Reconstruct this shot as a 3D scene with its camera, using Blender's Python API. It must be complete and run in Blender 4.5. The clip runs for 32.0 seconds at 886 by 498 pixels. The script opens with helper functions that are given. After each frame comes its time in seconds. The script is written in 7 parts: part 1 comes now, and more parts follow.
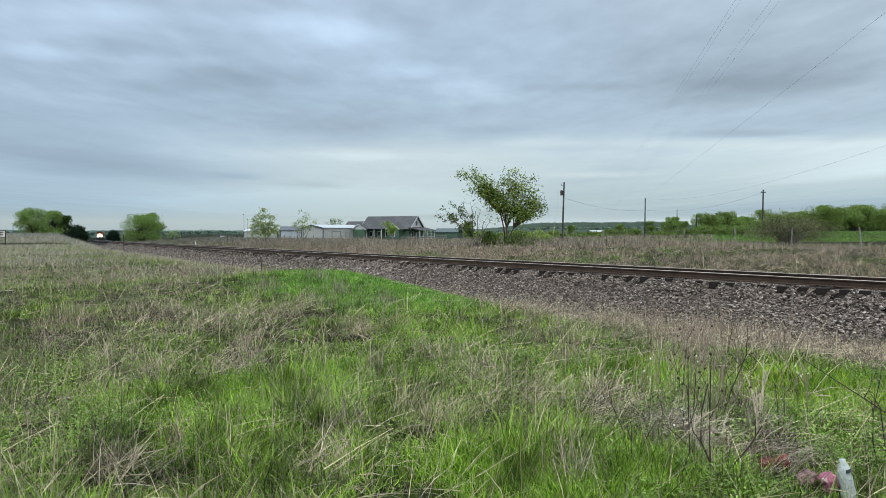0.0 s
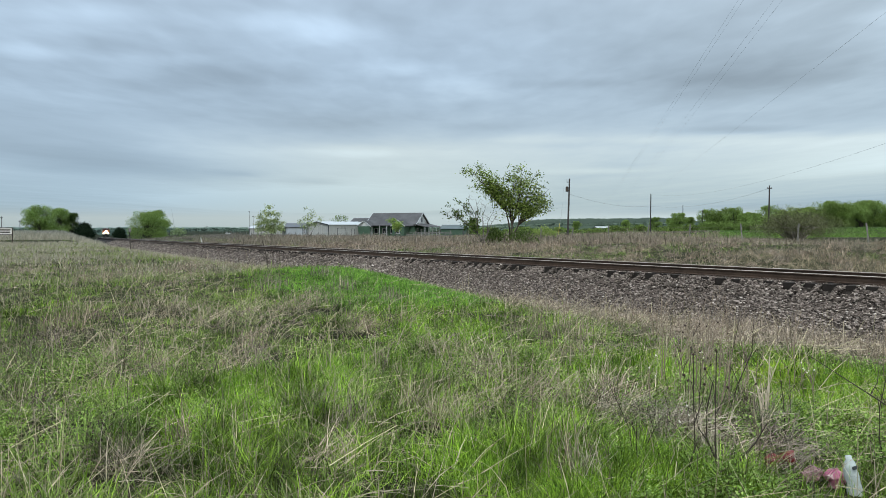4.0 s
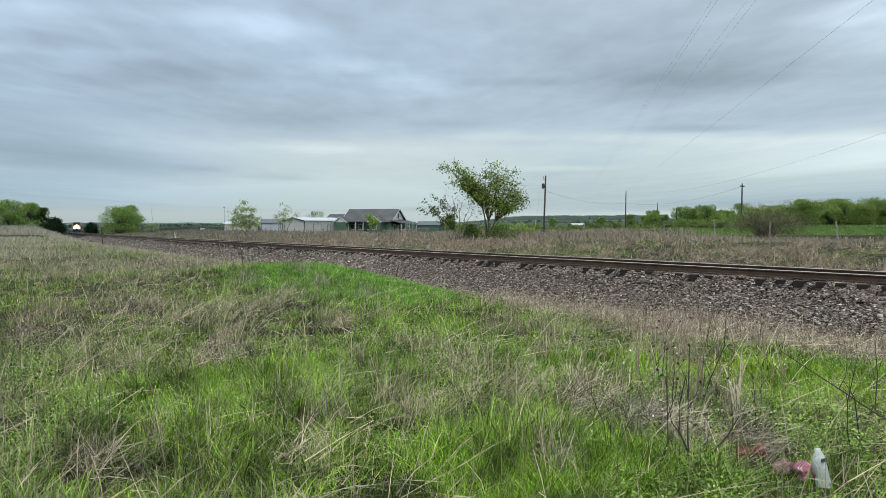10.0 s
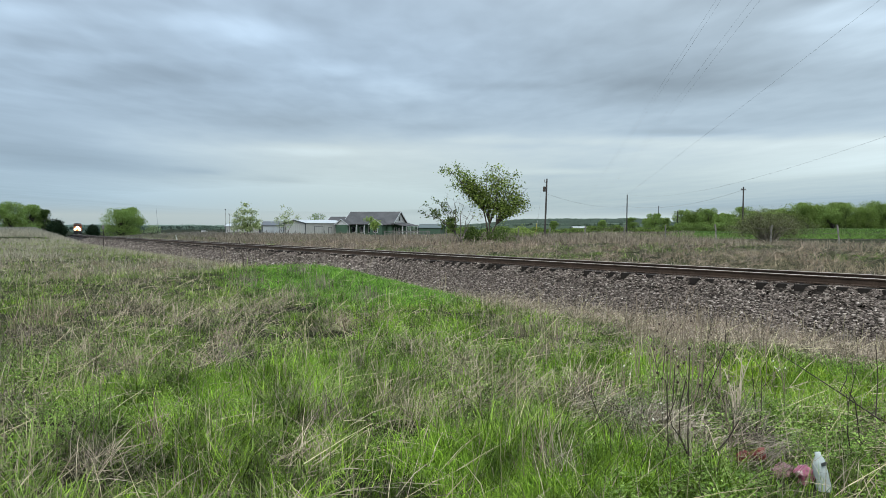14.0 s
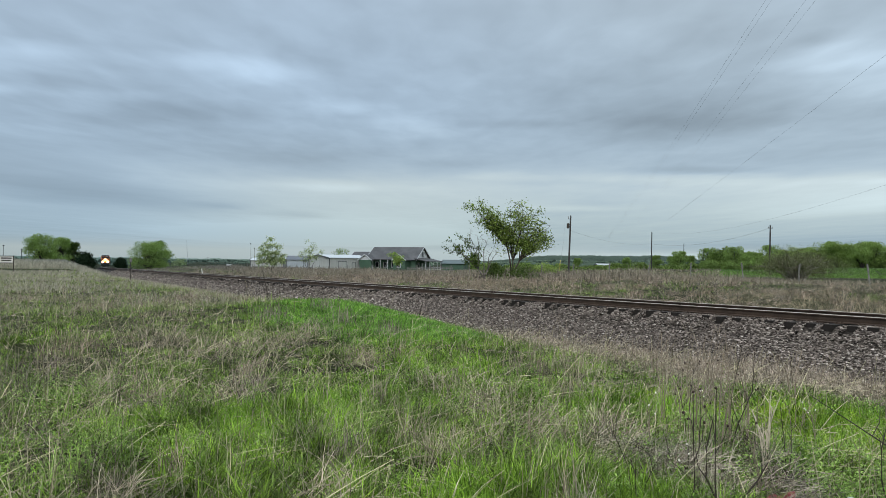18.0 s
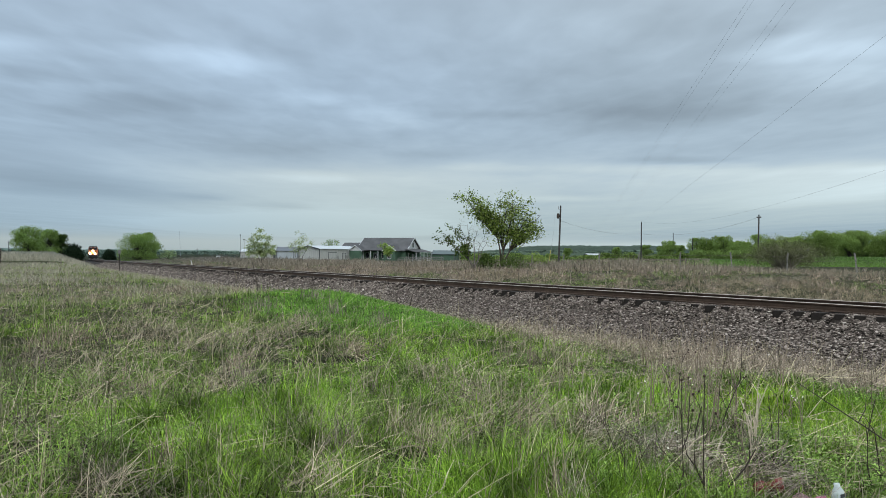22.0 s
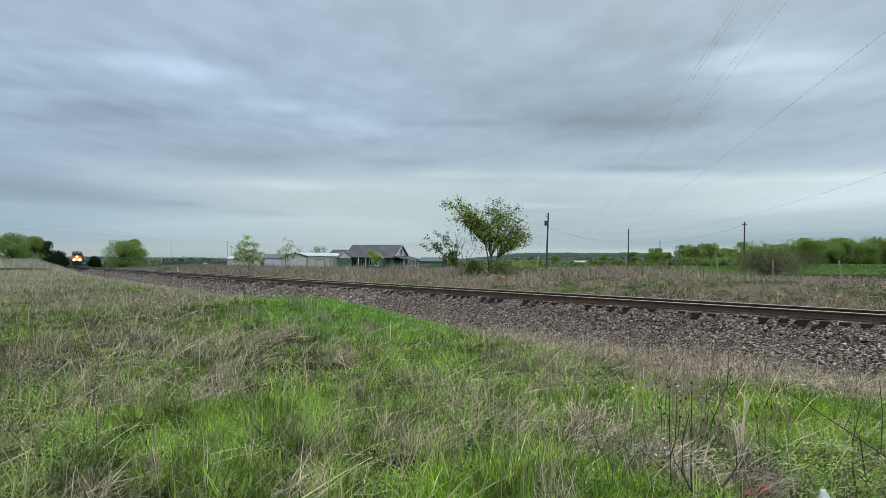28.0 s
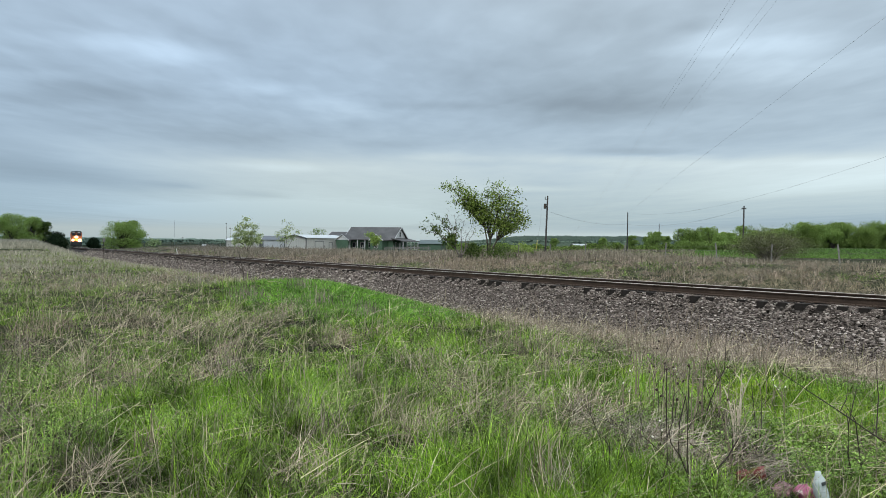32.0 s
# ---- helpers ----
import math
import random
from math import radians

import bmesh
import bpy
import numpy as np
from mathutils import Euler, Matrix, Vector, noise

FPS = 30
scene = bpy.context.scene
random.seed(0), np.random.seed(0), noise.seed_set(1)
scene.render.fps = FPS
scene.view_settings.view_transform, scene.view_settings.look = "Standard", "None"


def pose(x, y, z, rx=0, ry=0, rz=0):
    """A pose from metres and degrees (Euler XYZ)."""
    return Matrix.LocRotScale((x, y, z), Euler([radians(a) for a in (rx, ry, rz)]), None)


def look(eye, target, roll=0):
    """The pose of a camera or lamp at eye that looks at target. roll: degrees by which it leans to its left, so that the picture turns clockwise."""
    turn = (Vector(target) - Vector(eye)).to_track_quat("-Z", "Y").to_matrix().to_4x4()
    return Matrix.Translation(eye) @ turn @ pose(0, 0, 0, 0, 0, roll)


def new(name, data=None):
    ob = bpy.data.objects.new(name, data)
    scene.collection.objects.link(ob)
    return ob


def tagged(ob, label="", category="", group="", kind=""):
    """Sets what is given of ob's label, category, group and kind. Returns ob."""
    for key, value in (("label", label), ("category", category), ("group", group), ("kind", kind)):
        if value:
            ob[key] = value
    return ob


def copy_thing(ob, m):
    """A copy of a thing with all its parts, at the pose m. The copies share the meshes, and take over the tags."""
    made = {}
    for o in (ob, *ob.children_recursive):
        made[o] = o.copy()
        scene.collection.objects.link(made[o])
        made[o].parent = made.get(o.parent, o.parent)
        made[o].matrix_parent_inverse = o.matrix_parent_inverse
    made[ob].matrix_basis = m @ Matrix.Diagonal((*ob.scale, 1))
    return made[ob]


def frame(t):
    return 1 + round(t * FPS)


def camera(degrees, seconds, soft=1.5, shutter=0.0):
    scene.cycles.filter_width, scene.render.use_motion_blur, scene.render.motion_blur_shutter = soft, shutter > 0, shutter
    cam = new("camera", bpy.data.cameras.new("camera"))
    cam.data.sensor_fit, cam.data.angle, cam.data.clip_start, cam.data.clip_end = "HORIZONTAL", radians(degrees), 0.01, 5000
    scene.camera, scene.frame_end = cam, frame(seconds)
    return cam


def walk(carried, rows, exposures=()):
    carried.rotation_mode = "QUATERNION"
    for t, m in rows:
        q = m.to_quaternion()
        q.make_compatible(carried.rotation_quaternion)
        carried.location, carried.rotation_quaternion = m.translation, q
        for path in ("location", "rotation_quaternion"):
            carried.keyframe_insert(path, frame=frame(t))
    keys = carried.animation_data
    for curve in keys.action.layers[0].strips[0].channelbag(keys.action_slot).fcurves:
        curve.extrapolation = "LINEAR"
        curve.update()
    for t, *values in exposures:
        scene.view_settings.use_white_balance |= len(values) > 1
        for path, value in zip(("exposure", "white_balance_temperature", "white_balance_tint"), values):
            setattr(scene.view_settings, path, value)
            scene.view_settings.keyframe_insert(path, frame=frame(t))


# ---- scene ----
# ---- camera: held by hand at eye height, turning a little ----
EYE = 1.6


def aim(x, z, yaw, pitch, roll):
    return pose(x, 0, EYE + z, 90 + pitch, 0, yaw) @ pose(0, 0, 0, 0, 0, -roll)


cam = camera(61, 32.0, soft=0.6)
PATH = [
    (0, 0, -0.001, 0, -1.334, 0),
    (0.5, -0, -0, 0.092, -1.299, -0.096),
    (1, -0.002, 0.001, 0.278, -1.296, -0.179),
    (1.5, -0.004, 0.001, 0.492, -1.294, -0.25),
    (2, -0.003, 0.001, 0.641, -1.292, -0.212),
    (2.5, -0.001, 0.001, 0.648, -1.296, -0.173),
    (3, 0.001, 0.001, 0.576, -1.338, -0.056),
    (3.5, 0.002, 0.001, 0.483, -1.448, 0.037),
    (5.5, 0.007, -0.003, 0.161, -2.246, 0.277),
    (6, 0.005, -0.004, -0.056, -2.477, 0.194),
    (6.5, 0.004, -0.005, -0.317, -2.513, 0.083),
    (7, 0.003, -0.005, -0.617, -2.393, -0.041),
    (7.5, 0.004, -0.006, -0.852, -2.141, -0.018),
    (8, 0.004, -0.007, -1.032, -1.913, 0.069),
    (8.5, 0.005, -0.008, -1.169, -1.745, 0.137),
    (9, 0.008, -0.009, -1.281, -1.689, 0.075),
    (9.5, 0.008, -0.008, -1.344, -1.75, -0.005),
    (10, 0.005, -0.007, -1.386, -1.869, -0.097),
    (10.5, 0.004, -0.008, -1.42, -1.962, -0.116),
    (11, 0.007, -0.008, -1.5, -2.006, -0.013),
    (11.5, 0.012, -0.008, -1.604, -1.97, 0.147),
    (12, 0.013, -0.008, -1.727, -1.901, 0.171),
    (12.5, 0.013, -0.007, -1.754, -1.8, 0.17),
    (13, 0.012, -0.006, -1.698, -1.783, 0.127),
    (13.5, 0.011, -0.006, -1.539, -1.734, -0.04),
    (14, 0.011, -0.008, -1.301, -1.655, -0.224),
    (14.5, 0.011, -0.009, -1.07, -1.445, -0.41),
    (16.5, 0.011, -0.011, -0.625, 0.263, -0.708),
    (17, 0.011, -0.012, -0.264, 0.498, -0.759),
    (17.5, 0.012, -0.013, 0.161, 0.792, -0.682),
    (18, 0.012, -0.013, 0.486, 1.058, -0.737),
    (18.5, 0.012, -0.013, 0.579, 1.211, -0.962),
    (19, 0.017, -0.019, 0.504, 1.131, -1.238),
    (19.5, 0.017, -0.019, 0.42, 0.869, -1.402),
    (20, 0.017, -0.019, 0.352, 0.584, -1.464),
    (20.5, 0.017, -0.019, 0.29, 0.385, -1.323),
    (21, 0.017, -0.018, 0.101, 0.356, -1.073),
    (21.5, 0.017, -0.018, -0.131, 0.335, -0.808),
    (22, 0.017, -0.017, -0.256, 0.349, -0.499),
    (22.5, 0.015, -0.018, -0.398, 0.299, -0.211),
    (23, 0.015, -0.017, -0.53, 0.256, -0.056),
    (23.5, 0.016, -0.015, -0.684, 0.246, 0.069),
    (24, 0.014, -0.014, -0.918, 0.21, 0.01),
    (24.5, 0.012, -0.015, -1.099, 0.25, -0.07),
    (25, 0.012, -0.017, -1.197, 0.337, -0.186),
    (25.5, 0.013, -0.019, -1.194, 0.443, -0.354),
    (27.5, 0.014, -0.014, -1.106, 0.928, -0.623),
    (28, 0.014, -0.016, -1.175, 0.895, -0.509),
    (28.5, 0.014, -0.018, -1.23, 0.807, -0.519),
    (29, 0.014, -0.019, -1.254, 0.681, -0.56),
    (29.5, 0.013, -0.019, -1.232, 0.544, -0.748),
    (30, 0.01, -0.019, -1.232, 0.33, -0.897),
    (30.5, 0.008, -0.019, -1.23, 0.11, -1.041),
    (31, 0.01, -0.019, -1.248, -0.145, -0.971),
    (31.5, 0.013, -0.019, -1.26, -0.334, -0.849),
    (32, 0.015, -0.019, -1.259, -0.428, -0.769),
]
walk(cam, [(t, aim(x, z, yaw, pitch, roll)) for t, x, z, yaw, pitch, roll in PATH], [
    (0.0, 0.0, 6500, 10), (3.0, 0.0, 6500, 10), (7.0, 0.0, 6780, 10), (10.0, 0.0, 6640, 10), (13.0, 0.0, 6560, 10),
    (17.0, -0.12, 6500, 10), (19.0, -0.18, 6500, 10), (23.0, -0.14, 6500, 10), (28.0, -0.14, 6500, 10), (32.0, -0.06, 6540, 10)])

# ---- light: a bright overcast sky ----
SUN_UP, SUN_TURN = 52, 200
world = bpy.data.worlds.new("overcast_sky")
scene.world = world
world.use_nodes = True
wn, wl = world.node_tree.nodes, world.node_tree.links
wn.clear()


def wnode(kind, **values):
    n = wn.new(kind)
    for key, value in values.items():
        n.inputs[key].default_value = value
    return n


sky = wnode("ShaderNodeTexSky")
sky.sky_type, sky.sun_disc = "NISHITA", False
sky.sun_elevation, sky.sun_rotation = radians(SUN_UP), radians(SUN_TURN)
w_co = wnode("ShaderNodeTexCoord")
w_sep = wnode("ShaderNodeSeparateXYZ")
wl.new(w_co.outputs["Generated"], w_sep.inputs[0])
w_ramp = wnode("ShaderNodeValToRGB")
wl.new(w_sep.outputs["Z"], w_ramp.inputs[0])
SKY_STOPS = [(0.0, (0.453, 0.55, 0.572)), (0.035, (0.502, 0.61, 0.65)), (0.10, (0.69, 0.79, 0.829)), (0.35, (0.808, 0.88, 0.902)), (0.6, (1.359, 1.43, 1.436)), (1.0, (1.773, 1.85, 1.843))]
cr = w_ramp.color_ramp
cr.elements[0].position, cr.elements[0].color = SKY_STOPS[0][0], (*SKY_STOPS[0][1], 1)
cr.elements[1].position, cr.elements[1].color = SKY_STOPS[-1][0], (*SKY_STOPS[-1][1], 1)
for at_, col in SKY_STOPS[1:-1]:
    e = cr.elements.new(at_)
    e.color = (*col, 1)
w_low = wnode("ShaderNodeMapRange", **{"From Min": 0.03, "From Max": 0.22, "To Min": 0.26, "To Max": 0.0})
wl.new(w_sep.outputs["Z"], w_low.inputs["Value"])
w_side = wnode("ShaderNodeMath")
w_side.operation = "MULTIPLY_ADD"
w_side.inputs[2].default_value = 1.0
wl.new(w_sep.outputs["X"], w_side.inputs[0])
wl.new(w_low.outputs[0], w_side.inputs[1])
w_glow = wnode("ShaderNodeVectorMath")
w_glow.operation = "SCALE"
wl.new(w_ramp.outputs[0], w_glow.inputs[0])
wl.new(w_side.outputs[0], w_glow.inputs["Scale"])
w_mix = wnode("ShaderNodeMix")
w_mix.data_type, w_mix.blend_type = "RGBA", "ADD"
w_mix.inputs[0].default_value = 0.012
wl.new(w_glow.outputs[0], w_mix.inputs[6])
wl.new(sky.outputs[0], w_mix.inputs[7])
w_bg = wnode("ShaderNodeBackground")
wl.new(w_mix.outputs[2], w_bg.inputs[0])
w_out = wnode("ShaderNodeOutputWorld")
wl.new(w_bg.outputs[0], w_out.inputs[0])

sun = new("sun", bpy.data.lights.new("sun", "SUN"))
sun.data.energy, sun.data.angle, sun.data.color = 2.0, radians(16), (1.0, 0.96, 0.9)
_su, _st = radians(SUN_UP), radians(SUN_TURN)
sun.matrix_world = look((0, 0, 60), (-60 * math.sin(_st) * math.cos(_su), -60 * math.cos(_st) * math.cos(_su), 60 - 60 * math.sin(_su)))


# ---- materials ----
class Mat:
    """A small builder for node materials."""

    def __init__(self, name, rough=0.8, metal=0.0, spec=0.3):
        self.m = bpy.data.materials.new(name)
        self.m.use_nodes = True
        self.n, self.l = self.m.node_tree.nodes, self.m.node_tree.links
        self.b = self.n["Principled BSDF"]
        self.b.inputs["Roughness"].default_value = rough
        self.b.inputs["Metallic"].default_value = metal
        self.b.inputs["Specular IOR Level"].default_value = spec

    def node(self, kind, **kw):
        nd = self.n.new(kind)
        for k, v in kw.items():
            nd.inputs[k].default_value = v
        return nd

    def noise(self, scale, detail=4, rough=0.55, coords="Object", stretch=None):
        co = self.node("ShaderNodeTexCoord")
        src = co.outputs[coords]
        if stretch:
            mp = self.node("ShaderNodeMapping")
            mp.inputs["Scale"].default_value = stretch
            self.l.new(src, mp.inputs[0])
            src = mp.outputs[0]
        nz = self.node("ShaderNodeTexNoise", Scale=scale, Detail=detail, Roughness=rough)
        self.l.new(src, nz.inputs["Vector"])
        return nz.outputs["Fac"]

    def island(self):
        return self.node("ShaderNodeNewGeometry").outputs["Random Per Island"]

    def objrand(self):
        return self.node("ShaderNodeObjectInfo").outputs["Random"]

    def ramp(self, fac, stops):
        r = self.node("ShaderNodeValToRGB")
        els = r.color_ramp.elements
        els[0].position, els[0].color = stops[0][0], (*stops[0][1], 1)
        els[1].position, els[1].color = stops[-1][0], (*stops[-1][1], 1)
        for p, c in stops[1:-1]:
            els.new(p).color = (*c, 1)
        self.l.new(fac, r.inputs[0])
        return r.outputs[0]

    def mix(self, fac, a, b, mode="MIX"):
        x = self.node("ShaderNodeMix")
        x.data_type, x.blend_type = "RGBA", mode
        for sock, v in ((x.inputs[0], fac), (x.inputs[6], a), (x.inputs[7], b)):
            if isinstance(v, (int, float)):
                sock.default_value = v
            elif isinstance(v, tuple):
                sock.default_value = (*v, 1)
            else:
                self.l.new(v, sock)
        return x.outputs[2]

    def color(self, src):
        if isinstance(src, tuple):
            self.b.inputs["Base Color"].default_value = (*src, 1)
        else:
            self.l.new(src, self.b.inputs["Base Color"])
        return self

    def bump(self, fac, strength=0.4, dist=0.01):
        bp = self.node("ShaderNodeBump", Strength=strength, Distance=dist)
        self.l.new(fac, bp.inputs["Height"])
        self.l.new(bp.outputs[0], self.b.inputs["Normal"])
        return self

    def translucent(self, src, amount):
        t = self.node("ShaderNodeBsdfTranslucent")
        self.l.new(src, t.inputs[0])
        mx = self.node("ShaderNodeMixShader")
        mx.inputs[0].default_value = amount
        self.l.new(self.b.outputs[0], mx.inputs[1])
        self.l.new(t.outputs[0], mx.inputs[2])
        self.l.new(mx.outputs[0], self.n["Material Output"].inputs[0])
        return self


def plain(name, col, rough=0.7, metal=0.0, vary=0.18, scale=6.0, bump=0.0):
    """A surface of one colour with grain and blotches at two scales."""
    m = Mat(name, rough, metal)
    lo, hi = tuple(c * (1 - vary) for c in col), tuple(min(1, c * (1 + vary)) for c in col)
    big = m.ramp(m.noise(scale * 0.12, 3), [(0.3, lo), (0.7, hi)])
    fine = m.ramp(m.noise(scale * 3, 5), [(0.3, (0.82, 0.82, 0.82)), (0.7, (1, 1, 1))])
    m.color(m.mix(1.0, big, fine, "MULTIPLY"))
    if bump:
        m.bump(m.noise(scale * 5, 5), bump, 0.01)
    return m.m


def foliage(name, lo, hi, through_=0.3, rough=0.6, spot=None, patch=0.40):
    """Leaves or blades: each island its own tint, patches over metres painted dark like shade among clumps, light
    shining through.
    """
    m = Mat(name, rough, 0, 0.22 if patch < 0.6 else 0.08)
    mid = tuple((a + b) / 2 for a, b in zip(lo, hi))
    c = m.ramp(m.island(), [(0.0, lo), (0.55, mid), (1.0, hi)])
    # shade of hollows put into the colour by noise; lower patch is darker
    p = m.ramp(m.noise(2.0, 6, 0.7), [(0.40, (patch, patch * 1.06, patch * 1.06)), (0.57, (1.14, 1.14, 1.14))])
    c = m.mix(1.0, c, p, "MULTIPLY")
    if spot:
        c = m.mix(m.ramp(m.noise(0.35, 3), [(0.45, (0, 0, 0)), (0.65, (1, 1, 1))]), c, spot)
    m.color(c)
    m.translucent(c, through_)
    return m.m


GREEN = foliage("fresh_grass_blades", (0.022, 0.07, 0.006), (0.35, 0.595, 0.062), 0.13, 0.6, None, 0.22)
LUSH = foliage("lush_grass_blades", (0.06, 0.158, 0.026), (0.235, 0.475, 0.066), 0.2, 0.6, None, 0.5)
LUSH_PALE = foliage("yellow_green_grass_blades", (0.12, 0.20, 0.02), (0.36, 0.53, 0.06), 0.25, 0.6, None, 0.6)
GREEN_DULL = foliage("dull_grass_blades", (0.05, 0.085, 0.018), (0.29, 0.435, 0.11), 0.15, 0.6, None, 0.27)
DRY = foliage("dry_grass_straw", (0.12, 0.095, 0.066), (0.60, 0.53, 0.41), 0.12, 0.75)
DRY_PINK = foliage("dry_grass_rusty", (0.14, 0.11, 0.088), (0.56, 0.48, 0.40), 0.12, 0.75)
FIELD_DRY = foliage("rank_field_grass", (0.15, 0.128, 0.09), (0.45, 0.395, 0.28), 0.2, 0.8)
STALK = plain("weed_stalk", (0.23, 0.19, 0.15), 0.8)
STALK_DARK = plain("weed_stalk_dark", (0.046, 0.039, 0.033), 0.8)
STRAW = plain("straw_bleached", (0.58, 0.52, 0.42), 0.8)
SEED = plain("seed_head", (0.05, 0.035, 0.03), 0.9)
FLOWER = plain("white_flower", (0.75, 0.76, 0.68), 0.8)
BROAD = foliage("broad_weed_leaves", (0.075, 0.165, 0.025), (0.26, 0.44, 0.085), 0.25, 0.5)
LEAF = foliage("oak_leaves", (0.035, 0.065, 0.013), (0.33, 0.44, 0.11), 0.5, 0.45, None, 0.85)
LEAF_DARKER = foliage("dark_tree_leaves", (0.03, 0.055, 0.014), (0.13, 0.19, 0.05), 0.4, 0.5, None, 0.85)
LEAF_SPRING = foliage("spring_leaves", (0.18, 0.27, 0.065), (0.33, 0.43, 0.125), 0.4, 0.6, None, 0.85)
LEAF_DARK = foliage("cedar_leaves", (0.012, 0.024, 0.012), (0.026, 0.044, 0.02), 0.1, 0.9, None, 0.9)
LEAF_PALE = foliage("pale_blossom_leaves", (0.15, 0.215, 0.07), (0.52, 0.59, 0.34), 0.4, 0.5, None, 0.85)
LEAF_WOOD = foliage("wood_leaves", (0.145, 0.215, 0.055), (0.30, 0.40, 0.11), 0.4, 0.6, None, 0.85)
LEAF_TWIG = foliage("scrub_twigs", (0.085, 0.10, 0.05), (0.17, 0.19, 0.09), 0.2, 0.8)
BARK = plain("bark", (0.07, 0.058, 0.048), 0.9, 0, 0.3, 8, 0.6)
BARK_GREY = plain("bark_grey", (0.13, 0.12, 0.11), 0.9, 0, 0.3, 8, 0.5)
BARK_PALE = plain("bark_pale", (0.25, 0.23, 0.20), 0.9, 0, 0.3, 8, 0.5)
POLE = plain("weathered_pole", (0.05, 0.048, 0.048), 0.9, 0, 0.25, 5, 0.4)
POST = plain("grey_fence_post", (0.20, 0.20, 0.19), 0.9, 0, 0.25, 9, 0.5)
WIRE = plain("wire", (0.34, 0.37, 0.40), 0.5, 0.4)
STEEL_FENCE = plain("rusty_fence_wire", (0.16, 0.14, 0.13), 0.6, 0.5)
TIE_WOOD = plain("creosoted_tie", (0.014, 0.012, 0.011), 0.95, 0, 0.35, 7, 0.7)
HEAD = plain("worn_rail_head", (0.40, 0.37, 0.34), 0.4, 0.45, 0.1, 3)


def rust_rail():
    m = Mat("rusty_rail", 0.85, 0.0, 0.2)
    a = m.ramp(m.noise(3, 5), [(0.3, (0.036, 0.026, 0.021)), (0.7, (0.07, 0.05, 0.039))])
    b = m.ramp(m.noise(40, 4), [(0.35, (0.7, 0.7, 0.7)), (0.65, (1, 1, 1))])
    return m.color(m.mix(1.0, a, b, "MULTIPLY")).bump(m.noise(60, 4), 0.3, 0.004).m


RAIL = rust_rail()


def stone_mat():
    m = Mat("ballast_stone", 0.9, 0, 0.2)
    c = m.ramp(m.island(), [(0.0, (0.038, 0.032, 0.029)), (0.3, (0.088, 0.075, 0.068)), (0.7, (0.18, 0.158, 0.145)), (0.92, (0.295, 0.265, 0.246)), (1.0, (0.48, 0.45, 0.425))])
    f = m.ramp(m.noise(25, 4), [(0.3, (0.75, 0.75, 0.75)), (0.7, (1, 1, 1))])
    return m.color(m.mix(1.0, c, f, "MULTIPLY")).m


STONE = stone_mat()


def ballast_mat():
    m = Mat("ballast_bed", 0.95, 0, 0.1)
    v = m.node("ShaderNodeTexVoronoi", Scale=14.0)
    co = m.node("ShaderNodeTexCoord")
    m.l.new(co.outputs["Object"], v.inputs["Vector"])
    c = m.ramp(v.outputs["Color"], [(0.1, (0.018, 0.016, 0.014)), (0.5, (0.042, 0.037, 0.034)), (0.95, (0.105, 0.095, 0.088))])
    # shade of the gaps painted in: each stone cell darkens towards its edge
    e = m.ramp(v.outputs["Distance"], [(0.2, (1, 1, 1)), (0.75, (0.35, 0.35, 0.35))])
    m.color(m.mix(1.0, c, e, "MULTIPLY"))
    return m.bump(v.outputs["Distance"], -0.8, 0.04).m


BALLAST = ballast_mat()


def ground_mat():
    m = Mat("grassy_ground", 0.95, 0, 0.1)
    big = m.ramp(m.noise(0.06, 5, 0.6), [(0.35, (0.036, 0.038, 0.021)), (0.55, (0.046, 0.060, 0.022)), (0.75, (0.085, 0.073, 0.052))])
    mid = m.ramp(m.noise(1.7, 6, 0.65), [(0.35, (0.22, 0.22, 0.20)), (0.7, (0.95, 0.95, 0.95))])
    m.color(m.mix(1.0, big, mid, "MULTIPLY"))
    return m.bump(m.noise(6, 8, 0.7), 0.8, 0.1).m


GROUND = ground_mat()
FIELD_GREEN = foliage("crop_field", (0.095, 0.175, 0.04), (0.15, 0.26, 0.065), 0.2, 0.8, None, 0.85)


# ---- mesh helpers ----
def mesh_np(name, verts, groups, mats, mat_ids=None, smooth=False):
    """A mesh from arrays: groups is a list of (n, k) index arrays."""
    me = bpy.data.meshes.new(name)
    verts = np.asarray(verts, np.float32)
    me.vertices.add(len(verts))
    me.vertices.foreach_set("co", verts.ravel())
    loops = np.concatenate([g.ravel() for g in groups]).astype(np.int32)
    sizes = np.concatenate([np.full(len(g), g.shape[1], np.int32) for g in groups])
    me.loops.add(len(loops))
    me.loops.foreach_set("vertex_index", loops)
    me.polygons.add(len(sizes))
    me.polygons.foreach_set("loop_start", np.concatenate([[0], np.cumsum(sizes)[:-1]]).astype(np.int32))
    if mat_ids is not None:
        me.polygons.foreach_set("material_index", np.asarray(mat_ids, np.int32))
    me.polygons.foreach_set("use_smooth", np.full(len(sizes), smooth))
    for m in mats:
        me.materials.append(m)
    me.update(calc_edges=True)
    me.validate()
    return me


def part(name, bm, material, parent=None, label=""):
    """One bmesh or mesh as one object under a thing or a part."""
    if isinstance(bm, bpy.types.Mesh):
        me = bm
    else:
        me = bpy.data.meshes.new(name)
        bm.to_mesh(me)
        bm.free()
    if not me.materials and material:
        me.materials.append(material)
    ob = new(name, me)
    if parent is not None:
        ob.parent = parent
    if label:
        tagged(ob, label)
    return ob


def empty(name, m):
    ob = new(name)
    ob.empty_display_size = 0.1
    ob.matrix_world = m
    return ob


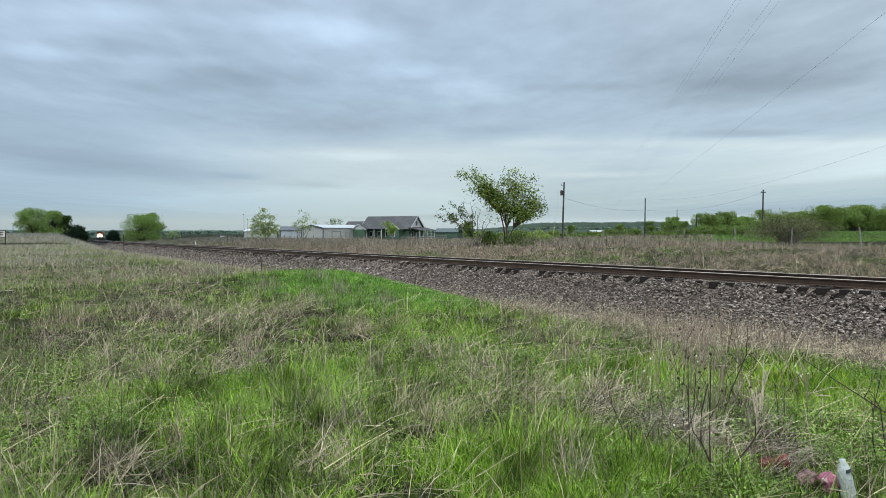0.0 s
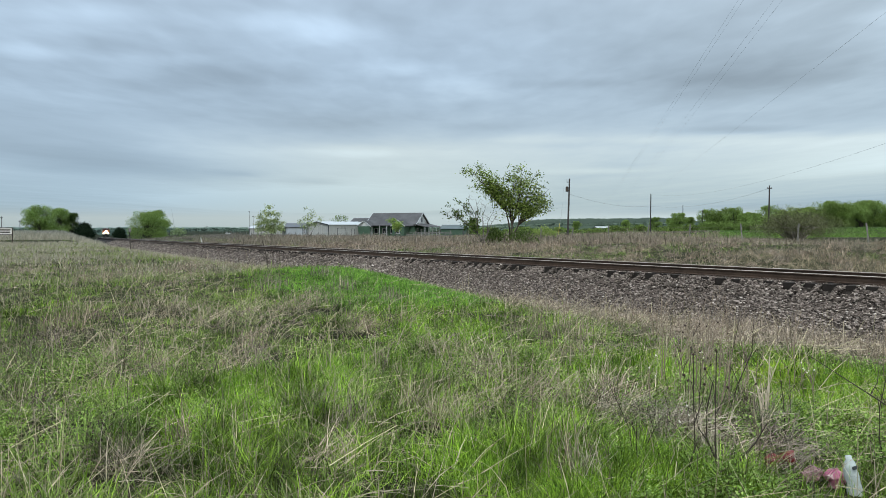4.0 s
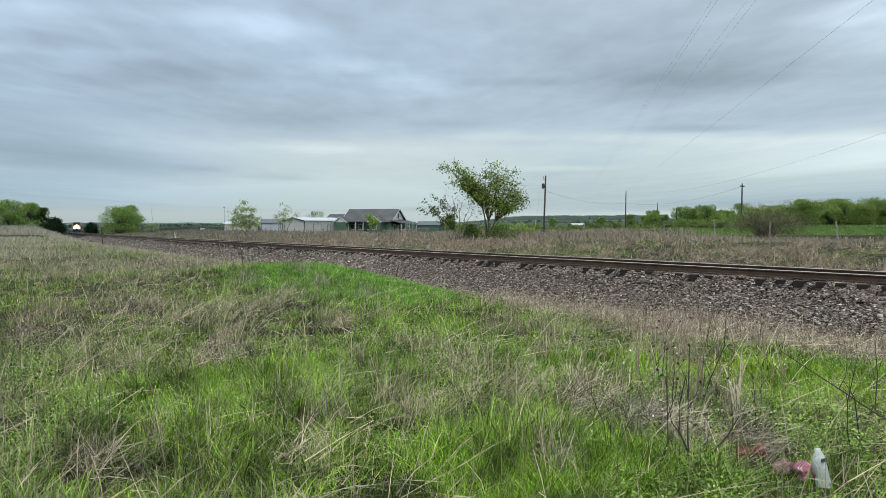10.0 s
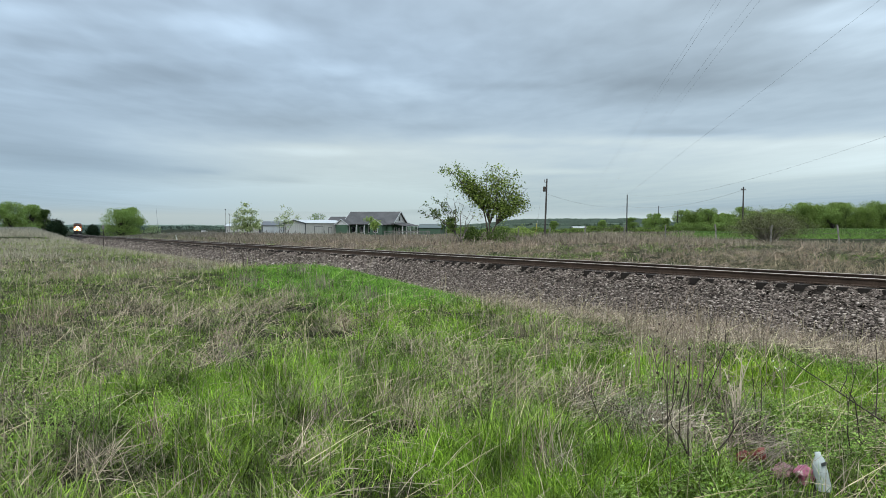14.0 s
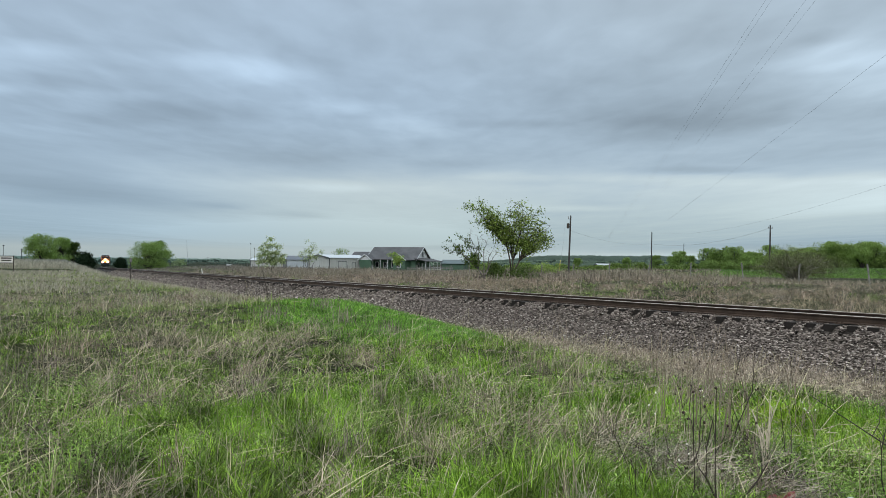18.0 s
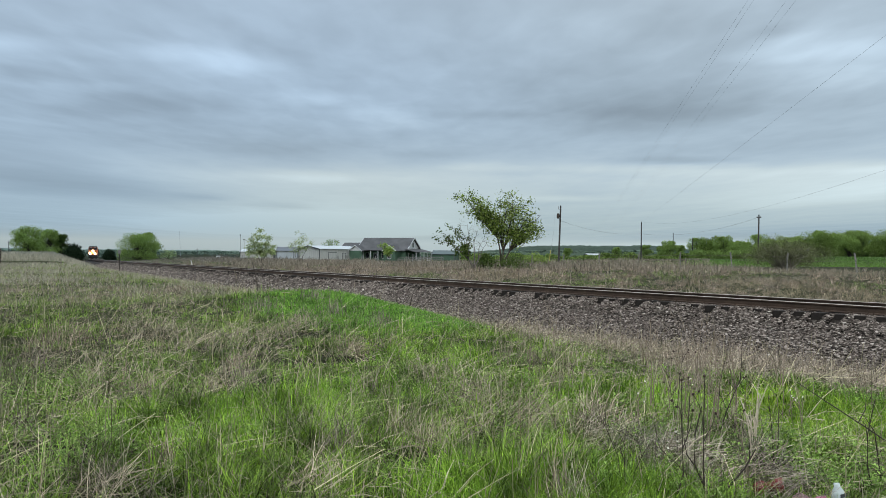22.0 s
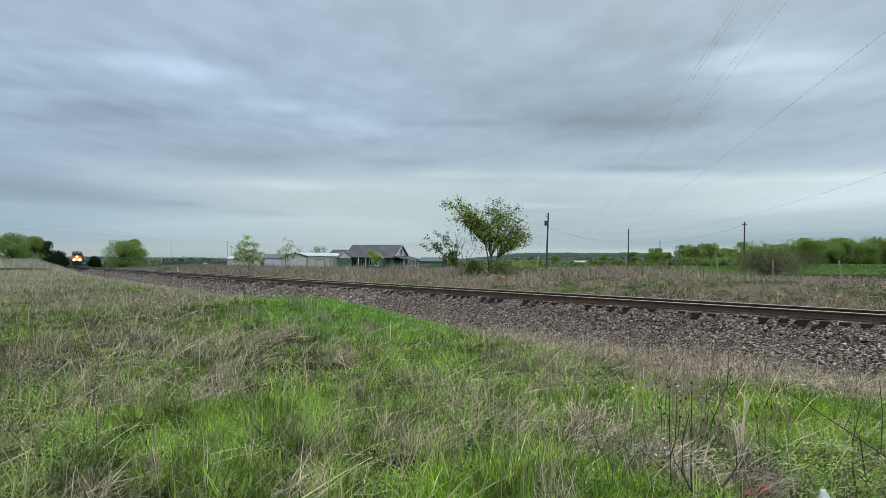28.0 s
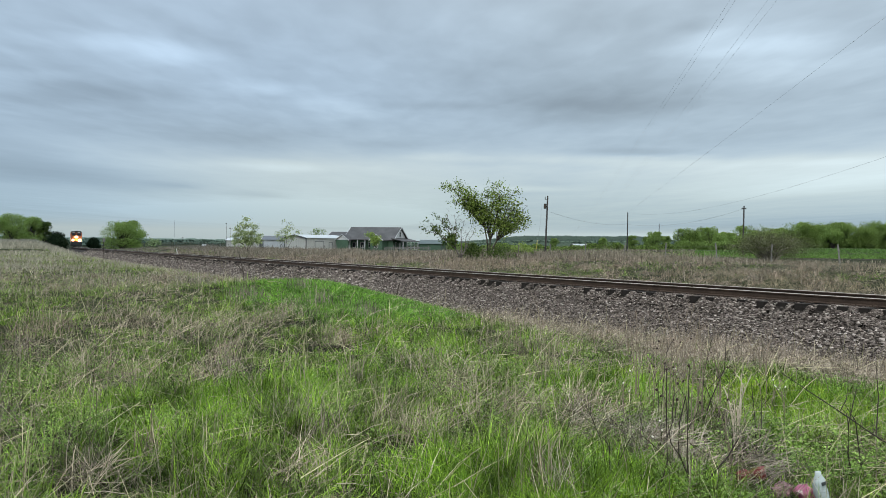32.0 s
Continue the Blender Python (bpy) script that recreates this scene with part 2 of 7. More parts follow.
def box_bm(x0, x1, y0, y1, z0, z1, bevel=0.0, bm=None):
    bm = bm or bmesh.new()
    vs = [bm.verts.new((x, y, z)) for x in (x0, x1) for y in (y0, y1) for z in (z0, z1)]
    fs = [bm.faces.new([vs[i] for i in f]) for f in ((0, 1, 3, 2), (4, 6, 7, 5), (0, 4, 5, 1), (2, 3, 7, 6), (0, 2, 6, 4), (1, 5, 7, 3))]
    if bevel:
        es = {e for f in fs for e in f.edges}
        bmesh.ops.bevel(bm, geom=list(es), offset=bevel, segments=2, affect="EDGES", profile=0.6)
    return bm


def prism_bm(outline, y0, y1, bm=None):
    """An outline in x and z, pulled along y."""
    bm = bm or bmesh.new()
    a = [bm.verts.new((x, y0, z)) for x, z in outline]
    b = [bm.verts.new((x, y1, z)) for x, z in outline]
    n = len(outline)
    bm.faces.new(a)
    bm.faces.new(b[::-1])
    for i in range(n):
        bm.faces.new((a[i], b[i], b[(i + 1) % n], a[(i + 1) % n]))
    bmesh.ops.recalc_face_normals(bm, faces=bm.faces)
    return bm


def tube_bm(points, radii, sides=7, bm=None, cap=True):
    """A tapered tube along points."""
    bm = bm or bmesh.new()
    pts = [Vector(p) for p in points]
    rings = []
    for i, p in enumerate(pts):
        d = (pts[min(i + 1, len(pts) - 1)] - pts[max(i - 1, 0)]).normalized()
        q = d.to_track_quat("Z", "Y")
        rings.append([bm.verts.new(p + q @ Vector((radii[i] * math.cos(a), radii[i] * math.sin(a), 0))) for a in (2 * math.pi * k / sides for k in range(sides))])
    for r0, r1 in zip(rings, rings[1:]):
        for k in range(sides):
            bm.faces.new((r0[k], r0[(k + 1) % sides], r1[(k + 1) % sides], r1[k]))
    if cap:
        bm.faces.new(rings[0][::-1])
        bm.faces.new(rings[-1])
    return bm


def smoothstep(a, b, x):
    t = np.clip((np.asarray(x, float) - a) / (b - a), 0, 1)
    return t * t * (3 - 2 * t)


def vnoise(x, y, size, seed=0):
    """Smooth value noise over the plan, 0 to 1."""
    x, y = np.asarray(x, float) / size + seed * 17.3, np.asarray(y, float) / size - seed * 9.1
    xi, yi = np.floor(x), np.floor(y)
    fx, fy = x - xi, y - yi
    fx, fy = fx * fx * (3 - 2 * fx), fy * fy * (3 - 2 * fy)

    def h(a, b):
        v = np.sin(a * 127.1 + b * 311.7 + seed * 74.7) * 43758.5453
        return v - np.floor(v)

    return (h(xi, yi) * (1 - fx) + h(xi + 1, yi) * fx) * (1 - fy) + (h(xi, yi + 1) * (1 - fx) + h(xi + 1, yi + 1) * fx) * fy


# ---- the line of the track: a wide curve, then straight away ----
OFF, HEADING, BEND, BEND_END = 18.2, 0.5695, 0.0005215, 285.0
U0 = np.array([-math.sin(HEADING), math.cos(HEADING)])
R0 = np.array([math.cos(HEADING), math.sin(HEADING)])


def rail_z(s):
    s = np.asarray(s, float)
    c = np.clip(s, -400, 450)
    return EYE - (1.0902 + 0.00362 * c + 9.17e-6 * c * c) - 0.006 * (s - c)


def track(s, side=0.0):
    """Plan place at s metres along, side metres to the right, and the heading there."""
    t = min(s, BEND_END)
    k = BEND
    p = R0 * OFF + U0 * math.sin(k * t) / k + R0 * (1 - math.cos(k * t)) / k
    u = U0 * math.cos(k * t) + R0 * math.sin(k * t)
    r = R0 * math.cos(k * t) - U0 * math.sin(k * t)
    p = p + u * max(0.0, s - BEND_END) + r * side
    return p, u, r


def track_coords(x, y):
    """Metres along the track and to its right, of plan places."""
    x, y = np.asarray(x, float), np.asarray(y, float)
    rad = 1 / BEND
    c = R0 * (OFF + rad)
    vx, vy = x - c[0], y - c[1]
    lat = rad - np.hypot(vx, vy)
    s = rad * np.arctan2(vx * U0[0] + vy * U0[1], -(vx * R0[0] + vy * R0[1]))
    p, u, r = track(BEND_END)
    s2, l2 = (x - p[0]) * u[0] + (y - p[1]) * u[1], (x - p[0]) * r[0] + (y - p[1]) * r[1]
    far = s2 > 0
    return np.where(far, BEND_END + s2, s), np.where(far, l2, lat)


def ground_z(x, y):
    x, y = np.asarray(x, float), np.asarray(y, float)
    s, lat = track_coords(x, y)
    zt = rail_z(s)
    r = np.hypot(x, y)
    b = np.arctan2(x, np.maximum(y, 0.01))
    toe = zt - 1.05
    mound = 0.46 * np.exp(-(((x + 2.7) / 3.4) ** 2 + ((y - 20.0) / 4.0) ** 2)) + 0.18 * np.exp(-(((x + 8) / 5) ** 2 + ((y - 19) / 5) ** 2))
    lumps = (vnoise(x, y, 2.2, 1) - 0.5) * 0.13 + (vnoise(x, y, 0.8, 2) - 0.5) * 0.05
    near = mound + lumps * np.clip(r / 3, 0, 1) * (1 - smoothstep(60, 120, r))
    w = smoothstep(4.2, 10.5, -lat)
    zc = toe * (1 - w) + near * w
    rise = -0.75 + 1.35 * smoothstep(-0.12, 0.36, b) * smoothstep(60, 200, r)
    rise = rise + 0.9 * smoothstep(0.42, 0.48, b) * smoothstep(100, 190, r)
    mid = 0.42 * smoothstep(-0.05, 0.3, b) - 0.12 * (1 - smoothstep(-0.1, 0.2, b))
    q = smoothstep(60, 190, r)
    zf0 = mid * (1 - q) + rise * q
    w2 = smoothstep(4.0, 26, lat)
    zf = (zt - 0.95) * (1 - w2) + zf0 * w2 + lumps * 0.8 * (1 - smoothstep(60, 120, r))
    z = np.where(lat < 0, zc, zf)
    far = smoothstep(350, 900, r)
    return z * (1 - far) - 1.2 * far


def place(b, d, lift=0.0):
    """A place at tangent b to the side and d metres ahead, on the ground."""
    return b * d, d, float(ground_z(b * d, d)) + lift


# ---- ground: one sheet to the horizon ----
def build_ground():
    ang = np.radians(np.concatenate([np.arange(-42, 42, 0.4), np.arange(42, 318, 6.0)]))
    rad = np.concatenate([[0.0], np.geomspace(0.8, 60, 110), np.geomspace(62, 4800, 90)])
    A, Rr = np.meshgrid(ang, rad)
    X, Y = np.sin(A) * Rr, np.cos(A) * Rr
    Z = ground_z(X, Y)
    n, m = A.shape
    i = np.arange(n - 1)[:, None] * m
    j = np.arange(m)[None, :]
    k = (j + 1) % m
    quads = np.stack([i + j, i + k, i + m + k, i + m + j], -1).reshape(-1, 4)
    me = mesh_np("ground", np.stack([X, Y, Z], -1).reshape(-1, 3), [quads], [GROUND], smooth=True)
    tagged(part("ground", me, None), "rough pasture of mixed green and dry grass", "ground", kind="structure")


build_ground()


# ---- sky: a drifting sheet of broken stratus ----
CLOUD_H = 60.0
UNIT = CLOUD_H / 100
# thin and thick places of the sheet: tangent to the side, elevation, half width, half height, stops
BREAKS = [
    (-0.234, 0.285, 0.068, 0.0105, 0.25),
    (-0.145, 0.2686, 0.053, 0.0165, 0.27),
    (-0.048, 0.2182, 0.045, 0.009, 0.25),
    (0.027, 0.1981, 0.045, 0.0105, 0.25),
    (0.064, 0.181, 0.045, 0.009, 0.15),
    (-0.533, 0.2427, 0.034, 0.0105, 0.25),
    (-0.465, 0.2983, 0.09, 0.0105, 0.2),
    (-0.108, 0.1034, 0.053, 0.0075, 0.2),
    (0.162, 0.1213, 0.083, 0.006, 0.15),
    (0.207, 0.0772, 0.045, 0.0038, 0.2),
    (0.387, 0.1198, 0.09, 0.0068, 0.15),
    (0.521, 0.1161, 0.075, 0.0188, 0.12),
    (-0.362, 0.2315, 0.045, 0.0075, 0.12),
    (0.779, 0.2999, 0.045, 0.0145, 0.3),
    (0.642, 0.2844, 0.045, 0.0096, 0.15),
    (0.658, 0.1252, 0.068, 0.0077, 0.1),
]
BELLIES = [
    (-0.265, 0.2092, 0.083, 0.015, -0.2),
    (-0.421, 0.2523, 0.06, 0.0135, -0.2),
    (-0.362, 0.1944, 0.06, 0.009, -0.12),
    (-0.145, 0.1422, 0.06, 0.0113, -0.12),
    (0.408, 0.2018, 0.113, 0.0105, -0.15),
    (0.258, 0.239, 0.03, 0.0135, -0.15),
    (0.409, 0.1333, 0.068, 0.0053, -0.2),
    (0.072, 0.1385, 0.045, 0.006, -0.12),
    (0.162, 0.1958, 0.075, 0.006, -0.12),
    (-0.063, 0.2835, 0.045, 0.0263, -0.1),
    (-0.513, 0.0824, 0.06, 0.0075, -0.1),
    (-0.273, 0.075, 0.03, 0.0045, -0.12),
    (-0.176, 0.0637, 0.038, 0.0045, -0.12),
    (0.663, 0.3249, 0.03, 0.0113, -0.2),
]
BANKS = [
    (-0.15, 0.03, 0.16, 0.012, 0.4),
    (-0.15, 0.03, 0.16, 0.012, 0.4),
    (0.4, 0.2, 0.16, 0.04, -0.33),
    (-0.45, 0.095, 0.16, 0.04, -0.35),
    (-0.05, 0.042, 0.16, 0.022, 0.32),
    (0.75, 0.27, 0.16, 0.04, 0.34),
    (0.35, 0.02, 0.16, 0.012, -0.4),
    (0.65, 0.095, 0.16, 0.04, 0.32),
    (0.7, 0.31, 0.09, 0.04, 0.27),
    (-0.25, 0.02, 0.16, 0.012, 0.25),
    (0.3, 0.235, 0.09, 0.04, -0.17),
    (0.55, 0.14, 0.16, 0.022, -0.18),
    (-0.15, 0.14, 0.16, 0.04, -0.1),
    (-0.1, 0.27, 0.05, 0.04, 0.14),
    (-0.55, 0.115, 0.16, 0.04, -0.14),
    (-0.5, 0.27, 0.16, 0.04, 0.1),
    (-0.25, 0.2, 0.09, 0.04, -0.1),
    (0.2, 0.075, 0.05, 0.04, -0.1),
    (0.5, 0.03, 0.16, 0.022, -0.13),
    (0.4, 0.27, 0.09, 0.022, -0.11),
]


def cloud_mat():
    m = Mat("stratus_sheet")
    co = m.node("ShaderNodeTexCoord").outputs["Object"]

    def noise_at(scale, detail, rough, stretch, turn=0.0):
        mp = m.node("ShaderNodeMapping")
        mp.inputs["Scale"].default_value = stretch
        mp.inputs["Rotation"].default_value = (0, 0, radians(turn))
        m.l.new(co, mp.inputs[0])
        nz = m.node("ShaderNodeTexNoise", Scale=scale / UNIT, Detail=detail, Roughness=rough, Distortion=0.3)
        m.l.new(mp.outputs[0], nz.inputs["Vector"])
        return nz

    def math_(op, a, b=0.0, c=0.0):
        x = m.node("ShaderNodeMath")
        x.operation = op
        for sock, v in zip(x.inputs, (a, b, c)):
            if isinstance(v, (int, float)):
                sock.default_value = v
            else:
                m.l.new(v, sock)
        return x.outputs[0]

    def span(src, a, b, lo, hi, unit=1.0):
        mr = m.node("ShaderNodeMapRange", **{"From Min": a * unit, "From Max": b * unit, "To Min": lo, "To Max": hi})
        mr.interpolation_type = "SMOOTHSTEP"
        m.l.new(src, mr.inputs["Value"])
        return mr.outputs[0]

    ln0 = m.node("ShaderNodeVectorMath")
    ln0.operation = "LENGTH"
    m.l.new(co, ln0.inputs[0])
    dist = ln0.outputs["Value"]
    # ragged edges: the places are looked up a little beside themselves
    warped = co
    for scale, amount, a, b in ((0.045, (9 * UNIT, 15 * UNIT, 0), 150, 300), (0.012, (24 * UNIT, 60 * UNIT, 0), 450, 1100)):
        off = m.node("ShaderNodeVectorMath")
        off.operation = "SUBTRACT"
        m.l.new(noise_at(scale, 2, 0.45, (1, 0.6, 1)).outputs["Color"], off.inputs[0])
        off.inputs[1].default_value = (0.5, 0.5, 0.5)
        size = m.node("ShaderNodeVectorMath")
        size.operation = "SCALE"
        size.inputs[0].default_value = amount
        m.l.new(span(dist, a, b, 0.0, 1.0, UNIT), size.inputs["Scale"])
        vm = m.node("ShaderNodeVectorMath")
        vm.operation = "MULTIPLY_ADD"
        m.l.new(off.outputs[0], vm.inputs[0])
        m.l.new(size.outputs[0], vm.inputs[1])
        m.l.new(warped, vm.inputs[2])
        warped = vm.outputs[0]
    big = math_("MULTIPLY", math_("SUBTRACT", noise_at(0.014, 3, 0.45, (1, 0.5, 1), 6).outputs["Fac"], 0.5), span(dist, 500, 1300, 0.5, 0.1, UNIT))
    small = math_("MULTIPLY", math_("SUBTRACT", noise_at(0.05, 3, 0.45, (1, 0.5, 1), -8).outputs["Fac"], 0.5), span(dist, 380, 900, 0.42, 0.05, UNIT))
    far = math_("MULTIPLY", math_("SUBTRACT", noise_at(0.007, 3, 0.5, (1, 0.25, 1), 3).outputs["Fac"], 0.5), span(dist, 420, 1100, 0.0, 0.2, UNIT))
    total = math_("ADD", math_("ADD", math_("ADD", big, small), far), span(dist, 625, 1000, -0.05, 0.28, UNIT))
    for b, e, w, h, amp in [(b, e, w * 1.45, h * 1.2, a) for b, e, w, h, a in BREAKS] + [(b, e, w * 1.2, h * 1.15, a * 1.3) for b, e, w, h, a in BELLIES] + BANKS:
        mp = m.node("ShaderNodeMapping")
        mp.vector_type = "TEXTURE"
        mp.inputs["Location"].default_value = (b * CLOUD_H / e, CLOUD_H / e, 0)
        mp.inputs["Scale"].default_value = (w * CLOUD_H / e, h * CLOUD_H / e / e, 1000)
        m.l.new(warped, mp.inputs[0])
        ln = m.node("ShaderNodeVectorMath")
        ln.operation = "LENGTH"
        m.l.new(mp.outputs[0], ln.inputs[0])
        total = math_("ADD", total, span(ln.outputs["Value"], 0.0, 1.6, amp, 0.0))
    clear = math_("MINIMUM", math_("MULTIPLY", math_("POWER", 2.0, total), 0.655), 1.0)
    # thick cloud overhead is bluer than the thin sheet low down
    sep = m.node("ShaderNodeSeparateXYZ")
    m.l.new(co, sep.inputs[0])
    side = math_("DIVIDE", sep.outputs["X"], math_("MAXIMUM", sep.outputs["Y"], 1.0))
    low = math_("MULTIPLY", span(dist, 380, 900, 0.0, 1.0, UNIT), span(side, -0.5, -0.05, 0.25, 1.0))
    thin = m.mix(span(clear, 0.6, 0.88, 0.0, 1.0), (0.90, 1.0, 1.12), (0.97, 1.0, 1.0))
    high = m.mix(span(side, -0.1, 0.6, 0.0, 1.0), (0.86, 1.0, 1.19), (0.895, 1.0, 1.12))
    tint = m.mix(low, high, thin)
    lit = m.node("ShaderNodeVectorMath")
    lit.operation = "SCALE"
    m.l.new(tint, lit.inputs[0])
    m.l.new(clear, lit.inputs["Scale"])
    c = m.mix(span(dist, 1300, 4550, 0.0, 1.0), lit.outputs[0], (1.0, 1.0, 1.0))
    t = m.node("ShaderNodeBsdfTransparent")
    m.l.new(c, t.inputs[0])
    m.l.new(t.outputs[0], m.n["Material Output"].inputs[0])
    m.n.remove(m.b)
    return m.m


def build_clouds():
    ang = np.radians(np.linspace(-62, 62, 25))
    rad = np.geomspace(130, 4600, 20)
    A, Rr = np.meshgrid(ang, rad)
    n, m_ = A.shape
    i, j = np.arange(n - 1)[:, None] * m_, np.arange(m_ - 1)[None, :]
    quads = np.stack([i + j, i + m_ + j, i + m_ + j + 1, i + j + 1], -1).reshape(-1, 4)
    V = np.stack([np.sin(A) * Rr, np.cos(A) * Rr, np.zeros_like(A)], -1).reshape(-1, 3)
    ob = part("cloud_backdrop", mesh_np("cloud_backdrop", V, [quads], [cloud_mat()]), None)
    return tagged(ob, "grey and white sheet of overcast stratus cloud", "clouds", kind="structure")


clouds = build_clouds()
clouds.location = (0, 0, CLOUD_H)

# ---- railway: bed, ties, rails ----
RAIL_TOP_TO_TIE = 0.20


def sweep(name, outline, s_values, material, dz=0.0, smooth=False, mats=None, ids=None):
    """An outline (side, height over the rail top) pulled along the track."""
    V = []
    for s in s_values:
        p, u, r = track(s)
        z = float(rail_z(s)) + dz
        V += [(p[0] + r[0] * a, p[1] + r[1] * a, z + h) for a, h in outline]
    k, n = len(outline), len(s_values)
    i, j = np.arange(n - 1)[:, None] * k, np.arange(k)[None, :]
    jj = (j + 1) % k
    quads = np.stack([i + j, i + jj, i + k + jj, i + k + j], -1).reshape(-1, 4)
    idl = None if ids is None else np.tile(ids, n - 1)
    return mesh_np(name, V, [quads], mats or [material], idl, smooth)


BARE_TIES = []  # metres along the track of the ties whose ends lie clear of the stones


def build_railway():
    root = tagged(empty("railway_track", Matrix()), "single railway track on dark wooden ties and grey ballast", "railway track", kind="structure")
    far = np.concatenate([np.arange(-160, -40, 8.0), np.arange(-40, 120, 2.0), np.arange(120, 640, 8.0)])
    bed = [(-5.2, -1.53), (-3.9, -1.06), (-1.75, -0.58), (-1.42, -0.47), (-1.22, -0.27), (-0.9, -0.245), (1.35, -0.26), (1.75, -0.30), (3.9, -1.0), (5.2, -1.5)]
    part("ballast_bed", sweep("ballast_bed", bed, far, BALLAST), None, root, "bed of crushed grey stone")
    prof = [(-0.032, 0), (0.032, 0), (0.038, -0.010), (0.036, -0.038), (0.010, -0.05), (0.009, -0.155), (0.075, -0.172), (0.075, -0.186), (-0.075, -0.186), (-0.075, -0.172), (-0.009, -0.155), (-0.010, -0.05), (-0.036, -0.038), (-0.038, -0.010)]
    ids = [1, 1] + [0] * 11 + [1]
    for off in (-0.753, 0.753):
        part("rail", sweep("rail", [(a + off, h) for a, h in prof], far, RAIL, mats=[RAIL, HEAD], ids=ids), None, root, "rusty steel rail with a bright worn head")
    # ties: one mesh shape, each an object; the far ones joined
    rnd = random.Random(4)
    tie = box_bm(-1.3, 1.3, -0.115, 0.115, -0.18, 0.0, 0.012)
    tie_me = bpy.data.meshes.new("tie")
    tie.to_mesh(tie_me)
    tie.free()
    tie_me.materials.append(TIE_WOOD)
    plate = box_bm(-0.17, 0.17, -0.095, 0.095, 0.0, 0.016, 0.003)
    plate_me = bpy.data.meshes.new("tie_plate")
    plate.to_mesh(plate_me)
    plate.free()
    plate_me.materials.append(RAIL)
    spikes = bmesh.new()
    for sx in (-0.10, 0.10):
        for sy in (-0.06, 0.06):
            box_bm(sx - 0.014, sx + 0.014, sy - 0.012, sy + 0.012, 0.0, 0.045, 0, spikes)
    spike_me = bpy.data.meshes.new("spikes")
    spikes.to_mesh(spike_me)
    spikes.free()
    spike_me.materials.append(RAIL)
    s, n = 2.0, 0
    rest = []
    while s < 300:
        s += 0.5 + rnd.uniform(-0.03, 0.03)
        skew, shove = rnd.uniform(-1.5, 1.5), rnd.uniform(-0.07, 0.07)
        p, u, r = track(s, shove)
        ang = math.degrees(math.atan2(r[1], r[0])) + skew
        m = pose(p[0], p[1], float(rail_z(s)) - RAIL_TOP_TO_TIE + rnd.uniform(-0.006, 0.004), 0, rnd.uniform(-0.4, 0.4), ang)
        n += 1
        if rnd.random() < 0.46:
            BARE_TIES.append(s)
        if n <= 200:
            t = part("tie", tie_me, None, root)
            t.matrix_basis = m
            if n <= 60:
                for off in (-0.753, 0.753):
                    q = part("tie_plate", plate_me, None, t)
                    q.matrix_basis = pose(off - shove, 0, 0.0)
                    part("spike", spike_me, None, t).matrix_basis = pose(off - shove, 0, 0.0)
        else:
            rest.append(m)
    s = 2.0
    while s > -120:
        s -= 0.5
        p, u, r = track(s)
        rest.append(pose(p[0], p[1], float(rail_z(s)) - RAIL_TOP_TO_TIE, 0, 0, math.degrees(math.atan2(r[1], r[0]))))
    V, F = [], []
    cube = [(x, y, z) for x in (-1.3, 1.3) for y in (-0.115, 0.115) for z in (-0.18, 0.0)]
    for m in rest:
        b = len(V)
        V += [m @ Vector(c) for c in cube]
        F += [[b + i for i in f] for f in ((0, 1, 3, 2), (4, 6, 7, 5), (0, 4, 5, 1), (2, 3, 7, 6), (1, 5, 7, 3))]
    far_ties = part("far_ties", mesh_np("far_ties", V, [np.array(F)], [TIE_WOOD]), None, root)
    tagged(far_ties, kind="stuff")
    return root


railway = build_railway()


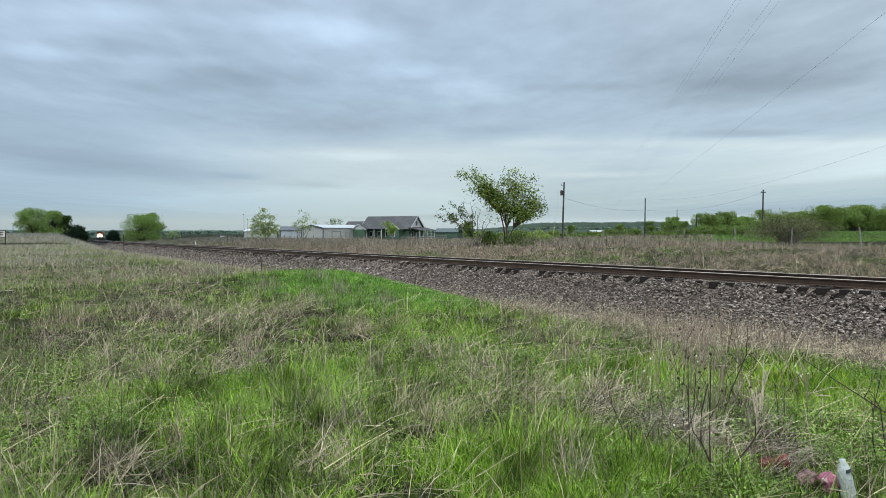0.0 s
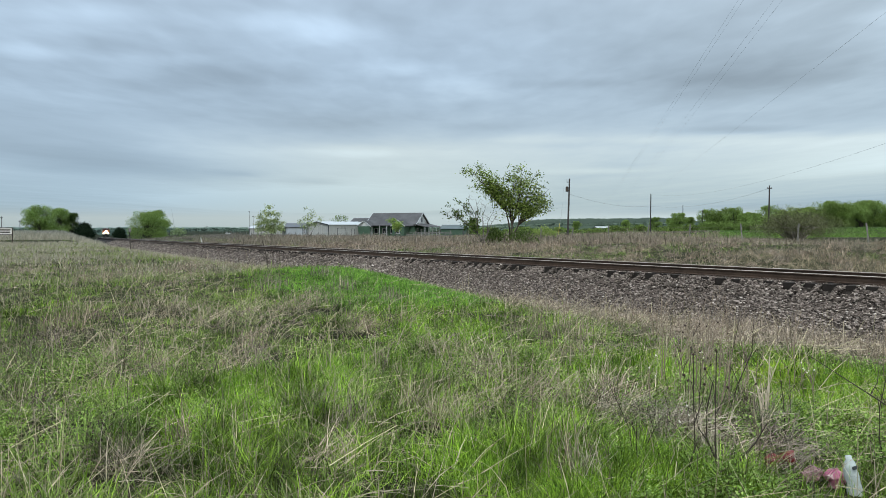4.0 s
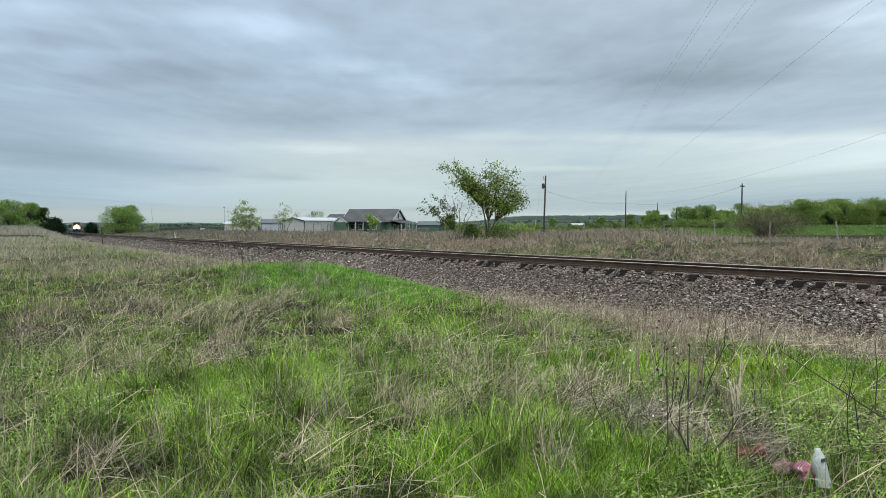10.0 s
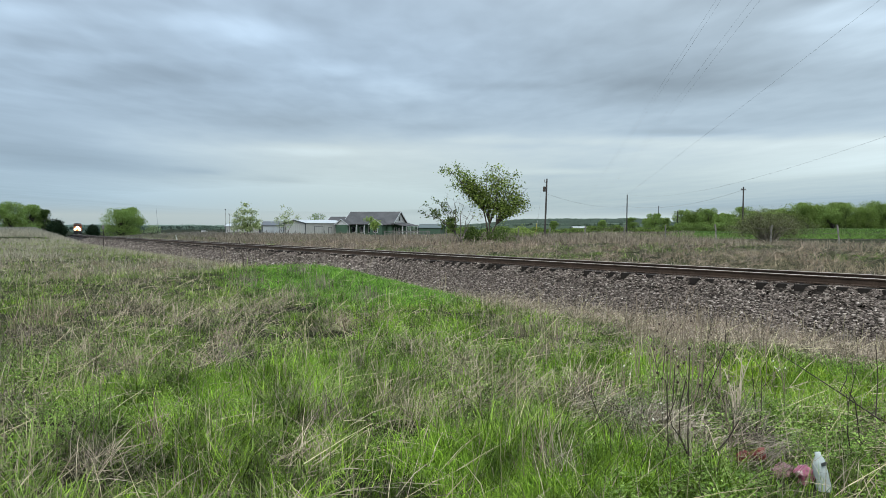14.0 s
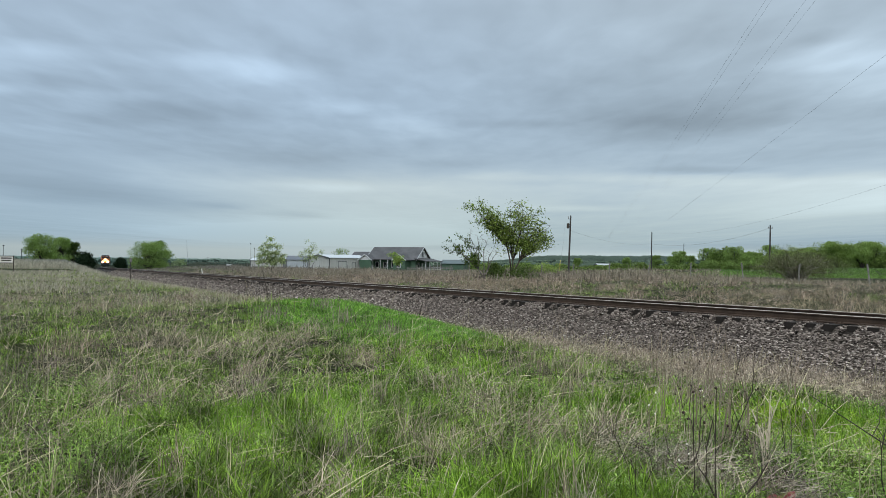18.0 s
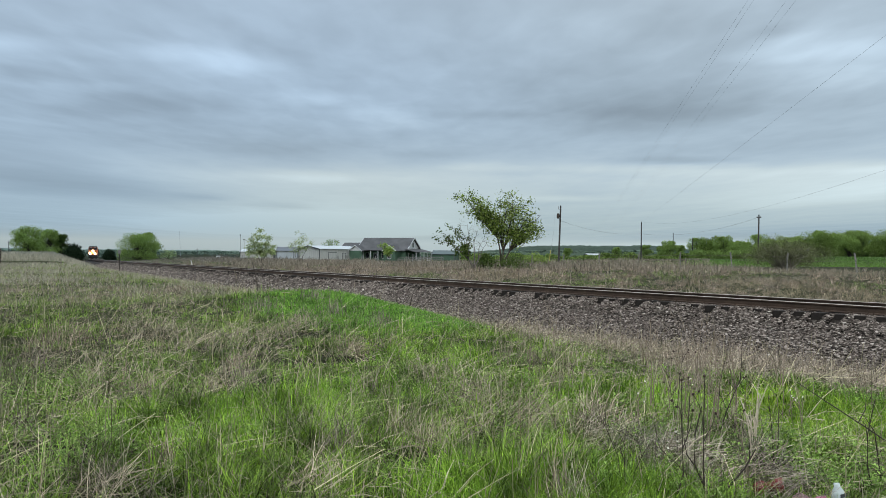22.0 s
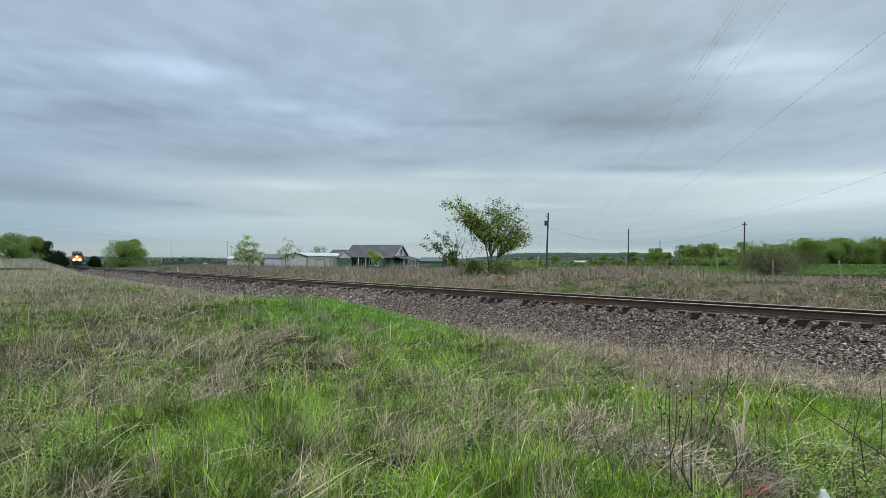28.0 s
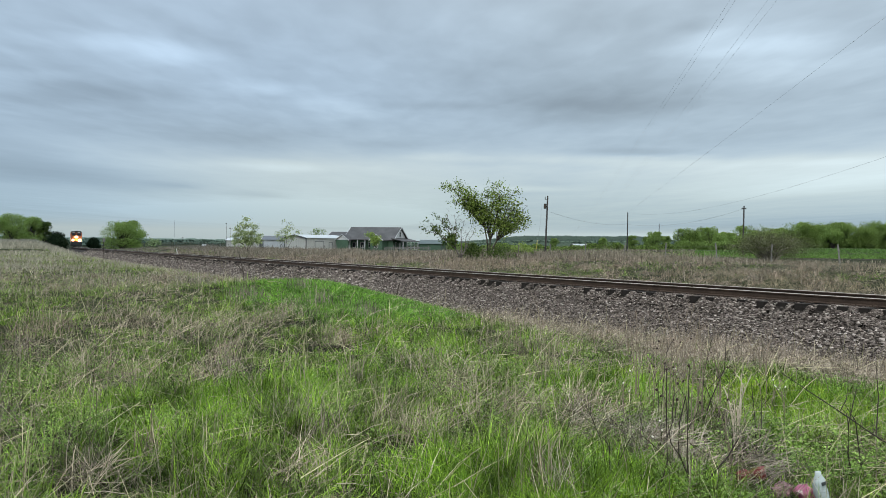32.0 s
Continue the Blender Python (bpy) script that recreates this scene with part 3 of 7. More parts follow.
def stones(name, count, s0, s1, lat0, lat1, size, seed, label):
    """Loose crushed stones lying on the bed."""
    rg = np.random.default_rng(seed)
    # denser towards the near end
    q = rg.random(count)
    S = s0 + (s1 - s0) * q ** 1.35
    L = rg.uniform(lat0, lat1, count)
    bare = np.sort(np.array(BARE_TIES))
    gap = np.abs(S - bare[np.clip(np.searchsorted(bare, S), 1, len(bare) - 1)])
    gap = np.minimum(gap, np.abs(S - bare[np.clip(np.searchsorted(bare, S) - 1, 0, len(bare) - 1)]))
    clear = (gap > 0.13) | (L < -1.44) | (L > 1.4)
    S, L, gap, count = S[clear], L[clear], gap[clear], int(clear.sum())
    heap = np.interp(L, [-2.1, -1.75, -1.44, -1.22, -0.95], [0.0, 0.04, 0.10, 0.035, 0.0]) * (0.3 + 0.7 * smoothstep(0.12, 0.24, gap))
    pts = np.array([track(s, l)[0] for s, l in zip(S, L)])
    prof_x = [-4.2, -3.9, -1.75, -1.44, -1.22, -0.9, 1.35, 1.75, 3.9]
    prof_z = [-1.12, -1.03, -0.55, -0.45, -0.25, -0.225, -0.25, -0.30, -1.0]
    Z = rail_z(S) + np.interp(L, prof_x, prof_z) + heap + rg.uniform(-0.015, 0.03, count) * np.where(L > -1.45, 0.3, 1.0) + 0.06 * (vnoise(S, L * 0.5, 0.6, 61) - 0.54) * smoothstep(-2.3, -1.4, L) * (L < 0)
    shape = np.array([(1, 0, 0), (0, 1, 0), (-1, 0, 0), (0, -1, 0), (0, 0, 0.95), (0, 0, -0.95)], float)
    faces = np.array(((0, 1, 4), (1, 2, 4), (2, 3, 4), (3, 0, 4), (1, 0, 5), (2, 1, 5), (3, 2, 5), (0, 3, 5)))
    d = size * rg.lognormal(0, 0.26, count)[:, None, None] * 0.6
    V = (shape[None] + rg.uniform(-0.3, 0.3, (count, 6, 3))) * d * rg.uniform(0.6, 1.1, (count, 1, 3))
    # a random turn for each
    qn = rg.normal(size=(count, 4))
    qn /= np.linalg.norm(qn, axis=1)[:, None]
    a, b, c, e = qn.T
    M = np.array([[1 - 2 * (c * c + e * e), 2 * (b * c - a * e), 2 * (b * e + a * c)], [2 * (b * c + a * e), 1 - 2 * (b * b + e * e), 2 * (c * e - a * b)], [2 * (b * e - a * c), 2 * (c * e + a * b), 1 - 2 * (b * b + c * c)]]).transpose(2, 0, 1)
    V = np.einsum("nij,nkj->nki", M, V) * np.array([1.2, 1.2, 0.62]) + np.column_stack([pts, Z])[:, None, :]
    F = (faces[None] + 6 * np.arange(count)[:, None, None]).reshape(-1, 3)
    ob = part(name, mesh_np(name, V.reshape(-1, 3), [F], [STONE]), None)
    tagged(ob, label, "gravel", kind="stuff")


stones("ballast_gravel", 52000, 4, 36, -4.3, -0.85, 0.054, 11, "loose crushed grey and white ballast stones beside the track")
stones("ballast_gravel", 17000, 4, 44, -1.7, -0.95, 0.05, 15, "crushed grey ballast stones packed between the tie ends")
stones("ballast_gravel", 32000, 30, 150, -4.3, -0.9, 0.086, 12, "crushed grey ballast stones along the distant track")
stones("ballast_gravel", 5000, -28, 5, -4.3, -1.1, 0.075, 14, "crushed grey ballast stones on the shoulder")
stones("ballast_gravel", 3500, 3, 40, -0.7, 1.7, 0.07, 13, "crushed grey ballast stones between the rails")


# ---- grass ----
def blades(name, P, H, W, bend, material, seed, label, segs=2, lean=None, category="grass", spread=1.0):
    """Tapered bent blades at places P."""
    rg = np.random.default_rng(seed)
    n = len(P)
    a = rg.uniform(0, 2 * np.pi, n)
    d = np.stack([np.cos(a), np.sin(a)], 1) * spread
    if lean is not None:
        d = d * 0.75 + np.asarray(lean)
    f = rg.uniform(0, 2 * np.pi, n)
    side = np.stack([np.cos(f), np.sin(f)], 1)
    levels = [0.0, 0.5, 1.0] if segs == 2 else [0.0, 0.38, 0.72, 1.0]
    V = []
    for t in levels:
        off = d * (bend * H * t ** 1.7)[:, None]
        z = H * t * (1 - 0.35 * bend * t)
        wd = W * (1 - t) ** 0.6 * 0.5
        c = np.column_stack([P[:, 0] + off[:, 0], P[:, 1] + off[:, 1], P[:, 2] + z - 0.02])
        if t == 1.0:
            V.append(c)
        else:
            sw = np.column_stack([side * wd[:, None], np.zeros(n)])
            V += [c - sw, c + sw]
    k = len(V)
    V = np.stack(V, 1).reshape(-1, 3)
    b = (np.arange(n) * k)[:, None]
    quads = np.concatenate([b + np.array([[2 * q, 2 * q + 1, 2 * q + 3, 2 * q + 2]]) for q in range(segs - 1)]) if segs > 1 else None
    tris = b + np.array([[2 * segs - 2, 2 * segs - 1, 2 * segs]])
    ob = part(name, mesh_np(name, V, [quads, tris], [material], smooth=False), None)
    return tagged(ob, label, category, kind="stuff")


def scatter(count, r0, r1, seed, power=1.0, b0=-0.66, b1=0.66):
    """Places in the wedge before the bank, in plan."""
    rg = np.random.default_rng(seed)
    r = (r0 ** power + (r1 ** power - r0 ** power) * rg.random(count)) ** (1 / power)
    a = rg.uniform(b0, b1, count)
    return np.sin(a) * r, np.cos(a) * r, rg


def blob(x, y, cx, cy, rx, ry):
    return np.exp(-(((x - cx) / rx) ** 2 + ((y - cy) / ry) ** 2))


def dryness(x, y):
    """How much of the sward is dead straw at a place, 0 to 1."""
    s, lat = track_coords(x, y)
    v = 0.0 + 0.75 * (vnoise(x, y, 1.5, 5) - 0.5) + 0.5 * (vnoise(x, y, 4.5, 6) - 0.5)
    v = v + 0.8 * smoothstep(-10.0, -6.8, lat)
    v = v + 0.38 * smoothstep(24, 34, np.hypot(x, y)) + 0.10 * blob(x, y, -11, 22, 6, 8) + 0.12 * blob(x, y, -5.5, 14, 2.6, 3) - 0.12 * blob(x, y, -6, 17, 6, 6)
    v = v - 0.95 * blob(x, y, -1.9, 19.3, 2.7, 4.0) - 0.7 * blob(x, y, -0.8, 16.5, 1.8, 2.5) - 0.2 * blob(x, y, -0.9, 6.5, 1.3, 2.4) - 0.55 * blob(x, y, -1.8, 6.6, 0.8, 1.7) - 0.4 * blob(x, y, 0.5, 4.8, 0.8, 0.7) - 0.4 * blob(x, y, 1.05, 4.6, 0.5, 0.5) - 0.4 * blob(x, y, 1.6, 8.0, 0.7, 0.9) - 0.8 * blob(x, y, 4.1, 7.4, 1.3, 1.3) - 0.4 * blob(x, y, -0.2, 11, 2.0, 2.5)
    v = v + 0.30 * blob(x, y, 1.9, 6.2, 0.9, 0.8) + 0.15 * blob(x, y, -1.9, 9.0, 1.0, 1.2) - 0.12 * blob(x, y, -1.8, 5.0, 1.5, 1.0)
    return np.clip(v, 0, 1)


def fresh(x, y):
    """Where the young grass is thick and bright, 0 to 1; elsewhere it is dull and thin."""
    spots = ((-1.9, 19.3, 2.9, 4.2, 1.0), (-0.8, 16.5, 1.8, 2.5, 1.0), (-1.8, 6.6, 0.8, 1.7, 1.0), (0.5, 4.7, 0.9, 0.8, 0.9), (1.05, 4.6, 0.6, 0.6, 0.8), (1.6, 8.0, 0.8, 0.9, 0.7), (3.9, 7.2, 1.2, 1.2, 1.0), (-7.9, 14.0, 0.9, 1.7, 0.8), (0.0, 11.0, 1.6, 2.2, 0.45), (-0.6, 8.2, 0.9, 1.0, 0.5), (2.2, 4.3, 0.6, 0.4, 0.6))
    return np.clip(sum(a * blob(x, y, cx, cy, rx, ry) for cx, cy, rx, ry, a in spots), 0, 1)


def trodden(x, y):
    """Thin spots round the rubbish."""
    return sum(blob(x, y, cx, cy, 0.26, 0.34) for cx, cy in ((2.13, 4.80), (2.33, 4.52), (2.45, 4.36)))


# dead mats: tangent, distance, radius, uprightness
STRAW_MATS = [(-0.416, 4.5, 0.25, 0.05), (-0.405, 13.22, 0.62, 0.3), (-0.326, 11.66, 0.6, 0.2), (-0.266, 11.72, 0.6, 0.3), (-0.176, 13.9, 0.58, 0.3), (-0.213, 12.82, 0.42, 0.3), (-0.461, 8.34, 0.39, 0.3), (-0.123, 11.16, 0.36, 0.3), (-0.026, 9.28, 0.35, 0.3), (-0.093, 8.12, 0.23, 0.8), (-0.048, 6.26, 0.2, 0.5), (0.012, 8.44, 0.47, 0.3), (0.072, 6.38, 0.42, 0.2), (0.132, 6.78, 0.28, 0.4), (0.207, 6.74, 0.25, 0.4), (0.102, 10.84, 0.35, 0.8), (0.155, 10.94, 0.31, 0.6), (-0.289, 7.96, 0.33, 0.2), (-0.364, 13.14, 0.49, 0.4), (0.05, 7.6, 0.32, 0.2), (-0.003, 5.78, 0.22, 0.5), (-0.168, 4.78, 0.2, 0.2), (0.162, 8.16, 0.3, 0.7)]
GREY_MATS = [(-0.138, 16.0, 0.4, 0.9), (-0.078, 15.0, 0.35, 1.0), (-0.168, 18.2, 0.35, 1.0), (-0.236, 16.5, 0.4, 0.8), (-0.454, 4.58, 0.15, 0.3), (-0.544, 5.92, 0.2, 0.4), (-0.566, 8.12, 0.3, 0.6), (-0.258, 8.9, 0.25, 0.6), (-0.123, 5.76, 0.21, 0.8), (0.32, 5.36, 0.22, 0.1), (0.41, 6.02, 0.25, 0.4), (0.425, 5.24, 0.24, 0.1), (0.35, 8.26, 0.25, 0.5), (0.463, 4.68, 0.2, 0.1), (-0.183, 6.38, 0.18, 0.1), (0.38, 5.04, 0.21, 0.1), (0.305, 8.4, 0.22, 0.5), (-0.521, 9.62, 0.36, 0.5)]
RUST_MATS = [(-0.513, 11.2, 0.42, 0.75), (-0.394, 8.16, 0.27, 0.1), (-0.063, 11.64, 0.38, 0.2), (-0.36, 5.18, 0.13, 0.6), (0.162, 4.7, 0.2, 0.9), (0.215, 6.4, 0.3, 0.3), (-0.469, 12.36, 0.29, 0.6), (-0.108, 11.18, 0.26, 0.3), (-0.266, 9.52, 0.22, 0.7)]
# the tangle of grey straw between the young grass and the rubbish
TANGLE = [(0.205, 6.1, 0.22, 0.0), (0.232, 6.0, 0.24, 0.0), (0.262, 5.85, 0.24, 0.0), (0.292, 5.6, 0.25, 0.0), (0.318, 5.42, 0.25, 0.0), (0.278, 5.3, 0.16, 0.0), (0.35, 5.45, 0.2, 0.1), (0.335, 5.1, 0.14, 0.2), (0.420, 5.6, 0.15, 0.2), (0.455, 5.2, 0.12, 0.0), (0.181, 4.61, 0.14, 0.3)]


def verdure(x, y):
    """The short lush grass on the mound and its flank."""
    return np.clip(blob(x, y, -1.9, 19.3, 2.7, 4.0) + 0.8 * blob(x, y, -0.9, 16.6, 1.7, 2.6) + 0.95 * blob(x, y, 4.0, 6.9, 1.0, 1.1) + 0.6 * blob(x, y, 2.3, 9.2, 1.3, 1.3) + 0.6 * blob(x, y, 3.2, 7.7, 0.8, 0.8), 0, 1)


def matted(x, y):
    """Where a mat of dead stems smothers the grass, 0 to 1."""
    return np.clip(sum(blob(x, y, b * d, d, r * 0.9, r * 0.9) for b, d, r, u in STRAW_MATS + GREY_MATS + RUST_MATS + TANGLE), 0, 1)


def tufts(count, r0, r1, power, per, sigma, seed):
    """Blade places gathered in tufts: places, tuft number and the lean away from each tuft's middle."""
    x, y, rg = scatter(count, r0, r1, seed, power)
    s, lat = track_coords(x, y)
    creep = 1.9 * smoothstep(80, 130, s)
    ok = (lat < -3.9 - 0.6 * rg.random(count) + creep) & (vnoise(x, y, 0.7, 41) + rg.uniform(-0.3, 0.3, count) > 0.40 - 0.09 * smoothstep(7.5, 5.0, np.hypot(x, y)) + 0.3 * trodden(x, y) + 0.26 * matted(x, y) - 0.6 * verdure(x, y))
    x, y = x[ok], y[ok]
    n = rg.integers(per // 2, per * 3 // 2, len(x))
    t = np.repeat(np.arange(len(x)), n)
    sg = (sigma * rg.uniform(0.5, 1.5, len(x)))[t]
    dx, dy = rg.normal(size=(2, len(t))) * sg
    return x, y, t, x[t] + dx, y[t] + dy, np.column_stack([dx, dy]) / sg[:, None] * 0.45, rg


def sward():
    """The near bank: fresh and dead tufts, finer and denser close by."""
    zones = [(1.7, 7.5, 4200, 1.7, 30, 0.065, 0.0082, 3), (7.0, 16, 8600, 1.55, 22, 0.085, 0.0115, 2), (15, 32, 10500, 1.45, 14, 0.12, 0.016, 2), (30, 75, 13000, 1.25, 9, 0.25, 0.032, 2), (70, 240, 9500, 1.15, 7, 0.6, 0.09, 2)]
    for zi, (r0, r1, count, power, per, sigma, width, segs) in enumerate(zones):
        tx, ty, t, x, y, away, rg = tufts(count, r0, r1, power, per, sigma, 100 + zi)
        s, lat = track_coords(x, y)
        z = np.maximum(ground_z(x, y), rail_z(s) + np.interp(lat, [-5.2, -3.9, -1.75, -1.2], [-1.5, -1.03, -0.43, -0.325]))
        P = np.column_stack([x, y, z])
        dry = dryness(tx, ty)
        nt = len(tx)
        u = rg.random(nt)
        rusty = (vnoise(tx, ty, 3.0, 44) + 0.5 * smoothstep(-9, -4, track_coords(tx, ty)[1]) + 0.35 * blob(tx, ty, -10, 22, 8, 10)) > 0.72
        kt = np.where(u < dry * 0.9, np.where(rusty, 3, 2), np.where(rg.random(nt) < 0.66 + 0.3 * dry + 0.25 * smoothstep(7, 10, np.hypot(tx, ty)) * smoothstep(0, -2, tx) - 0.75 * fresh(tx, ty), 1, 0))
        lush = rg.random(nt) < 1.7 * (verdure(tx, ty) - 0.2)
        kt = np.where(lush, np.where(tx > 1.6, 5, 4), kt)
        kind = np.where(rg.random(len(t)) < np.where(lush, 0.03, 0.16)[t], rg.integers(0, 3, len(t)), kt[t])
        low = np.where(lush, 0.72, 1.0)[t]
        tall = ((0.45 + 0.65 * vnoise(tx, ty, 1.1, 8) + 0.3 * fresh(tx, ty)) * (0.5 + 1.0 * vnoise(tx, ty, 0.42, 9)) * rg.uniform(0.5, 1.55, nt))[t] * (1 - 0.35 * smoothstep(-6.5, -4, lat)) * (0.86 - 0.28 * smoothstep(5.0, 9.0, np.hypot(x, y))) * (1 - 0.5 * matted(x, y))
        for k, (mat_, nm, lab) in enumerate(((GREEN, "green_grass", "fresh green spring grass on the bank"), (GREEN_DULL, "dull_grass", "dull grey-green grass mixed into the bank"), (DRY, "dry_grass", "dead straw-coloured grass standing among the green"), (DRY_PINK, "rusty_grass", "dead rusty-brown grass beside the ballast and on the slope"), (LUSH, "lush_grass", "short lush bright green grass on the mound"), (LUSH_PALE, "pale_grass", "short yellow-green grass below the ballast"))):
            sel = kind == k
            m_ = int(sel.sum())
            if m_ < 10:
                continue
            dead = k in (2, 3)
            hh = (tall * low)[sel] * (rg.uniform(0.16, 0.58, m_) if dead else rg.uniform(0.12, 0.37, m_))
            bend = rg.uniform(0.3, 1.3, m_) if dead else rg.uniform(0.15, 1.35, m_)
            if dead:
                bend = np.where(rg.random(m_) < 0.25, rg.uniform(1.4, 2.2, m_), bend)
            w = width * rg.uniform(0.6, 1.4, m_) * (0.7 if dead else 1.0)
            blades(nm, P[sel], hh, w, bend, mat_, 200 + zi * 10 + k, lab, segs, lean=away[sel] + np.array([0.06, -0.03]))


sward()


def mound_sward():
    """The close lush grass over the mound."""
    rg = np.random.default_rng(150)
    tx, ty = rg.uniform(-8, 3, 9000), rg.uniform(11, 27, 9000)
    ok = rg.random(9000) < 1.5 * (verdure(tx, ty) - 0.22)
    tx, ty = tx[ok], ty[ok]
    t = np.repeat(np.arange(len(tx)), 18)
    off = rg.normal(size=(len(t), 2)) * 0.10
    x, y = tx[t] + off[:, 0], ty[t] + off[:, 1]
    s, lat = track_coords(x, y)
    keep = lat < -4.4
    x, y, off = x[keep], y[keep], off[keep]
    n = len(x)
    blades("lush_grass", np.column_stack([x, y, ground_z(x, y)]), rg.uniform(0.08, 0.21, n), rg.uniform(0.009, 0.02, n), rg.uniform(0.3, 1.3, n), LUSH, 151, "short lush bright green grass on the mound", 2, lean=off * 3)


mound_sward()


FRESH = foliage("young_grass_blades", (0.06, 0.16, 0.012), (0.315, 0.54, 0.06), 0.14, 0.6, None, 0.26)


def fresh_sward():
    """Thick young grass in the bright patches near by."""
    x, y, rg = scatter(11000, 3.2, 13, 152, 1.6)
    ok = rg.random(len(x)) < 1.5 * (fresh(x, y) - 0.30) * (1 - 0.6 * trodden(x, y))
    tx, ty = x[ok], y[ok]
    t = np.repeat(np.arange(len(tx)), 20)
    off = rg.normal(size=(len(t), 2)) * 0.05
    x, y = tx[t] + off[:, 0], ty[t] + off[:, 1]
    n = len(x)
    size = (rg.uniform(0.6, 1.2, len(tx)) * (0.6 + 0.7 * vnoise(tx, ty, 0.7, 49)))[t]
    blades("young_grass", np.column_stack([x, y, ground_z(x, y)]), size * rg.uniform(0.14, 0.34, n), 0.0011 * np.hypot(x, y) * rg.uniform(0.7, 1.4, n), rg.uniform(0.15, 1.1, n), FRESH, 153, "thick young bright green grass in patches", 2, lean=off * 5)


fresh_sward()


SLOPE_FUZZ = foliage("slope_dead_grass", (0.215, 0.207, 0.16), (0.42, 0.40, 0.325), 0.15, 0.85, None, 0.8)


SLOPE_GREEN = foliage("slope_young_grass", (0.13, 0.17, 0.06), (0.30, 0.38, 0.15), 0.2, 0.8, None, 0.7)


def slope_fuzz():
    """Fine pale dead grass standing close over the far part of the bank."""
    x, y, rg = scatter(60000, 21, 95, 155, 1.25, -0.66, -0.12)
    s, lat = track_coords(x, y)
    n0 = len(x)
    ok = (lat < -4.2) & (vnoise(x, y, 3.5, 46) + rg.uniform(-0.35, 0.35, n0) > 0.42 - 0.25 * smoothstep(28, 45, np.hypot(x, y)) + verdure(x, y))
    x, y = x[ok], y[ok]
    # young growth shows through in bands
    young = vnoise(x * 0.5, y, 3.0, 48) + rg.uniform(-0.4, 0.4, len(x)) > 0.56 + 0.3 * smoothstep(60, 95, np.hypot(x, y))
    for sel, tall, mat_, name, label in ((~young, 0.45, SLOPE_FUZZ, "slope_grass", "fine pale dead grass standing over the far bank"), (young, 0.36, SLOPE_GREEN, "slope_young_grass", "dull olive young grass showing through on the far bank")):
        px, py = x[sel], y[sel]
        n, r = len(px), np.hypot(px, py)
        blades(name, np.column_stack([px, py, ground_z(px, py)]), rg.uniform(0.14, tall, n), 0.00062 * r * rg.uniform(0.5, 1.4, n), rg.uniform(0.1, 1.1, n), mat_, 156, label, 2)


slope_fuzz()


def tall_fuzz():
    """High mauve-grey dead grass on the crest below the trackside trees."""
    rg = np.random.default_rng(157)
    n = 26000
    d = rg.uniform(105, 212, n)
    x, y = rg.uniform(-0.64, -0.455, n) * d, d
    ok = (track_coords(x, y)[1] < -4.6) & (vnoise(x, y, 9, 47) + rg.uniform(-0.3, 0.3, n) > 0.3)
    x, y = x[ok], y[ok]
    n, r = len(x), np.hypot(x, y)
    blades("crest_grass", np.column_stack([x, y, ground_z(x, y)]), rg.uniform(0.5, 1.7, n) * (0.6 + 0.4 * smoothstep(120, 190, r)), 0.0008 * r * rg.uniform(0.5, 1.3, n), rg.uniform(0.1, 0.8, n), SLOPE_FUZZ, 158, "high mauve-grey dead grass below the trackside trees", 2)


tall_fuzz()


def sward_behind():
    """The same sward round and behind the place where one stands."""
    x, y, rg = scatter(11000, 5.5, 26, 140, 1.5, 0.64, 2 * math.pi - 0.64)
    nx, ny, rg = scatter(6500, 0.6, 6.0, 141, 1.8, 0.60, 2 * math.pi - 0.60)
    fx, fy, rg = scatter(420, 0.6, 2.0, 142, 1.8)
    x, y = np.concatenate([x, nx, fx]), np.concatenate([y, ny, fy])
    t = np.repeat(np.arange(len(x)), 10)
    off = rg.normal(size=(len(t), 2)) * 0.12
    px, py = x[t] + off[:, 0], y[t] + off[:, 1]
    s, lat = track_coords(px, py)
    dry = dryness(x, y)[t]
    ok = lat < -4.1
    kind = np.where(rg.random(len(t)) < dry * 0.8, 2, np.where(rg.random(len(t)) < 0.4, 1, 0))
    P = np.column_stack([px, py, ground_z(px, py)])
    for k, (mat_, nm, lab) in enumerate(((GREEN, "green_grass", "fresh green grass round the standing place"), (GREEN_DULL, "dull_grass", "dull green grass round the standing place"), (DRY, "dry_grass", "dead grass round the standing place"))):
        sel = ok & (kind == k)
        m_ = int(sel.sum())
        blades(nm, P[sel], rg.uniform(0.10, 0.36, m_), 0.014 * rg.uniform(0.6, 1.4, m_), rg.uniform(0.2, 1.2, m_), mat_, 260 + k, lab, 2, lean=off[sel] * 3)


sward_behind()


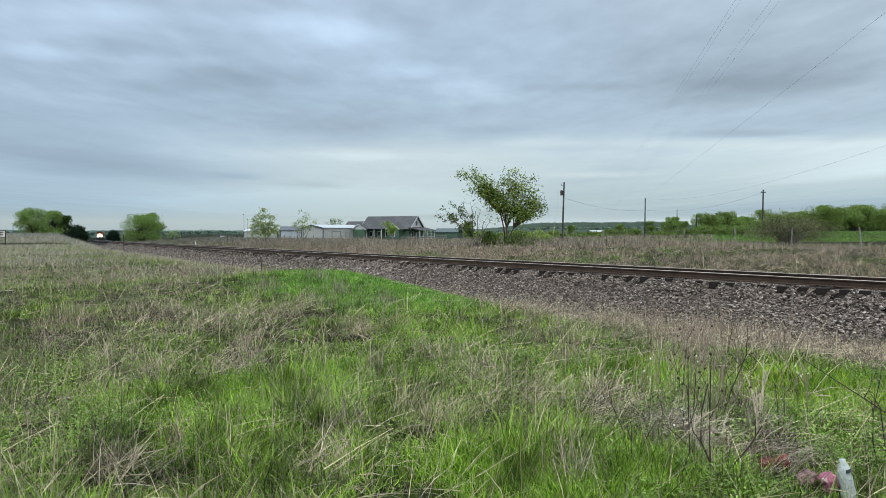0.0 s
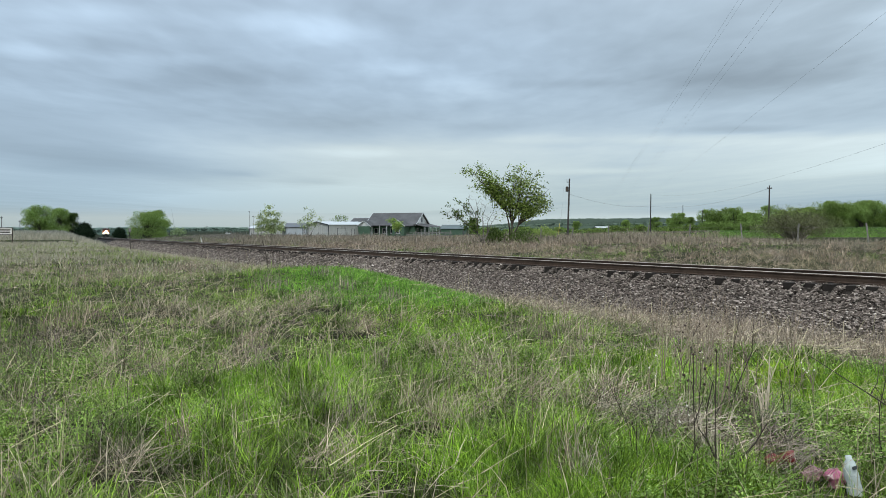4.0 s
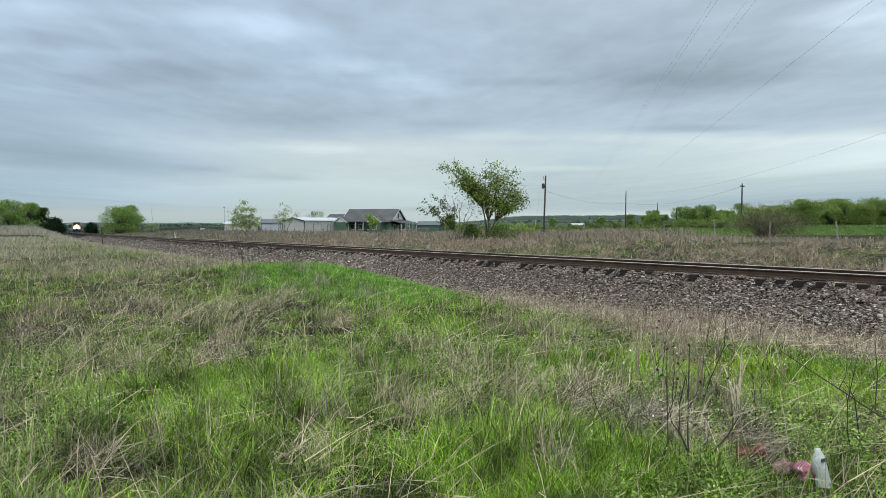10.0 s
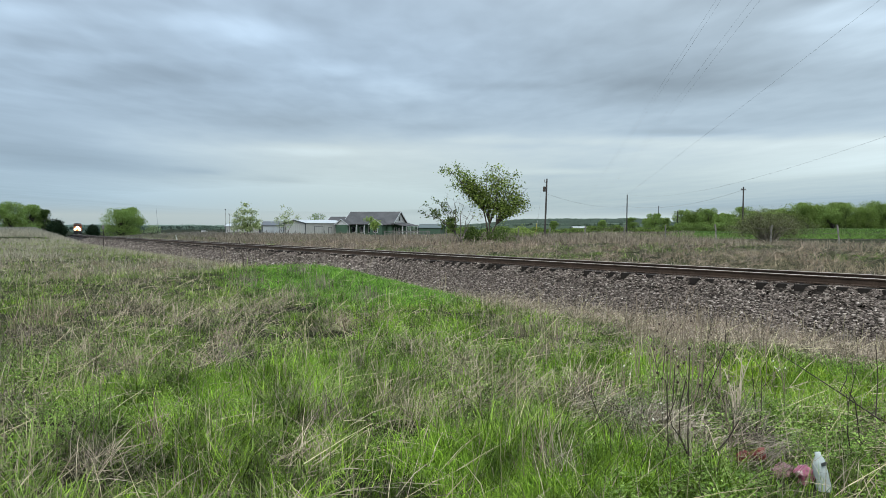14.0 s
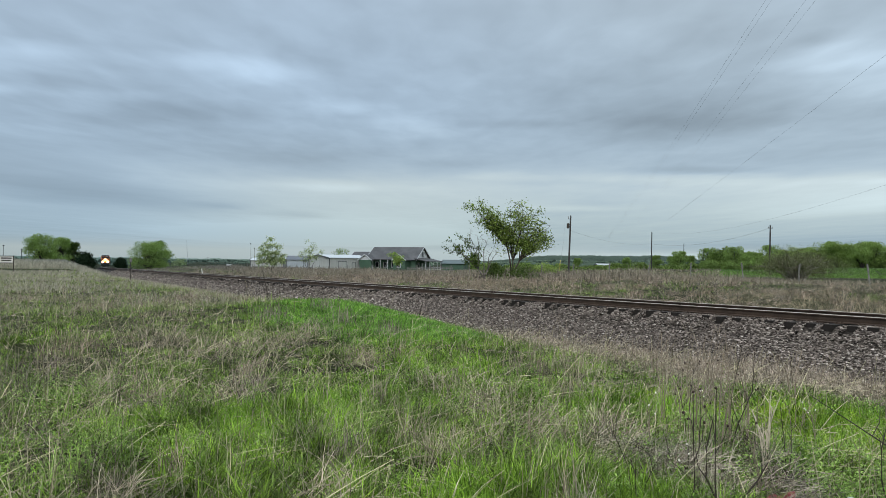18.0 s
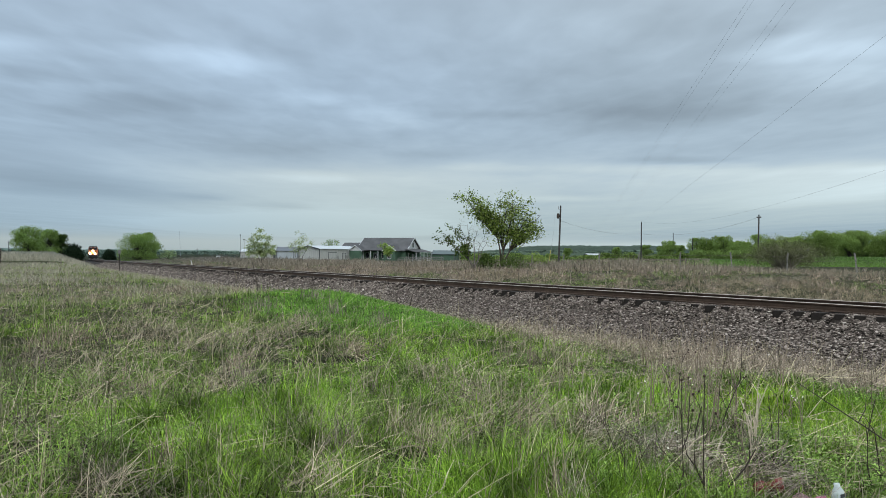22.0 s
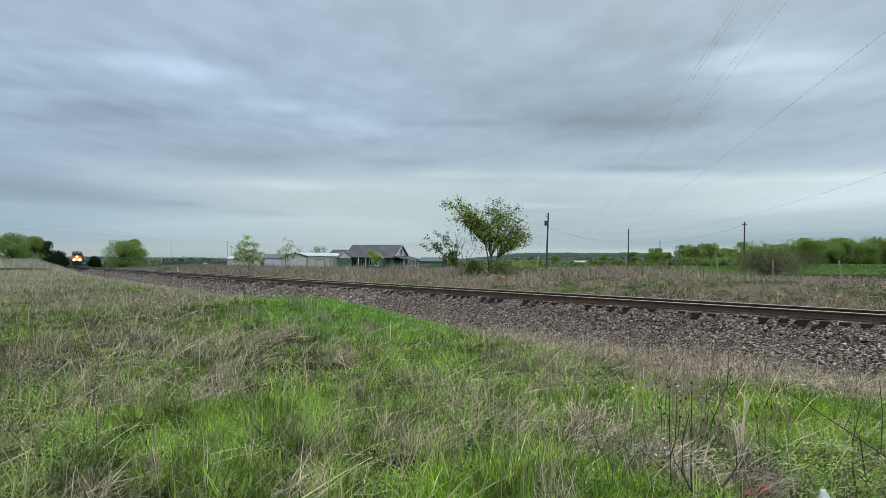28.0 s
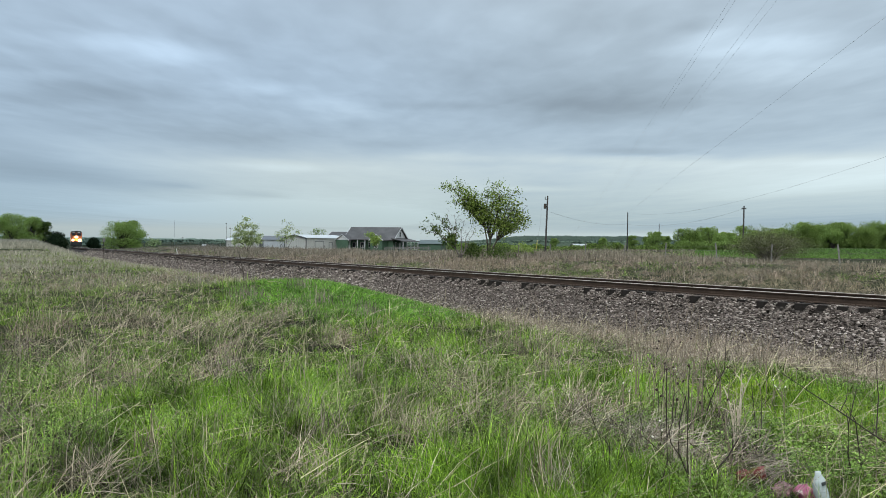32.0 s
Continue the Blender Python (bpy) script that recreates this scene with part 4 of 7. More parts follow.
def litter(name, count, r0, r1, power, length, width, material, seed, label, rise=0.35, only_dry=True, lift=0.14, droop=0.22):
    """Long dead stems, fallen or half fallen across the sward."""
    x, y, rg = scatter(count * 3, r0, r1, seed, power)
    s, lat = track_coords(x, y)
    ok = (lat < -4.0) & (rg.random(len(x)) < (0.05 + dryness(x, y) if only_dry else 1.0 - 0.8 * blob(x, y, -1.9, 19.5, 3.2, 4.5)) * (1 - 0.45 * fresh(x, y)))
    x, y = x[ok][:count], y[ok][:count]
    n = len(x)
    z = ground_z(x, y) + rg.uniform(0.01, lift, n)
    # stems of one spot lie much the same way
    a = (vnoise(x, y, 0.5, 55) * 9.0) + rg.normal(size=n) * 1.3
    up = np.abs(rg.normal(size=n)) * rise
    d = np.column_stack([np.cos(a) * np.cos(up), np.sin(a) * np.cos(up), np.sin(up)])
    side = np.column_stack([-np.sin(a), np.cos(a), np.zeros(n)])
    L = length * rg.uniform(0.4, 1.3, n)
    V = []
    for t in (0.0, 0.5, 1.0):
        c = np.column_stack([x, y, z]) + d * (L * t)[:, None]
        c[:, 2] -= L * droop * t * t
        w = (width * rg.uniform(0.7, 1.3, n) * (1.0 - 0.5 * t) * 0.5)[:, None]
        tilt = side * w + np.array([0, 0, 1.0]) * w * 0.7
        V += [c - tilt, c + tilt]
    V = np.stack(V, 1).reshape(-1, 3)
    b = (np.arange(n) * 6)[:, None]
    F = np.concatenate([b + np.array([[0, 1, 3, 2]]), b + np.array([[2, 3, 5, 4]])])
    tagged(part(name, mesh_np(name, V, [F], [material]), None), label, "dead stems", kind="stuff")


def stem_mats(name, centres, material, seed, label, width=0.0045):
    """Mats of dead stems: each a low dome of arching stems that fell mostly one way.
    centres: x, y, radius, stems, way, uprightness, height."""
    rg = np.random.default_rng(seed)
    C = np.array(centres, float)
    n_ = C[:, 3].astype(int)
    k = np.repeat(np.arange(len(C)), n_)
    n = len(k)
    x0, y0, R, _, way, upr, hgt = C[k].T
    off = rg.normal(size=(n, 2)) * (R * 0.48)[:, None]
    q = np.exp(-(off ** 2).sum(1) / (R * R))
    bx, by = x0 + off[:, 0], y0 + off[:, 1]
    bz = ground_z(bx, by) + hgt * q * rg.uniform(0.0, 1.0, n)
    a = way + rg.normal(size=n) * 1.9 + np.pi * (rg.random(n) < 0.3)
    el = np.clip(np.abs(rg.normal(size=n)) * 0.45 + upr, 0.05, 1.45)
    L = (R * 0.35 + 0.2) * rg.uniform(0.3, 1.5, n)
    droop = rg.uniform(0.0, 0.4, n) * np.sin(el) + 0.03
    d = np.column_stack([np.cos(a), np.sin(a)])
    wob = rg.normal(size=n) * 0.05
    side = np.column_stack([-d[:, 1], d[:, 0]])
    wd = width * (0.85 + 0.075 * np.hypot(x0, y0)) * rg.uniform(0.55, 1.35, n)
    V = []
    for t in (0.0, 0.34, 0.68, 1.0):
        c = np.column_stack([bx, by]) + d * (L * np.cos(el) * t)[:, None] + side * (wob * L * t * (1 - t) * 4)[:, None]
        z = bz + L * (np.sin(el) * t - droop * t * t)
        z = np.maximum(z, ground_z(c[:, 0], c[:, 1]) + 0.01)
        w = (wd * (1.0 - 0.55 * t) * 0.5)[:, None]
        s3 = np.column_stack([side * w * 0.8, w * 0.6])
        p = np.column_stack([c, z])
        V += [p - s3, p + s3]
    V = np.stack(V, 1).reshape(-1, 3)
    b = (np.arange(n) * 8)[:, None]
    F = np.concatenate([b + np.array([[2 * j, 2 * j + 1, 2 * j + 3, 2 * j + 2]]) for j in range(3)])
    tagged(part(name, mesh_np(name, V, [F], [material]), None), label, "dead stems", kind="stuff")


def mats_at(rows, seed, thick=1.15):
    """Mats from rows of tangent, distance, radius, uprightness."""
    rg = np.random.default_rng(seed)
    return [(b * d, d, r, int((55 + 190 * r) * thick), rg.uniform(0, 6.28), u + 0.2, 0.17 + 0.2 * r) for b, d, r, u in rows]


def mats_strewn(count, r0, r1, power, seed, size, stems, want, b0=-0.66, b1=0.66):
    """Mats strewn over the slope where the dead grass is thick."""
    x, y, rg = scatter(count * 4, r0, r1, seed, power, b0, b1)
    s, lat = track_coords(x, y)
    ok = (lat < -4.6) & (rg.random(len(x)) < want + 0.9 * dryness(x, y) - 1.5 * blob(x, y, -1.9, 20, 3.0, 4.2) - trodden(x, y) - 0.9 * fresh(x, y))
    x, y = x[ok][:count], y[ok][:count]
    return [(a, b, size * rg.uniform(0.5, 1.5), stems * rg.uniform(0.6, 1.4), rg.uniform(0, 6.28), 0.15 + abs(rg.normal()) * 0.5, rg.uniform(0.05, 0.16)) for a, b in zip(x, y)]


def mats_beyond(count, s0, s1, l0, l1, seed, size, stems):
    rg = np.random.default_rng(seed)
    out = []
    for _ in range(count):
        p = track(rg.uniform(s0, s1), rg.uniform(l0, l1))[0]
        if p[1] > 6 and abs(math.atan2(p[0], p[1])) < 0.62:
            out.append((p[0], p[1], size * rg.uniform(0.5, 1.5), stems, rg.uniform(0, 6.28), abs(rg.normal()) * 0.5, rg.uniform(0.1, 0.3)))
    return out


STRAW_STEM = foliage("bleached_stems", (0.19, 0.16, 0.115), (0.50, 0.45, 0.35), 0.1, 0.8)
GREY_STEM = foliage("grey_dead_stems", (0.075, 0.06, 0.05), (0.40, 0.35, 0.30), 0.1, 0.85)
litter("fallen_straw", 2600, 2.5, 8, 1.6, 0.27, 0.0042, STRAW_STEM, 501, "bleached straw fallen across the grass")
litter("fallen_straw", 3000, 7.5, 17, 1.5, 0.30, 0.006, STRAW_STEM, 502, "bleached straw fallen over the slope")
litter("fallen_straw", 2200, 16, 40, 1.4, 0.4, 0.009, STRAW_STEM, 503, "pale straw lying over the farther slope")
litter("fallen_stems", 2400, 2.5, 8, 1.6, 0.24, 0.0045, GREY_STEM, 504, "grey-brown dead stems matted in the grass")
litter("fallen_stems", 3000, 7.5, 17, 1.5, 0.32, 0.007, GREY_STEM, 505, "grey-brown dead stems matted on the slope")
litter("fallen_stems", 2600, 16, 40, 1.4, 0.42, 0.009, GREY_STEM, 509, "grey-brown dead stems on the farther slope")
litter("standing_straw", 1900, 2.8, 8, 1.6, 0.42, 0.004, STRAW_STEM, 506, "pale dry stems standing out of the grass", 1.2, False)
litter("standing_straw", 2700, 7.5, 20, 1.5, 0.45, 0.0065, STRAW_STEM, 507, "pale dry stems standing on the slope", 1.2, False)
litter("standing_stems", 2000, 18, 60, 1.4, 0.55, 0.010, STRAW_STEM, 508, "thin dry stems standing on the far slope", 1.2, False)
litter("standing_stems", 1500, 4, 18, 1.5, 0.5, 0.006, GREY_STEM, 510, "thin grey stems standing on the slope", 1.2, True)

LONG_STRAW = foliage("long_pale_straw", (0.17, 0.155, 0.09), (0.56, 0.52, 0.35), 0.12, 0.75, None, 0.7)
litter("long_straw", 480, 2.6, 8.5, 1.7, 0.5, 0.0042, LONG_STRAW, 511, "long straight pale straws lying across the green grass", 0.45, False, 0.24, 0.06)
litter("long_straw", 650, 8, 19, 1.5, 0.55, 0.0062, LONG_STRAW, 512, "long straight pale straws on the slope", 0.55, False, 0.22, 0.06)
litter("upright_straw", 260, 3.0, 9, 1.7, 0.55, 0.0042, LONG_STRAW, 513, "tall thin bleached straws standing in the grass", 1.5, False, 0.05, 0.05)
litter("upright_straw", 500, 8, 24, 1.5, 0.62, 0.0065, LONG_STRAW, 514, "tall thin bleached straws standing on the slope", 1.5, False, 0.05, 0.05)


RUST_STEM = foliage("rusty_dead_stems", (0.12, 0.088, 0.068), (0.50, 0.415, 0.335), 0.1, 0.85)
stem_mats("straw_mat", mats_at(STRAW_MATS, 520) + mats_strewn(110, 3.5, 12, 1.5, 521, 0.32, 20, 0.4) + mats_strewn(130, 11, 34, 1.4, 522, 0.36, 20, 0.25), STRAW_STEM, 523, "bleached straw lying in tangled mats over the grass", 0.0038)
stem_mats("grey_mat", mats_at(GREY_MATS, 530) + mats_strewn(75, 3, 12, 1.5, 531, 0.32, 22, 0.35) + mats_strewn(190, 11, 34, 1.4, 532, 0.36, 26, 0.25) + mats_beyond(260, 0, 90, 4.5, 22, 533, 0.6, 60), GREY_STEM, 534, "grey-brown dead stems lying in tangled mats", 0.0037)
stem_mats("rusty_mat", mats_at(RUST_MATS, 540) + mats_strewn(120, 9, 34, 1.4, 541, 0.34, 55, 0.0) + mats_beyond(420, 0, 90, 4.2, 24, 542, 0.6, 60), RUST_STEM, 543, "rusty brown dead grass lying in tangled mats", 0.0042)


TANGLE_STEM = foliage("tangled_grey_straw", (0.03, 0.026, 0.02), (0.52, 0.485, 0.395), 0.03, 0.85, None, 0.6)
stem_mats("tangled_straw", mats_at(TANGLE, 550, 1.7), TANGLE_STEM, 551, "grey-white dead straw lying in a thick tangle", 0.0043)


def low_weeds(x, y):
    """The growth past the track thins out towards the crop field."""
    return 1 - 0.62 * smoothstep(0.30, 0.47, np.asarray(x) / np.asarray(y))


def rough_beyond():
    """Rank brown grass between the track and the fence, and on past it, in bunches."""
    for i, (s0, s1, l0, l1, count, w, h) in enumerate(((0, 70, 3.8, 20, 62000, 0.019, 0.44), (0, 130, 18, 48, 60000, 0.033, 0.40), (60, 260, 3.8, 40, 48000, 0.055, 0.5))):
        rg = np.random.default_rng(60 + i)
        nb = count // 14
        S, L = rg.uniform(s0, s1, nb), l0 + (l1 - l0) * rg.random(nb)
        cxy = np.array([track(a, b)[0] for a, b in zip(S, L)])
        k_ = rg.integers(0, nb, count)
        off = rg.normal(size=(count, 2))
        x, y = (cxy[k_] + off * (0.16 + 0.10 * i)).T
        ok = (y > 5) & (np.abs(np.arctan2(x, y)) < 0.64) & (track_coords(x, y)[1] > 3.6)
        x, y, k_, off = x[ok], y[ok], k_[ok], off[ok]
        P = np.column_stack([x, y, ground_z(x, y)])
        n = len(x)
        bh = rg.uniform(0.5, 1.5, nb)[k_]
        g = (vnoise(x, y, 6, 21) + 0.5 * (vnoise(x, y, 1.8, 22) - 0.5) + rg.uniform(-0.22, 0.22, nb)[k_])
        for k, (mat_, nm, lab) in enumerate(((FIELD_DRY, "rank_grass", "tall dead brown grass beyond the track"), (DRY_PINK, "rusty_grass", "tall rusty bunchgrass beyond the track"), (GREEN_DULL, "field_grass", "dull green grass showing through dead stems"))):
            sel = [(g < 0.52), (g >= 0.52) & (g < 0.67), (g >= 0.67)][k]
            m_ = int(sel.sum())
            hh = h * bh[sel] * rg.uniform(0.5, 1.1, m_) * (0.75 if k == 2 else 1) * (0.6 + 0.8 * vnoise(x[sel], y[sel], 2.5, 30)) * (low_weeds(x[sel], y[sel]) if i else 1.0)
            blades(nm, P[sel], hh, w * rg.uniform(0.5, 1.4, m_), rg.uniform(0.3, 2.0, m_), mat_, 300 + 10 * i + k, lab, 2, lean=off[sel] * 0.5)


rough_beyond()


def leafy_weeds(name, count, r0, r1, b0, b1, seed, size, material=None, per=26, label="low broad-leaved green weeds among the grass", tall=0.17):
    """Low broad-leaved weeds in loose rosettes among the grass."""
    x, y, rg = scatter(count, r0, r1, seed, 1.6, b0, b1)
    s, lat = track_coords(x, y)
    ok = (lat < -4.5) & (vnoise(x, y, 1.3, 71) + rg.uniform(-0.2, 0.2, count) > 0.5 + trodden(x, y))
    x, y = x[ok], y[ok]
    z = ground_z(x, y)
    n = len(x)
    a = rg.uniform(0, 2 * np.pi, n * per)
    el = rg.uniform(0.1, 1.1, n * per)
    ln = size * rg.uniform(0.5, 1.3, n * per)
    c = np.repeat(np.column_stack([x, y, z]), per, 0)
    st = rg.random(n * per) * tall
    base = c + np.column_stack([np.cos(a) * 0.05, np.sin(a) * 0.05, st])
    d = np.column_stack([np.cos(a) * np.cos(el), np.sin(a) * np.cos(el), np.sin(el)])
    sd = np.column_stack([-np.sin(a), np.cos(a), np.zeros(n * per)])
    tip = base + d * ln[:, None]
    tip[:, 2] -= ln * 0.25
    mid = base + d * (ln * 0.5)[:, None]
    w = (ln * 0.22)[:, None]
    V = np.stack([base, mid + sd * w, tip, mid - sd * w], 1).reshape(-1, 3)
    i = (np.arange(n * per) * 4)[:, None]
    F = np.concatenate([i + np.array([[0, 1, 2]]), i + np.array([[0, 2, 3]])])
    tagged(part(name, mesh_np(name, V, [F], [material or BROAD]), None), label, "weeds", kind="stuff")


leafy_weeds("leafy_weeds", 520, 3.0, 10, 0.28, 0.66, 611, 0.04)
leafy_weeds("leafy_weeds", 330, 3.2, 14, -0.66, 0.28, 612, 0.036)
GREY_HERB = foliage("grey_green_herb", (0.105, 0.19, 0.04), (0.32, 0.48, 0.135), 0.25, 0.7, None, 0.6)
leafy_weeds("feathery_herb", 520, 2.9, 10, -0.66, -0.30, 613, 0.028, GREY_HERB, 60, "fine grey-green feathery herbs among the grass", 0.24)
leafy_weeds("feathery_herb", 500, 3.2, 8.5, 0.22, 0.66, 614, 0.034, GREY_HERB, 60, "fine grey-green feathery herbs round the rubbish", 0.22)
leafy_weeds("feathery_herb", 450, 4.5, 12, -0.30, 0.25, 615, 0.036, GREY_HERB, 50, "fine grey-green herbs scattered in the grass", 0.2)


def dead_weeds():
    """Dark dead weed stems standing through the grass beyond the track."""
    rg = np.random.default_rng(91)
    n = 5500
    S, L = rg.uniform(0, 170, n), 8 + 40 * rg.random(n) ** 0.7
    xy = np.array([track(a, b)[0] for a, b in zip(S, L)])
    x, y = xy.T
    ok = (y > 8) & (np.abs(np.arctan2(x, y)) < 0.62) & (vnoise(x, y, 5, 33) + 0.3 * rg.random(n) > 0.5)
    x, y = x[ok], y[ok]
    m_ = len(x)
    P = np.column_stack([x, y, ground_z(x, y)])
    blades("dead_weeds", P, rg.uniform(0.5, 1.25, m_) * low_weeds(x, y), 0.0008 * np.hypot(x, y) * rg.uniform(0.5, 1.1, m_), rg.uniform(0.0, 0.45, m_), GREY_STEM, 92, "dark dead weed stems standing in the rank grass", 2, category="dead weeds")


dead_weeds()


FENCE_WEED = foliage("fence_weeds", (0.115, 0.10, 0.078), (0.38, 0.34, 0.275), 0.2, 0.85, None, 0.6)


def fence_weeds():
    """Tall mauve-grey dead weeds grown up along the fence, and rough pasture past it."""
    rg = np.random.default_rng(97)
    n = 64000
    S_, L = rg.uniform(-5, 230, n), 33 + rg.normal(size=n) * 5.0
    xy = np.array([track(a, b)[0] for a, b in zip(S_, L)])
    x, y = xy.T
    ok = (y > 12) & (np.abs(np.arctan2(x, y)) < 0.62) & (vnoise(x, y, 4, 34) + 0.35 * rg.random(n) > 0.42) & (L > 21)
    x, y = x[ok], y[ok]
    m_ = len(x)
    hh = rg.uniform(0.3, 1.0, m_) ** 1.3 * (0.3 + 1.5 * vnoise(x, y, 3.0, 35)) * low_weeds(x, y)
    blades("fence_weeds", np.column_stack([x, y, ground_z(x, y)]), hh, 0.0007 * np.hypot(x, y) * rg.uniform(0.5, 1.3, m_), rg.uniform(0.1, 1.1, m_), FENCE_WEED, 98, "tall mauve-grey dead weeds along the fence", 2, category="dead weeds")
    n = 9000
    d = rg.uniform(98, 165, n)
    x, y = rg.uniform(-0.275, -0.085, n) * d, d
    ok = vnoise(x, y, 5, 38) + 0.4 * rg.random(n) > 0.42
    x, y = x[ok], y[ok]
    m_ = len(x)
    blades("yard_weeds", np.column_stack([x, y, ground_z(x, y)]), rg.uniform(0.4, 1.25, m_) * (0.5 + 0.9 * vnoise(x, y, 3.0, 39)), 0.0008 * np.hypot(x, y) * rg.uniform(0.5, 1.3, m_), rg.uniform(0.1, 0.9, m_), FENCE_WEED, 99, "tall grey weeds before the metal sheds", 2, category="dead weeds")
    n = 42000
    d = 72 + 175 * rg.random(n) ** 0.9
    x, y = rg.uniform(-0.42, 0.36, n) * d, d
    ok = track_coords(x, y)[1] > 30
    x, y = x[ok], y[ok]
    g = vnoise(x, y, 14, 36) + 0.4 * (vnoise(x, y, 4, 37) - 0.5)
    for k, (mat_, nm, lab) in enumerate(((FIELD_DRY, "pasture_straw", "pale dead grass over the far pasture"), (GREEN_DULL, "pasture_grass", "dull green grass over the far pasture"))):
        sel = (g < 0.56) == (k == 0)
        m_ = int(sel.sum())
        blades(nm, np.column_stack([x[sel], y[sel], ground_z(x[sel], y[sel])]), rg.uniform(0.2, 0.6, m_), 0.0011 * d[ok][sel] * rg.uniform(0.5, 1.4, m_), rg.uniform(0.3, 1.6, m_), mat_, 110 + k, lab, 2)


fence_weeds()


def crop_field():
    """Short bright crop on the level field past the fence."""
    rg = np.random.default_rng(95)
    n = 30000
    d = 104 + 134 * rg.random(n) ** 0.95
    b = rg.uniform(0.33, 0.68, n)
    x, y = b * d, d
    P = np.column_stack([x, y, ground_z(x, y)])
    blades("crop_field", P, rg.uniform(0.12, 0.32, n), 0.19 * rg.uniform(0.6, 1.4, n), rg.uniform(0.2, 1.2, n), FIELD_GREEN, 96, "bright green young crop on the field past the fence", 2, category="crop")


crop_field()


# ---- trees ----
def branch_mesh(name, height, seed, trunks=1, fork=0.35, wide=0.8, levels=4, r0=0.16, bark=None, kids=3, crooked=0.18):
    """Trunk and limbs as one tapered mesh; returns it with the twig ends."""
    rnd = random.Random(seed)
    bm = bmesh.new()
    tips = []

    def grow(p, d, length, r, level):
        pts, rad = [p], [r]
        q, dd = p.copy(), d.copy()
        steps = 4
        for i in range(steps):
            dd = (dd + Vector((rnd.uniform(-1, 1), rnd.uniform(-1, 1), rnd.uniform(-0.3, 0.7))) * crooked).normalized()
            q = q + dd * (length / steps)
            pts.append(q.copy())
            rad.append(r * (1 - 0.45 * (i + 1) / steps))
        tube_bm(pts, rad, 6 if level < 2 else 4, bm, cap=False)
        if level >= levels - 2:
            tips.extend(pts[2:])
        if level < levels - 1:
            for k in range(kids + (rnd.random() < 0.4)):
                at = pts[rnd.choice((2, 3, 4))] if k else pts[-1]
                ang = rnd.uniform(0, 2 * math.pi)
                out = Vector((math.cos(ang), math.sin(ang), 0)) * wide * rnd.uniform(0.6, 1.2)
                nd = (dd * 0.9 + out + Vector((0, 0, 0.18))).normalized()
                grow(at, nd, length * rnd.uniform(0.58, 0.82), rad[-1] * rnd.uniform(0.6, 0.85), level + 1)

    for k in range(trunks):
        a = 2 * math.pi * k / max(1, trunks) + rnd.uniform(-0.5, 0.5)
        d = Vector((math.cos(a) * (fork if trunks > 1 else 0.08), math.sin(a) * (fork if trunks > 1 else 0.08) * 0.7, 1)).normalized()
        grow(Vector((0.12 * k, 0, -0.15)), d, height * fork_len(levels), r0 * rnd.uniform(0.8, 1.1), 0)
    me = bpy.data.meshes.new(name)
    bm.to_mesh(me)
    bm.free()
    me.materials.append(bark or BARK)
    for pl in me.polygons:
        pl.use_smooth = True
    return me, np.array([tuple(t) for t in tips])


def fork_len(levels):
    return 0.40 if levels >= 4 else 0.5


def leaf_mesh(name, centres, count, size, spread, material, seed, flat=0.6):
    """Many small folded leaves round the centres."""
    rg = np.random.default_rng(seed)
    c = centres[rg.integers(0, len(centres), count)] + rg.normal(size=(count, 3)) * np.array([spread, spread, spread * flat])
    a = rg.normal(size=(count, 3))
    a /= np.linalg.norm(a, axis=1)[:, None]
    b = np.cross(a, rg.normal(size=(count, 3)))
    b /= np.linalg.norm(b, axis=1)[:, None]
    n = np.cross(a, b)
    L = (size * rg.uniform(0.6, 1.4, count))[:, None]
    V = np.stack([c - a * L * 0.5, c + b * L * 0.28 + n * L * 0.08, c + a * L * 0.5, c - b * L * 0.28 + n * L * 0.08], 1).reshape(-1, 3)
    i = (np.arange(count) * 4)[:, None]
    return mesh_np(name, V, [np.concatenate([i + np.array([[0, 1, 2]]), i + np.array([[0, 2, 3]])])], [material])


def tree(name, m, height, leaves, size, spread, material, seed, label, category="tree", bark=None, group="", **kw):
    root = empty(name, m)
    trunk_me, tips = branch_mesh("trunk", height, seed, bark=bark, **kw)
    part("trunk", trunk_me, None, root, "")
    part("crown", leaf_mesh("crown", tips, leaves, size, spread, material, seed + 5), None, root, "")
    return tagged(root, label, category, group)


